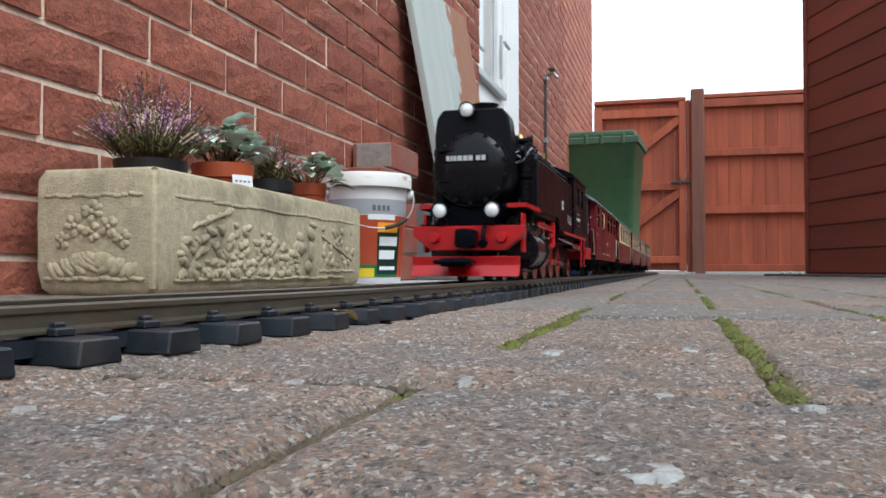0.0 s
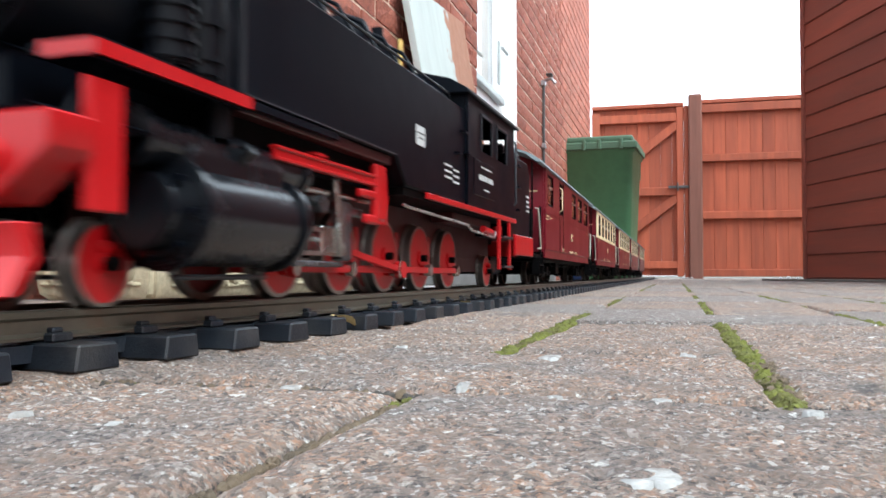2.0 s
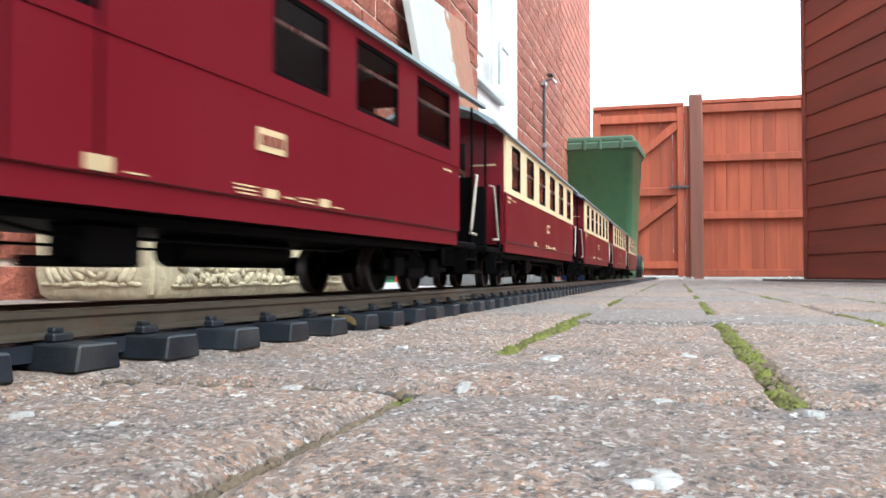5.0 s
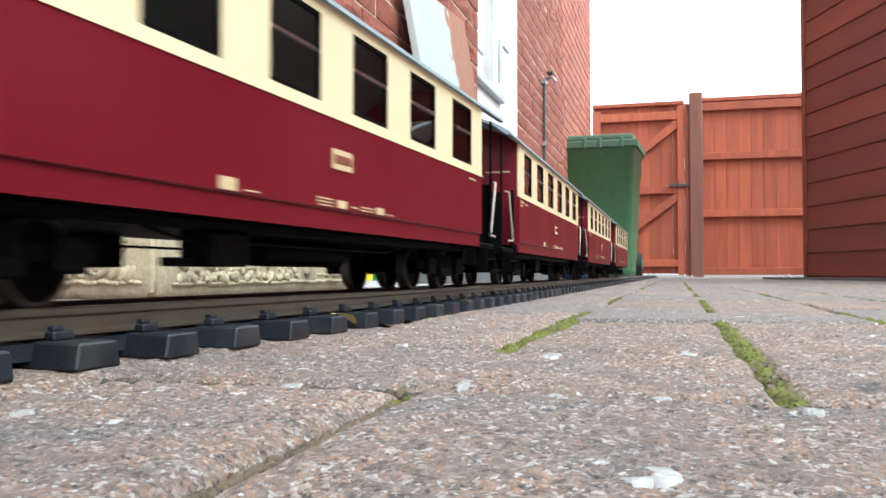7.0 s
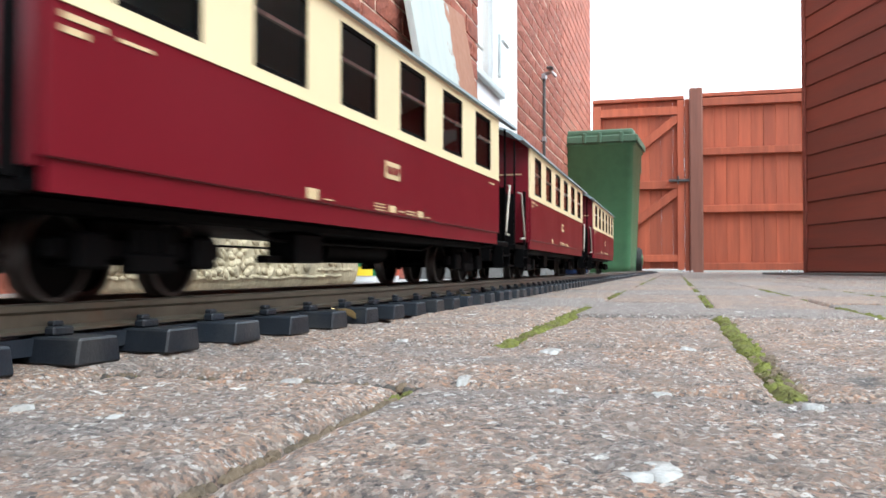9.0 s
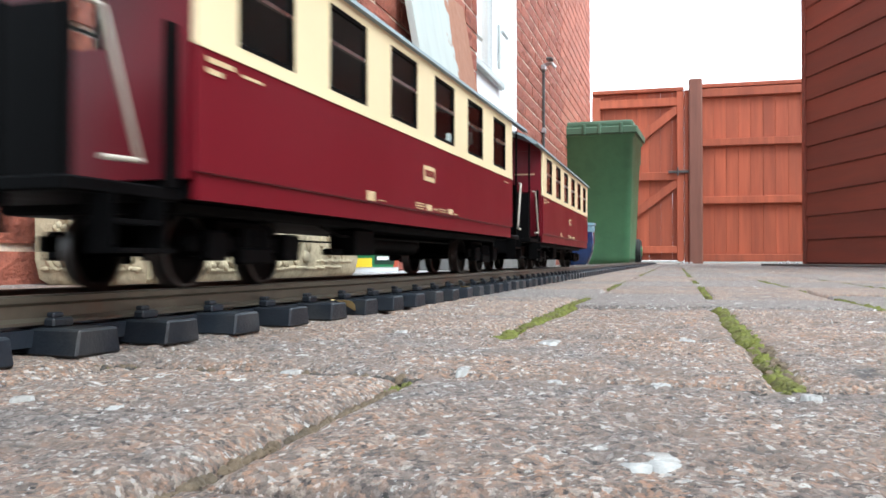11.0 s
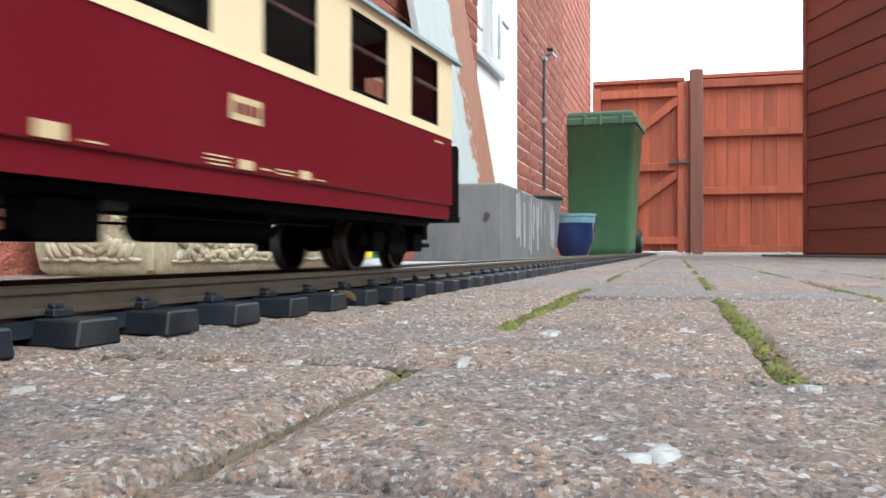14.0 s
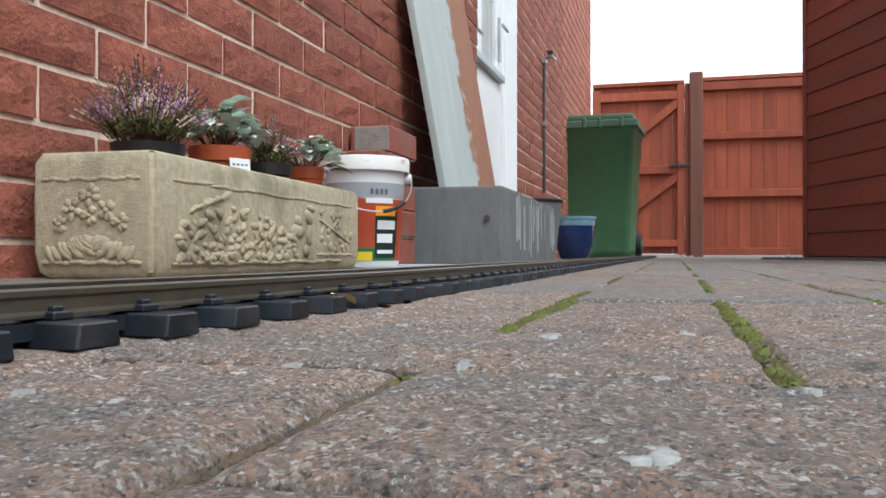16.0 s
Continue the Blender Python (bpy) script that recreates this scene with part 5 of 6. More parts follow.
    part("saddle", merge(box(B(0.15), B(0.070), -0.026, 0.026, 0.055, 0.095, 0.002), box(B(0.175), B(0.120), -0.024, 0.024, 0.055, 0.09)), M_BLACK, lo)
    doorp = part("smokebox_door", lathe([(0.0365, B(0.0256)), (0.0365, B(0.0235)), (0.0350, B(0.0220)), (0.0280, B(0.0190)), (0.0180, B(0.0162)), (0.0, B(0.0152))], 48, "X", at=(0, 0, CZ)), M_SMOKEDOOR, smoke, "domed black smokebox door")
    for k in range(14):
        a = 2 * math.pi * k / 14
        part("door_clamp", box(B(0.0260), B(0.0210), -0.0022, 0.0022, 0.0325, 0.0378, 0.0006, turn=pose(0, 0, CZ) @ pose(0, 0, 0, math.degrees(a), 0, 0)), M_SOOT, smoke)
    for dz in (0.018, -0.013):
        part("door_hinge", box(B(0.0252), B(0.0175), -0.034, 0.0, CZ + dz - 0.0012, CZ + dz + 0.0012, 0.0008), M_SOOT, smoke)
    plate = part("number_board", box(B(0.0175), B(0.0145), -0.0260, 0.0190, CZ + 0.0055, CZ + 0.0130, 0.0006), M_BLACK, smoke)
    for y0, y1 in ((-0.0245, -0.0195), (-0.0180, -0.0130), (-0.0090, -0.0040), (-0.0025, 0.0025), (0.0040, 0.0090), (0.0105, 0.0140), (0.0150, 0.0175), (0.0190, 0.0225)):
        part("lettering_bar", box(B(0.0145), B(0.0139), -0.0035 - y1 * 0.85, -0.0035 - y0 * 0.85, CZ + 0.0068, CZ + 0.0118), M_PRINT, plate)
    # feedwater heater and chimney over the smokebox
    part("feedwater_heater", extrude([(-0.0395, CZ - 0.004), (-0.0395, CZ + 0.036), (-0.0375, CZ + 0.053), (-0.031, CZ + 0.0615), (0.030, CZ + 0.0615), (0.0370, CZ + 0.053), (0.0392, CZ + 0.036), (0.0395, CZ - 0.004)], B(0.058), B(0.031), "X", bevel=0.0015), M_SOOT, smoke)
    top = part("top_headlamp", lathe([(0.0, -0.010), (0.0050, -0.009), (0.0076, -0.003), (0.0080, 0.002), (0.0072, 0.0)], 22, "X", at=(B(0.022), -0.004, CZ + 0.0590)), M_BLACK, smoke)
    part("lens", lathe([(0.0070, 0.0), (0.0055, 0.0018), (0.0, 0.003)], 22, "X", at=(B(0.022), -0.004, CZ + 0.0590)), M_LENS, top, "frosted white lamp lens")
    part("chimney", lathe([(0.0, CZ + 0.035), (0.0150, CZ + 0.035), (0.0120, CZ + 0.050), (0.0125, CZ + 0.073), (0.0145, CZ + 0.077), (0.0110, CZ + 0.077), (0.0100, CZ + 0.060), (0.0, CZ + 0.060)], 28, at=(B(0.092), 0, 0)), M_SOOT, smoke)
    part("boiler", rod((B(0.175), 0, 0.122), (B(0.44), 0, 0.122), 0.037, seg=40), M_BLACK, lo)
    for b, r, h in ((0.205, 0.018, 0.052), (0.265, 0.016, 0.049), (0.325, 0.018, 0.052)):
        part("dome", lathe([(0.0, 0.122), (r, 0.122), (r, 0.122 + h * 0.82), (r * 0.85, 0.122 + h * 0.94), (r * 0.45, 0.122 + h), (0.0, 0.1225 + h)], 26, at=(B(b), 0, 0)), M_BLACK, lo)
    part("turret", merge(box(B(0.40), B(0.375), -0.012, 0.012, 0.155, 0.172, 0.003), rod((B(0.36), 0.010, 0.155), (B(0.36), 0.010, 0.176), 0.004)), M_BLACK, lo)
    part("whistle", rod((B(0.385), 0.018, 0.150), (B(0.385), 0.018, 0.174), 0.0022, seg=10), M_BRASS, lo)
    part("bell", lathe([(0.0, 0.178), (0.003, 0.177), (0.005, 0.171), (0.007, 0.166), (0.0, 0.166)], 16, at=(B(0.235), 0.012, 0)), M_BRASS, lo)
    for sy in (1, -1):
        part("boiler_rail", tube([(B(0.06), sy * 0.043, CZ + 0.018), (B(0.12), sy * 0.0455, CZ + 0.020), (B(0.25), sy * 0.041, CZ + 0.026), (B(0.42), sy * 0.041, CZ + 0.028)], 0.0011), M_BLACK, lo)
        for b in (0.18, 0.215, 0.25, 0.285, 0.32, 0.355):
            part("sand_pipe", tube([(B(b), sy * 0.012, 0.165), (B(b), sy * 0.030, 0.156), (B(b), sy * 0.040, 0.138)], 0.0013), M_BLACK, lo)
        # air pump and feed pump before the tank
        pump = None
        for b, r0, z0, z1 in ((0.078, 0.0085, 0.0795, 0.103), (0.078, 0.0100, 0.105, 0.126), (0.097, 0.0070, 0.0795, 0.132)):
            pump = rod((B(b), sy * 0.0445, z0), (B(b), sy * 0.0445, z1), r0, seg=20, bm=pump, bevel=0.001)
            for q in range(4):
                zz = z0 + (z1 - z0) * (q + 0.5) / 4
                rod((B(b), sy * 0.0445, zz - 0.0008), (B(b), sy * 0.0445, zz + 0.0008), r0 + 0.0012, seg=20, bm=pump)
        part("pump", pump, M_SOOT, lo)
        part("pump_pipe", tube([(B(0.07), sy * 0.046, 0.126), (B(0.075), sy * 0.047, 0.140), (B(0.10), sy * 0.046, 0.145), (B(0.16), sy * 0.042, 0.150)], 0.0022), M_BLACK, lo)
        # fittings on the smokebox flank
        part("steam_pipe", tube([(B(0.105), sy * 0.034, 0.142), (B(0.105), sy * 0.046, 0.128), (B(0.106), sy * 0.0485, 0.100), (B(0.108), sy * 0.045, 0.060)], 0.0048), M_SOOT, lo)
        part("injector_pipe", tube([(B(0.050), sy * 0.040, 0.118), (B(0.062), sy * 0.0465, 0.122), (B(0.090), sy * 0.0480, 0.136), (B(0.110), sy * 0.0470, 0.141)], 0.0014), M_GLINT, lo, "worn bright metal pipe")
        part("injector_pipe", tube([(B(0.052), sy * 0.040, 0.128), (B(0.075), sy * 0.0450, 0.138), (B(0.105), sy * 0.0400, 0.152), (B(0.150), sy * 0.0360, 0.156)], 0.0011), M_GLINT, lo, "worn bright metal pipe")
        for b, z in ((0.064, 0.132), (0.086, 0.146), (0.108, 0.150)):
            part("valve", merge(rod((B(b), sy * 0.038, z), (B(b), sy * 0.0465, z), 0.0034, seg=12), rod((B(b), sy * 0.0468, z), (B(b), sy * 0.0485, z), 0.0055, seg=12)), M_SOOT, lo)
        part("front_ladder", merge(merge(tube([(B(0.034), sy * 0.0440, 0.0560), (B(0.040), sy * 0.0460, 0.0715)], 0.0010), tube([(B(0.046), sy * 0.0440, 0.0560), (B(0.052), sy * 0.0460, 0.0715)], 0.0010)), merge(box(B(0.050), B(0.035), sy * 0.0450 - 0.002, sy * 0.0450 + 0.002, 0.0600, 0.0608), box(B(0.051), B(0.037), sy * 0.0455 - 0.002, sy * 0.0455 + 0.002, 0.0660, 0.0668))), M_BLACK, lo)
        # side tank
        tank = part("side_tank", extrude([(B(0.111), 0.0770), (B(0.111), 0.1290), (B(0.116), 0.1316), (B(0.43), 0.1316), (B(0.43), 0.0612), (B(0.300), 0.0612), (B(0.282), 0.0770)], min(sy * 0.024, sy * 0.0525), max(sy * 0.024, sy * 0.0525), "Y", bevel=0.0012), M_BLACK, lo, "satin black side tank")
        part("tank_lip", merge(box(B(0.280), B(0.113), sy * 0.0528 - 0.0006, sy * 0.0528 + 0.0006, 0.0772, 0.0780), box(B(0.1135), B(0.1115), sy * 0.0530 - 0.0006, sy * 0.0530 + 0.0006, 0.0772, 0.1300)), M_TANKLIP, tank)
        part("tank_filler", rod((B(0.17), sy * 0.040, 0.1316), (B(0.17), sy * 0.040, 0.1365), 0.010, seg=20, bevel=0.001), M_BLACK, tank)
        part("tank_rail", tube([(B(0.13), sy * 0.048, 0.1316), (B(0.135), sy * 0.048, 0.138), (B(0.40), sy * 0.048, 0.138), (B(0.405), sy * 0.048, 0.1316)], 0.0009), M_TANKLIP, tank)
        y = sy * 0.0526
        sign = part("data_plate", box(B(0.333), B(0.317), y - 0.0003, y + 0.0004 if sy > 0 else y + 0.0003, 0.0890, 0.1010), M_PRINT, tank, "small white data plate")
        bars(sign, M_TANKLIP, [(B(0.331), B(0.319), 0.0960, 0.0970), (B(0.329), B(0.321), 0.0930, 0.0940)], y + sy * 0.0004)
        rows = [(B(0.395), B(0.377), 0.0838 - 0.0042 * q, 0.0852 - 0.0042 * q) for q in range(3)] + [(B(0.412), B(0.398), 0.0822 - 0.0042 * q, 0.0836 - 0.0042 * q) for q in range(3)]
        bars(tank, M_PRINT, rows, y)
        for b, z in ((0.415, 0.112), (0.424, 0.098), (0.40, 0.0945)):
            part("tank_step", box(B(b + 0.008), B(b), sy * 0.0545 - 0.002, sy * 0.0545 + 0.002, z, z + 0.0016), M_BLACK, tank)
        # cab side with two windows
        cs = part("cab_side", side_with_openings(sy * 0.0535, B(0.590), B(0.4305), 0.0610, 0.1440, [(B(0.505), B(0.468), 0.1060, 0.1340), (B(0.560), B(0.520), 0.1060, 0.1340)]), M_BLACK, lo)
        for b0, b1 in ((0.468, 0.505), (0.520, 0.560)):
            wf = part("cab_window_frame", merge(merge(box(B(b1), B(b1 - 0.0018), sy * 0.0548 - 0.0006, sy * 0.0548 + 0.0006, 0.106, 0.134), box(B(b0 + 0.0018), B(b0), sy * 0.0548 - 0.0006, sy * 0.0548 + 0.0006, 0.106, 0.134)), box(B(b1), B(b0), sy * 0.0548 - 0.0006, sy * 0.0548 + 0.0006, 0.1335, 0.1355)), M_TANKLIP, cs)
            part("curtain", box(B(b0 + 0.013), B(b0 + 0.004), sy * 0.051 - 0.0006, sy * 0.051 + 0.0006, 0.108, 0.134), M_CURTAIN, wf, "pale cab curtain")
        part("cab_step_plate", box(B(0.512), B(0.445), sy * 0.0549 - 0.0004, sy * 0.0549 + 0.0004, 0.070, 0.098, 0.0004), M_BLACK, cs)
        yp = sy * 0.0555
        bars(cs, M_PRINT, [(B(0.500), B(0.466), 0.0925, 0.0935), (B(0.504), B(0.497), 0.0828, 0.0868), (B(0.494), B(0.488), 0.0828, 0.0868), (B(0.485), B(0.479), 0.0828, 0.0868), (B(0.476), B(0.470), 0.0828, 0.0868), (B(0.467), B(0.460), 0.0828, 0.0868), (B(0.492), B(0.476), 0.0755, 0.0765)], yp)
        part("cab_handrail", tube([(B(0.585), sy * 0.0560, 0.072), (B(0.585), sy * 0.0575, 0.075), (B(0.585), sy * 0.0575, 0.128), (B(0.585), sy * 0.0560, 0.131)], 0.0011), M_TANKLIP, cs)
        # bunker marks
        bars(lo, M_PRINT, [(B(0.678), B(0.664), 0.0870 - 0.0048 * q, 0.0888 - 0.0048 * q) for q in range(4)], sy * 0.0512)
        for z in (0.070, 0.092, 0.112):
            part("bunker_step", box(B(0.628), B(0.616), sy * 0.0525 - 0.002, sy * 0.0525 + 0.002, z, z + 0.0018), M_BLACK, lo)
        # red strip, steps, cylinder, bracket, pipes
        part("foot_plate_edge", box(B(0.60), B(0.335), sy * 0.0535 - 0.0012, sy * 0.0535 + 0.0012, 0.0570, 0.0608, 0.0004), M_RED, lo, "red footplate edge")
        part("ash_pan", box(B(0.56), B(0.44), min(sy * 0.022, sy * 0.040), max(sy * 0.022, sy * 0.040), 0.0490, 0.0568, 0.001), M_DARKRED, lo)
        ladder = part("cab_ladder", box(B(0.537), B(0.531), sy * 0.0535 - 0.001, sy * 0.0535 + 0.001, 0.014, 0.0569), M_RED, lo, "red cab footsteps")
        part("ladder_post", box(B(0.577), B(0.571), sy * 0.0535 - 0.001, sy * 0.0535 + 0.001, 0.014, 0.0569), M_RED, ladder)
        for z in (0.0155, 0.041):
            part("tread", box(B(0.5712), B(0.5368), sy * 0.0545 - 0.0055, sy * 0.0545 + 0.0035, z, z + 0.0018), M_TANKLIP, ladder)
        part("rear_skirt", box(B(0.688), B(0.604), sy * 0.0520 - 0.0015, sy * 0.0520 + 0.0015, 0.0280, 0.0470, 0.0006), M_RED, lo)
        cyl = part("cylinder", merge(rod((B(0.078), sy * 0.0385, 0.0305), (B(0.163), sy * 0.0385, 0.0305), 0.0185, seg=32, bevel=0.0025), merge(rod((B(0.070), sy * 0.0385, 0.0305), (B(0.171), sy * 0.0385, 0.0305), 0.0135, seg=24, bevel=0.001), box(B(0.155), B(0.086), sy * 0.036 - 0.013, sy * 0.036 + 0.013, 0.030, 0.056, 0.004, seg=2))), M_GLOSS, lo, "glossy black steam cylinder")
        part("valve_chest", rod((B(0.066), sy * 0.0385, 0.0545), (B(0.178), sy * 0.0385, 0.0545), 0.0088, seg=20, bevel=0.001), M_GLOSS, cyl)
        for b0, b1, rr in ((0.062, 0.068, 0.0110), (0.176, 0.182, 0.0105), (0.112, 0.128, 0.0102)):
            part("chest_flange", rod((B(b0), sy * 0.0385, 0.0545), (B(b1), sy * 0.0385, 0.0545), rr, seg=20, bevel=0.0008), M_GLOSS, cyl)
        for b0 in (0.082, 0.156):
            part("cylinder_flange", rod((B(b0), sy * 0.0385, 0.0305), (B(b0 + 0.006), sy * 0.0385, 0.0305), 0.0205, seg=28, bevel=0.0008), M_GLOSS, cyl)
        part("relief_valve", rod((B(0.12), sy * 0.046, 0.052), (B(0.12), sy * 0.0525, 0.0575), 0.0032, seg=12), M_GLOSS, cyl)
        for k in range(8):
            a = 2 * math.pi * k / 8
            part("cover_bolt", rod((B(0.079), sy * 0.0385 + 0.0160 * math.cos(a), 0.0305 + 0.0160 * math.sin(a)), (B(0.0765), sy * 0.0385 + 0.0160 * math.cos(a), 0.0305 + 0.0160 * math.sin(a)), 0.0013, seg=6), M_BLACK, cyl)
        part("drain_cock", tube([(B(0.150), sy * 0.040, 0.014), (B(0.150), sy * 0.042, 0.008), (B(0.085), sy * 0.042, 0.008)], 0.0011), M_TANKLIP, cyl)
        part("slide_bar", merge(box(B(0.235), B(0.168), sy * 0.0385 - 0.003, sy * 0.0385 + 0.003, 0.0300, 0.0322), box(B(0.235), B(0.168), sy * 0.0385 - 0.003, sy * 0.0385 + 0.003, 0.0185, 0.0205)), M_STEEL, lo)
        br = part("slide_bracket", merge(merge(merge(box(B(0.270), B(0.148), sy * 0.047 - 0.002, sy * 0.047 + 0.002, 0.0572, 0.0588, 0.0004), box(B(0.270), B(0.148), sy * 0.047 - 0.002, sy * 0.047 + 0.002, 0.0620, 0.0636, 0.0004)), merge(box(B(0.270), B(0.148), sy * 0.047 - 0.0008, sy * 0.047 + 0.0008, 0.0585, 0.0623), box(B(0.275), B(0.260), sy * 0.047 - 0.0025, sy * 0.047 + 0.0025, 0.0385, 0.0700, 0.0015))), merge(merge(box(B(0.268), B(0.248), sy * 0.047 - 0.002, sy * 0.047 + 0.002, 0.0365, 0.0415, 0.001), box(B(0.262), B(0.240), sy * 0.047 - 0.002, sy * 0.047 + 0.002, 0.0500, 0.0545, 0.001)), box(B(0.200), B(0.188), sy * 0.045 - 0.003, sy * 0.045 + 0.003, 0.0636, 0.0665, 0.001))), M_RED, lo, "bright red valve gear bracket")
        part("expansion_link", extrude([(B(0.292), 0.068), (B(0.284), 0.068), (B(0.286), 0.053), (B(0.284), 0.038), (B(0.292), 0.038), (B(0.294), 0.053)], min(sy * 0.040, sy * 0.043), max(sy * 0.040, sy * 0.043), "Y"), M_RED, br)
        part("valve_rod", rod((B(0.18), sy * 0.0385, 0.0500), (B(0.286), sy * 0.0405, 0.050), 0.0016, seg=8), M_STEEL, lo)
        part("union_link", merge(box(B(0.228), B(0.176), sy * 0.0425 - 0.001, sy * 0.0425 + 0.001, 0.0128, 0.0156, 0.0005), rod((B(0.20), sy * 0.036, 0.0430), (B(0.20), sy * 0.046, 0.0430), 0.0042, seg=14)), M_GLINT, lo)
        part("slide_yoke", merge(box(B(0.242), B(0.232), sy * 0.0385 - 0.004, sy * 0.0385 + 0.004, 0.0160, 0.0470, 0.001), box(B(0.260), B(0.232), sy * 0.0395 - 0.002, sy * 0.0395 + 0.002, 0.0400, 0.0450, 0.001)), M_GLINT, lo)
        part("combination_lever", box(-0.0022, 0.0022, -0.0012, 0.0012, -0.020, 0.020, 0.0005, turn=pose(B(0.225), sy * 0.0425, 0.038, 0, 12, 0)), M_STEEL, lo)
        part("water_pipe", tube([(B(0.300), sy * 0.0505, 0.0505), (B(0.305), sy * 0.0515, 0.0495), (B(0.44), sy * 0.0515, 0.0465), (B(0.452), sy * 0.0515, 0.043), (B(0.525), sy * 0.0515, 0.0405), (B(0.530), sy * 0.0515, 0.0455)], 0.0010), M_STEEL, lo, "bright metal pipe")
        part("injector", merge(rod((B(0.50), sy * 0.048, 0.0470), (B(0.545), sy * 0.048, 0.0440), 0.0028, seg=12), rod((B(0.543), sy * 0.0495, 0.0510), (B(0.543), sy * 0.0495, 0.0420), 0.0042, seg=14)), M_RED, lo)
        for b in (0.302, 0.372, 0.443):
            part("brake_hanger", box(B(b + 0.002), B(b - 0.002), sy * 0.019 - 0.001, sy * 0.019 + 0.001, 0.008, 0.038), M_RED, lo)
        part("frame_plate", merge(box(B(0.64), B(0.10), sy * 0.0165 - 0.001, sy * 0.0165 + 0.001, 0.024, 0.056), box(B(0.67), B(0.50), sy * 0.0165 - 0.001, sy * 0.0165 + 0.001, 0.012, 0.0238)), M_DARKRED, lo)
    part("frame_floor", box(B(0.66), B(0.06), -0.0163, 0.0163, 0.040, 0.0566), M_UNDER, lo)
    part("under_floor", merge(box(B(0.60), B(0.301), -0.050, 0.050, 0.0566, 0.0611), box(B(0.3009), B(0.115), -0.040, 0.040, 0.0566, 0.0768)), M_UNDER, lo)
    for sy in (1, -1):
        part("tank_shelf", box(B(0.281), B(0.116), sy * 0.0455 - 0.004, sy * 0.0455 + 0.004, 0.0715, 0.0768, 0.0006), M_DARKRED, lo)
    part("cab_front", box(B(0.434), B(0.4306), -0.052, 0.052, 0.0650, 0.1440), M_BLACK, lo)
    part("cab_back", merge(box(B(0.590), B(0.5875), -0.052, 0.052, 0.0610, 0.110), box(B(0.590), B(0.5875), -0.052, 0.052, 0.134, 0.1440)), M_BLACK, lo)
    roof = part("cab_roof", extrude([(-0.0565, 0.1438), (-0.055, 0.1470), (-0.042, 0.1545), (-0.020, 0.1600), (0, 0.1618), (0.020, 0.1600), (0.042, 0.1545), (0.055, 0.1470), (0.0565, 0.1438)], B(0.600), B(0.424), "X"), M_BLACK, lo)
    part("roof_vent", merge(box(B(0.535), B(0.480), -0.024, 0.024, 0.1600, 0.1665, 0.0015), box(B(0.56), B(0.55), -0.03, 0.03, 0.158, 0.1625)), M_BLACK, roof)
    for sy in (1, -1):
        part("roof_gutter", box(B(0.600), B(0.424), sy * 0.0565 - 0.001, sy * 0.0565 + 0.001, 0.1435, 0.1455), M_TANKLIP, roof)
    part("bunker", merge(extrude([(B(0.5903), 0.0450), (B(0.5903), 0.1220), (B(0.672), 0.1220), (B(0.682), 0.1120), (B(0.682), 0.0450)], -0.0508, 0.0508, "Y", bevel=0.001), box(B(0.675), B(0.595), -0.043, 0.043, 0.122, 0.132, 0.002)), M_BLACK, lo, "black coal bunker")
    part("rear_beam", extrude([(-0.0505, 0.0445), (-0.0505, 0.034), (-0.036, 0.0285), (0.036, 0.0285), (0.0505, 0.034), (0.0505, 0.0445)], B(0.690), B(0.683), "X", bevel=0.0008), M_RED, lo, "bright red rear beam")
    part("rear_coupler", merge(box(B(0.735), B(0.690), -0.006, 0.006, 0.010, 0.016, 0.001), box(B(0.70), B(0.66), -0.015, 0.015, 0.014, 0.028)), M_BLACK, lo)
    part("rear_lamp", lathe([(0.0, 0.0), (0.0065, 0.0), (0.007, 0.006), (0.0, 0.008)], 18, "X", at=(B(0.691), 0.034, 0.060)), M_BLACK, lo)
    # wheels and rods
    for b in (0.197, 0.267, 0.337, 0.408, 0.479):
        wheelset(lo, B(b), 0.0232, M_TYRE, M_RED, 12, lo)
    for b in (0.072, 0.606):
        wheelset(lo, B(b), 0.0147, M_TYRE, M_RED, 8, lo)
    for sy in (1, -1):
        cr = part("coupling_rod", merge(box(B(0.479), B(0.197), -0.0011, 0.0011, -0.0022, 0.0022, 0.0005), rod((B(0.197), -0.0016, 0), (B(0.197), 0.0024, 0), 0.0046, seg=14)), M_RED, lo, "red coupling rod with steel bosses")
        for b in (0.197, 0.267, 0.337, 0.408, 0.479):
            part("rod_boss", rod((B(b), -0.0020, 0), (B(b), 0.0026, 0), 0.0042, seg=14), M_STEEL, cr)
        mr = part("connecting_rod", merge(box(0.0, 0.122, -0.0011, 0.0011, -0.0020, 0.0020, 0.0005), rod((0, -0.002, 0), (0, 0.003, 0), 0.0055, seg=16)), M_RED, lo, "red connecting rod")
        part("big_end", box(-0.006, 0.006, 0.0012, 0.0026, -0.0055, 0.0055, 0.001), M_STEEL, mr)
        xh = part("crosshead", merge(box(-0.009, 0.009, -0.004, 0.004, -0.007, 0.007, 0.001), rod((0.008, 0, 0), (0.068, 0, 0), 0.0014, seg=8)), M_STEEL, lo)
        sliders.append((cr, mr, xh, sy, B(0.337)))
    return lo


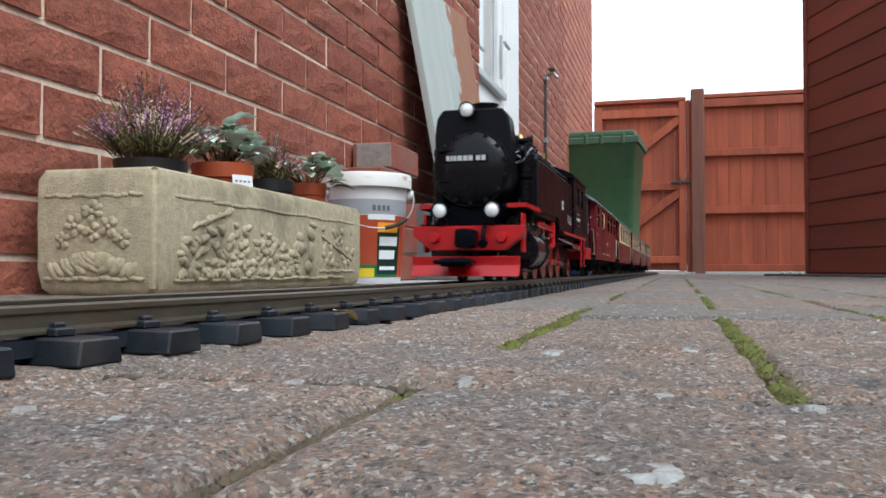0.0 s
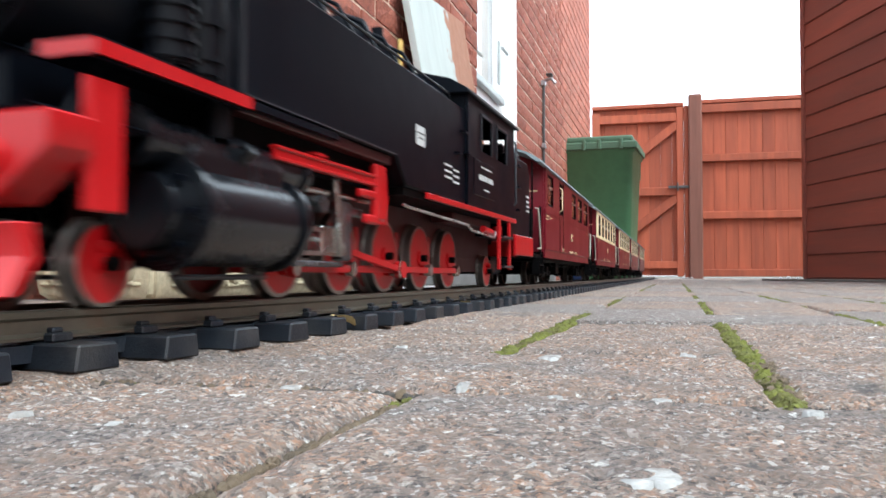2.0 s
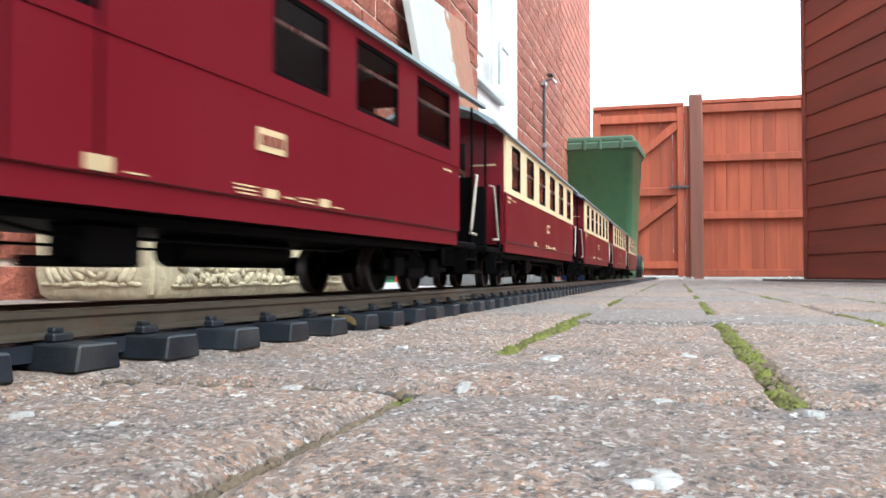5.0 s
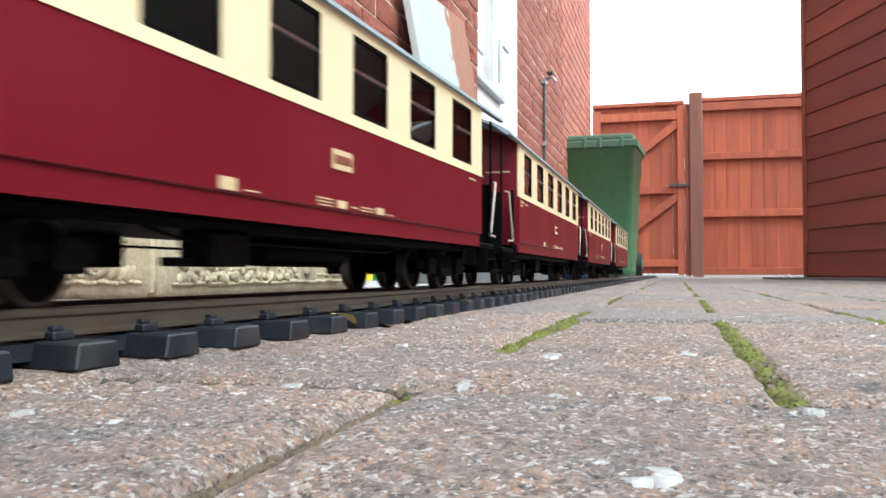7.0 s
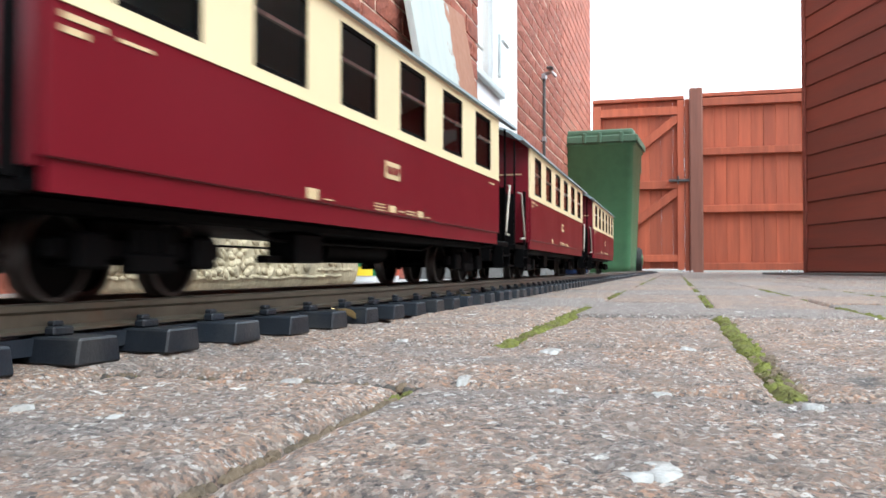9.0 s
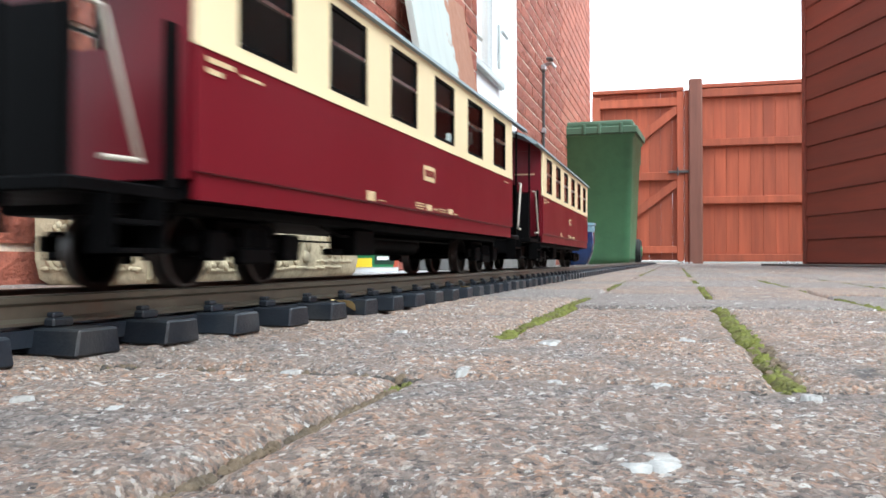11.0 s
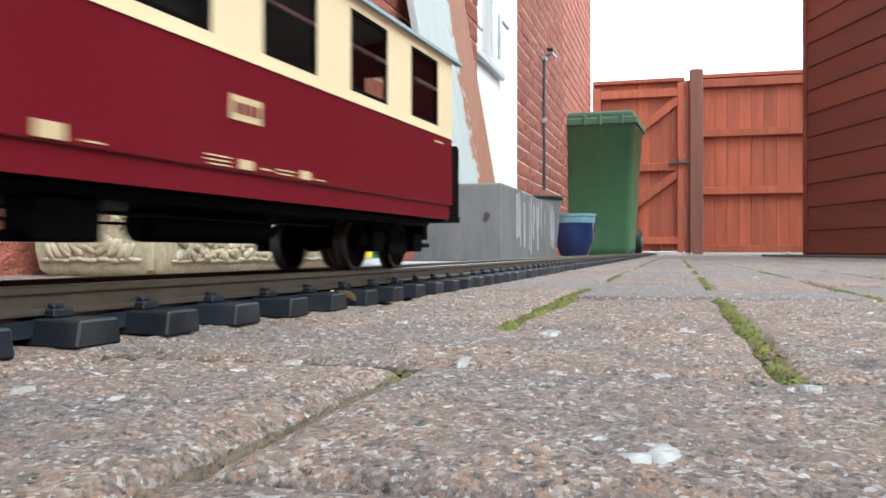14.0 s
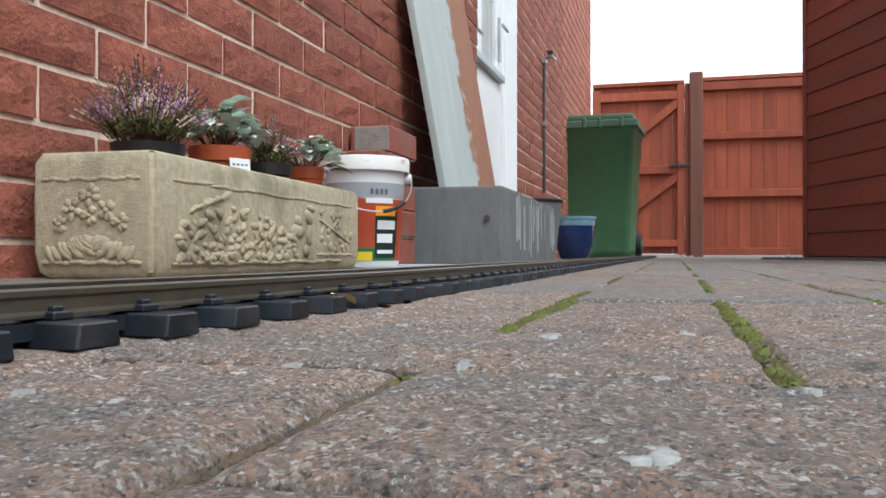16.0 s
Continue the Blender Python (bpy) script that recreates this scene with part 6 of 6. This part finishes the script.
loco = locomotive()
loco.matrix_basis = riding(LOCO_S, LOCO_PIVOT)
coaches = [coach(True)]
first = coach(False)
coaches.append(first)
for k in range(2):
    coaches.append(copy_coach(first, riding(COACH_S + (k + 2) * COACH_PITCH, COACH_PIVOT)))
coaches.append(coach(False, True))
COACH_AT = [COACH_S + k * COACH_PITCH for k in range(5)]
COACH_AT[4] += 0.025
for k, c in enumerate(coaches):
    c.matrix_basis = riding(COACH_AT[k], COACH_PIVOT)


# ---- bricks of the house wall ----
def brick_mesh(name, seed, length):
    """A rough-faced brick; its face points to +x."""
    r = random.Random(seed)
    me = bpy.data.meshes.new(name)
    ny, nz = 5, 3
    verts, faces = [], []
    for j in range(nz + 1):
        for i in range(ny + 1):
            edge = i in (0, ny) or j in (0, nz)
            verts.append((r.uniform(-0.002, 0.0005) if edge else r.uniform(-0.001, 0.0045), -length / 2 + length * i / ny + (0 if edge else r.uniform(-0.008, 0.008)), 0.065 * j / nz + (0 if edge else r.uniform(-0.004, 0.004))))
    for j in range(nz):
        for i in range(ny):
            a = j * (ny + 1) + i
            faces.append((a, a + 1, a + ny + 2, a + ny + 1))
    back = len(verts)
    verts += [(-0.03, -length / 2, 0), (-0.03, length / 2, 0), (-0.03, length / 2, 0.065), (-0.03, -length / 2, 0.065)]
    top = nz * (ny + 1)
    faces.append((back, back + 1, *range(ny, -1, -1)))
    faces.append((back + 3, *range(top, top + ny + 1), back + 2))
    faces.append((back, *[j * (ny + 1) for j in range(nz + 1)], back + 3))
    faces.append((back + 1, back + 2, *[j * (ny + 1) + ny for j in range(nz, -1, -1)]))
    me.from_pydata(verts, [], faces)
    me.materials.append(M_BRICK)
    return me


BRICKS = [brick_mesh("brick", k, 0.214) for k in range(8)]
HALF = brick_mesh("brick", 50, 0.1015)
rb = random.Random(2)
BED0, JOINT_Y = 0.045, 1.112


def brick_courses(y0, y1, z0, z1):
    """Places (y, z, length) of a stretcher-bond wall."""
    k = math.floor((z0 - BED0) / 0.075)
    while BED0 + 0.075 * k < z1:
        z = BED0 + 0.075 * k + 0.005
        start = JOINT_Y + (0.0 if k % 2 == 0 else 0.1125)
        j = math.floor((y0 - start) / 0.225)
        while start + j * 0.225 < y1:
            a, b = max(start + j * 0.225 + 0.005, y0), min(start + j * 0.225 + 0.220, y1)
            if b - a > 0.012:
                yield (a + b) / 2, z, b - a
            j += 1
        k += 1


def stuff_bricks(name, places, parent, material, x):
    verts, faces = [], []
    for y, z, ln in places:
        n = len(verts)
        e = rb.uniform(-0.0015, 0.0015)
        for dx, g in ((-0.02, 0.0), (-0.002 + e, 0.0), (0.001 + e, 0.003)):
            for sy, sz in ((-1, 0), (1, 0), (1, 1), (-1, 1)):
                verts.append((x + dx, y + sy * (ln / 2 - g), z + (0.065 - g if sz else g)))
        for a in (0, 4):
            for q in range(4):
                faces.append((n + a + q, n + a + (q + 1) % 4, n + a + 4 + (q + 1) % 4, n + a + 4 + q))
        faces.append((n + 8, n + 9, n + 10, n + 11))
    me = bpy.data.meshes.new(name)
    me.from_pydata(verts, [], faces)
    me.materials.append(material)
    ob = new(name, me)
    ob.parent = parent
    return tagged(ob, kind="stuff")


rest = []
for y, z, ln in brick_courses(0.30, DOOR_Y0, -0.04, 5.2):
    if z < 1.26 and y > 0.75 and z > -0.03:
        ob = new("brick", rb.choice(BRICKS) if ln > 0.2 else HALF)
        ob.parent = wall
        ob.location = (WALL_X + rb.uniform(-0.002, 0.002), y, z)
        ob.rotation_euler = (rb.uniform(-0.004, 0.004), 0, rb.uniform(-0.006, 0.006))
        if ln <= 0.2:
            ob.scale = (1, ln / 0.1015, 1)
    else:
        rest.append((y, z, ln))
stuff_bricks("brickwork", rest, wall, M_BRICK_FAR, WALL_X)
rest = []
for y, z, ln in brick_courses(DOOR_Y1, 8.1, -0.04, 5.2):
    if y < 6.0 and -0.03 < z < 2.35:
        ob = new("brick", rb.choice(BRICKS) if ln > 0.2 else HALF)
        ob.parent = wall_far
        ob.location = (WALL_X - 0.001 + rb.uniform(-0.0015, 0.0015), y, z)
        if ln <= 0.2:
            ob.scale = (1, ln / 0.1015, 1)
    else:
        rest.append((y, z, ln))
stuff_bricks("brickwork", rest, wall_far, M_BRICK_FAR, WALL_X)

# ---- herringbone paving ----
SX, SY, X0, Y0 = 0.0930, 0.1110, -0.0665, 0.102
floor = thing("pavement", "weathered brown and grey block paving in a herringbone pattern", "paving", kind="structure", bm=box(-2.35, 3.2, -4.7, 8.75, -0.03, -0.0055), material=M_GROUND)


def paver_shape(lx, ly, seed):
    r = random.Random(seed)
    gap, ch = 0.0015, 0.0034
    verts = []
    for z, g in ((-0.02, gap), (-0.0042, gap), (-0.0004, gap + ch * 0.75), (0.0, gap + ch * 1.6)):
        for sx, sy in ((-1, -1), (0, -1), (1, -1), (1, 0), (1, 1), (0, 1), (-1, 1), (-1, 0)):
            jit = r.uniform(-0.0004, 0.0004) if z > -0.01 else 0
            verts.append((sx * (lx / 2 - g) + (jit if sx else 0), sy * (ly / 2 - g) + (jit if sy else 0), z + (r.uniform(-0.0003, 0.0003) if z > -0.002 else 0)))
    faces = []
    for a in (0, 8, 16):
        for q in range(8):
            faces.append((a + q, a + (q + 1) % 8, a + 8 + (q + 1) % 8, a + 8 + q))
    verts.append((0, 0, r.uniform(-0.0003, 0.0005)))
    for q in range(8):
        faces.append((24 + q, 24 + (q + 1) % 8, 32))
    return verts, faces


def lattice(r, u, v, size):
    """Smooth random relief over the points u, v, of that grain size."""
    a, b = (u - u.min()) / size, (v - v.min()) / size
    g = r.random((int(a.max()) + 3, int(b.max()) + 3))
    i, j = a.astype(int), b.astype(int)
    p, q = a - i, b - j
    p, q = p * p * (3 - 2 * p), q * q * (3 - 2 * q)
    return (g[i, j] * (1 - p) + g[i + 1, j] * p) * (1 - q) + (g[i, j + 1] * (1 - p) + g[i + 1, j + 1] * p) * q


def worn_paver(lx, ly, seed):
    """A near paver with its pebbly worn face and rounded edges as relief."""
    r = np.random.default_rng(abs(seed) + 7)
    step, gap = 0.0012, 0.0013
    nx, ny = int((lx - 2 * gap) / step), int((ly - 2 * gap) / step)
    u, v = np.meshgrid(np.linspace(-lx / 2 + gap, lx / 2 - gap, nx), np.linspace(-ly / 2 + gap, ly / 2 - gap, ny), indexing="ij")
    edge = np.minimum(lx / 2 - gap - np.abs(u), ly / 2 - gap - np.abs(v))
    worn = 0.0045 + 0.0055 * lattice(r, u, v, 0.03)
    z = -0.0042 * np.clip(1 - edge / worn, 0, 1) ** 2
    stones = lattice(r, u, v, 0.0034)
    z += 0.0009 * np.clip(stones - 0.45, -0.35, 0.35) + 0.0007 * (lattice(r, u, v, 0.0017) - 0.5) + 0.0008 * (lattice(r, u, v, 0.012) - 0.5) + 0.0012 * (lattice(r, u, v, 0.045) - 0.5)
    z -= 0.0016 * np.clip(lattice(r, u, v, 0.006) - 0.80, 0, 1) * 5
    rim = (edge < 1e-6)
    z[rim] = -0.012
    verts = np.stack([u.ravel(), v.ravel(), z.ravel()], 1).tolist()
    k = np.arange(nx * ny).reshape(nx, ny)
    faces = np.stack([k[:-1, :-1].ravel(), k[1:, :-1].ravel(), k[1:, 1:].ravel(), k[:-1, 1:].ravel()], 1).tolist()
    me = bpy.data.meshes.new("paver")
    me.from_pydata(verts, [], faces)
    me.materials.append(M_PAVE)
    me.polygons.foreach_set("use_smooth", [True] * len(faces))
    return me


SHAPES = {}
for kind_, (lx, ly) in (("h", (2 * SX, SY)), ("v", (SX, 2 * SY))):
    for s in range(6):
        verts, faces = paver_shape(lx, ly, s)
        me = bpy.data.meshes.new("paver")
        me.from_pydata(verts, [], faces)
        me.materials.append(M_PAVE)
        for p in me.polygons:
            p.use_smooth = True
        SHAPES[kind_, s] = (me, verts, faces)
far_v, far_f = [], []
for i in range(-24, 33):
    for j in range(-47, 86):
        if i < -8 and j > -1:
            continue
        q = (i + j) % 4
        if q == 0:
            key, cx, cy = "h", X0 + (i + 1) * SX, Y0 + (j + 0.5) * SY
        elif q == 2:
            key, cx, cy = "v", X0 + (i + 0.5) * SX, Y0 + (j + 1) * SY
        else:
            continue
        s = rb.randrange(6)
        me, verts, faces = SHAPES[key, s]
        lift = rb.uniform(-0.0009, 0.0004)
        if -0.62 < cx < 0.85 and -0.1 < cy < 3.4:
            if -0.30 < cx < 0.30 and 0.0 < cy < 0.56:
                me = worn_paver(*((2 * SX, SY) if key == "h" else (SX, 2 * SY)), i * 100 + j)
            ob = new("paver", me)
            ob.parent = floor
            ob.location = (cx, cy, lift)
            ob.rotation_euler = (rb.uniform(-0.004, 0.004), rb.uniform(-0.005, 0.005), rb.uniform(-0.006, 0.006))
        else:
            n = len(far_v)
            far_v += [(x + cx, y + cy, z + lift) for x, y, z in verts]
            far_f += [tuple(n + a for a in f) for f in faces]
me = bpy.data.meshes.new("paving_rest")
me.from_pydata(far_v, [], far_f)
me.materials.append(M_PAVE)
rest_ob = new("paving_rest", me)
rest_ob.parent = floor
tagged(rest_ob, kind="stuff")


# Moss in the joints
def moss_strip(bm, x0, y0, x1, y1, width, thick, n, r):
    for k in range(n):
        q = r.random()
        c = Vector((x0 + (x1 - x0) * q + r.gauss(0, width * 0.42) * (abs(y1 - y0) > abs(x1 - x0)), y0 + (y1 - y0) * q + r.gauss(0, width * 0.42) * (abs(y1 - y0) <= abs(x1 - x0)), -0.0035))
        s = thick * r.uniform(0.5, 1.25)
        base = len(bm.verts)
        own = []
        m = 6
        for lev, rad_, z in ((0, 1.0, 0.0), (1, 0.8, 0.55), (2, 0.35, 0.95)):
            for a in range(m):
                th = 2 * math.pi * a / m + lev
                w = rad_ * s * r.uniform(0.75, 1.25)
                own.append(bm.verts.new(c + Vector((w * math.cos(th), w * math.sin(th), z * s * r.uniform(0.8, 1.2)))))
        for lev in (0, 1):
            for a in range(m):
                bm.faces.new((own[lev * m + a], own[lev * m + (a + 1) % m], own[(lev + 1) * m + (a + 1) % m], own[(lev + 1) * m + a]))
        bm.faces.new(own[2 * m:])


rm = random.Random(9)
bm = bmesh.new()
XL, XR = X0, X0 + SX
for seg in ((XR, 0.205, XR, 0.31, 0.0028, 0.0021, 260), (XR, 0.31, XR, 0.50, 0.0036, 0.0026, 330), (XR, 0.51, XR, 0.66, 0.004, 0.003, 160), (XR, 0.72, XR, 1.3, 0.004, 0.003, 200),
            (XL, 0.315, XL, 0.50, 0.0042, 0.0025, 380), (XL, 0.50, XL, 0.70, 0.004, 0.003, 200), (XL, 0.190, XL, 0.210, 0.002, 0.0012, 16), (XL, 0.9, XL, 1.2, 0.004, 0.003, 100),
            (XR + SX, 0.42, XR + SX, 0.70, 0.004, 0.003, 220), (XR + SX, 0.86, XR + SX, 1.4, 0.004, 0.003, 140), (XL - SX, 0.235, XL - SX, 0.26, 0.003, 0.0018, 16),
            (XL - 0.125, 0.2135, XL - 0.085, 0.2135, 0.0015, 0.0012, 24), (XR + 2 * SX, 0.9, XR + 2 * SX, 1.5, 0.005, 0.003, 150), (XR, 1.5, XR, 3.2, 0.005, 0.003, 260), (XL, 1.6, XL, 3.0, 0.004, 0.0028, 160)):
    moss_strip(bm, *seg, rm)
thing("joint_moss", "green and brown moss growing in the paving joints", "moss", kind="stuff", bm=smooth(bm, 80), material=M_MOSS)

bm = bmesh.new()
moss_strip(bm, XR + 0.005, 0.232, XR + 0.003, 0.315, 0.007, 0.0021, 280, rm)
moss_strip(bm, XL, 0.085, XL, 0.20, 0.0012, 0.0010, 200, rm)
moss_strip(bm, XL - 0.13, 0.2135, XL, 0.2135, 0.0022, 0.0018, 90, rm)
thing("joint_soil", "brown crumbly soil in the worn paving joints", "soil", kind="stuff", bm=smooth(bm, 80), material=M_CRUMB)

bm = bmesh.new()
for x0, x1, y in ((XL - 0.10, XR - 0.006, Y0 + SY), (XL, XR, Y0 + 2 * SY), (XL, XR, Y0 + 4 * SY), (XR, XR + 2 * SX, Y0 + SY), (XR, XR + SX, Y0 + 3 * SY)):
    moss_strip(bm, x0, y, x1, y, 0.0013, 0.0014, int((x1 - x0) * 1500), rm)
thing("joint_dirt", "dark dirt and painted gap shade in the narrow cross joints", "dirt", kind="stuff", bm=smooth(bm, 80), material=M_DIRT_SHADE)

# Crusts of pale lichen on the pavers
rl = random.Random(21)
bm = bmesh.new()
for cx, cy, ax, ay in ((-0.0036, 0.1271, 0.0062, 0.0082), (-0.0282, 0.2027, 0.0027, 0.0043), (-0.0786, 0.3785, 0.0078, 0.0272), (0.0040, 0.3213, 0.0035, 0.0092), (-0.0433, 0.3037, 0.0061, 0.0107), (-0.0391, 0.5869, 0.0116, 0.0314), (0.0282, 0.1961, 0.0027, 0.0041), (-0.0552, 0.2207, 0.0021, 0.0070), (-0.1073, 0.1441, 0.0019, 0.0034), (-0.1345, 0.1497, 0.0027, 0.0037), (-0.1091, 0.3343, 0.0033, 0.0082), (-0.0032, 0.2047, 0.0031, 0.0033), (-0.0990, 0.5952, 0.0093, 0.0248), (-0.0097, 0.6199, 0.0222, 0.0259), (-0.0975, 0.2030, 0.0034, 0.0036)):
    for q in range(7):
        ox, oy = rl.uniform(-0.6, 0.6) * ax, rl.uniform(-0.6, 0.6) * ay
        k = 1.0 if q == 0 else rl.uniform(0.2, 0.55)
        ring = []
        for a in range(14):
            th = 2 * math.pi * a / 14
            w = k * rl.uniform(0.65, 1.0)
            ring.append((cx + (ox if q else 0) + w * ax * math.cos(th), cy + (oy if q else 0) + w * ay * math.sin(th)))
        lo = [bm.verts.new((x, y, -0.0030)) for x, y in ring]
        hi = [bm.verts.new((cx + (x - cx) * 0.8, cy + (y - cy) * 0.8, -0.0001 + 0.00004 * q)) for x, y in ring]
        for a in range(14):
            bm.faces.new((lo[a], lo[(a + 1) % 14], hi[(a + 1) % 14], hi[a]))
        bm.faces.new(hi)
thing("lichen_crust", "pale grey crusty lichen patches on the paving", "lichen", kind="stuff", bm=smooth(bm, 60), material=M_LICHEN)


def motions():
    """The train runs by at a steady pace; wheels roll, rods follow their crank pins."""
    walk(loco, [(t, riding(LOCO_S - SPEED * t, LOCO_PIVOT)) for t in STEPS])
    for k, c in enumerate(coaches):
        walk(c, [(t, riding(COACH_AT[k] - SPEED * t, COACH_PIVOT)) for t in STEPS])
    for ws, x, r in spinners:
        walk(ws, [(t, pose(x, 0, r - RIDE, 0, math.degrees(SPEED * t / r), 0)) for t in STEPS])
    R, crank, rod_len = 0.0232, 0.0088, 0.122
    for cr, mr, xh, sy, x3 in sliders:
        rows_c, rows_m, rows_x = [], [], []
        for t in STEPS:
            a = SPEED * t / R
            px, pz = crank * math.cos(a), R - RIDE - crank * math.sin(a)
            rows_c.append((t, pose(px, sy * 0.0305, pz)))
            drop = 0.0263 - pz
            run = math.sqrt(rod_len * rod_len - drop * drop)
            rows_m.append((t, pose(x3 + px, sy * 0.0345, pz, 0, -math.degrees(math.atan2(drop, run)), 0)))
            rows_x.append((t, pose(x3 + px + run, sy * 0.0375, 0.0263)))
        walk(cr, rows_c)
        walk(mr, rows_m)
        walk(xh, rows_x)


motions()
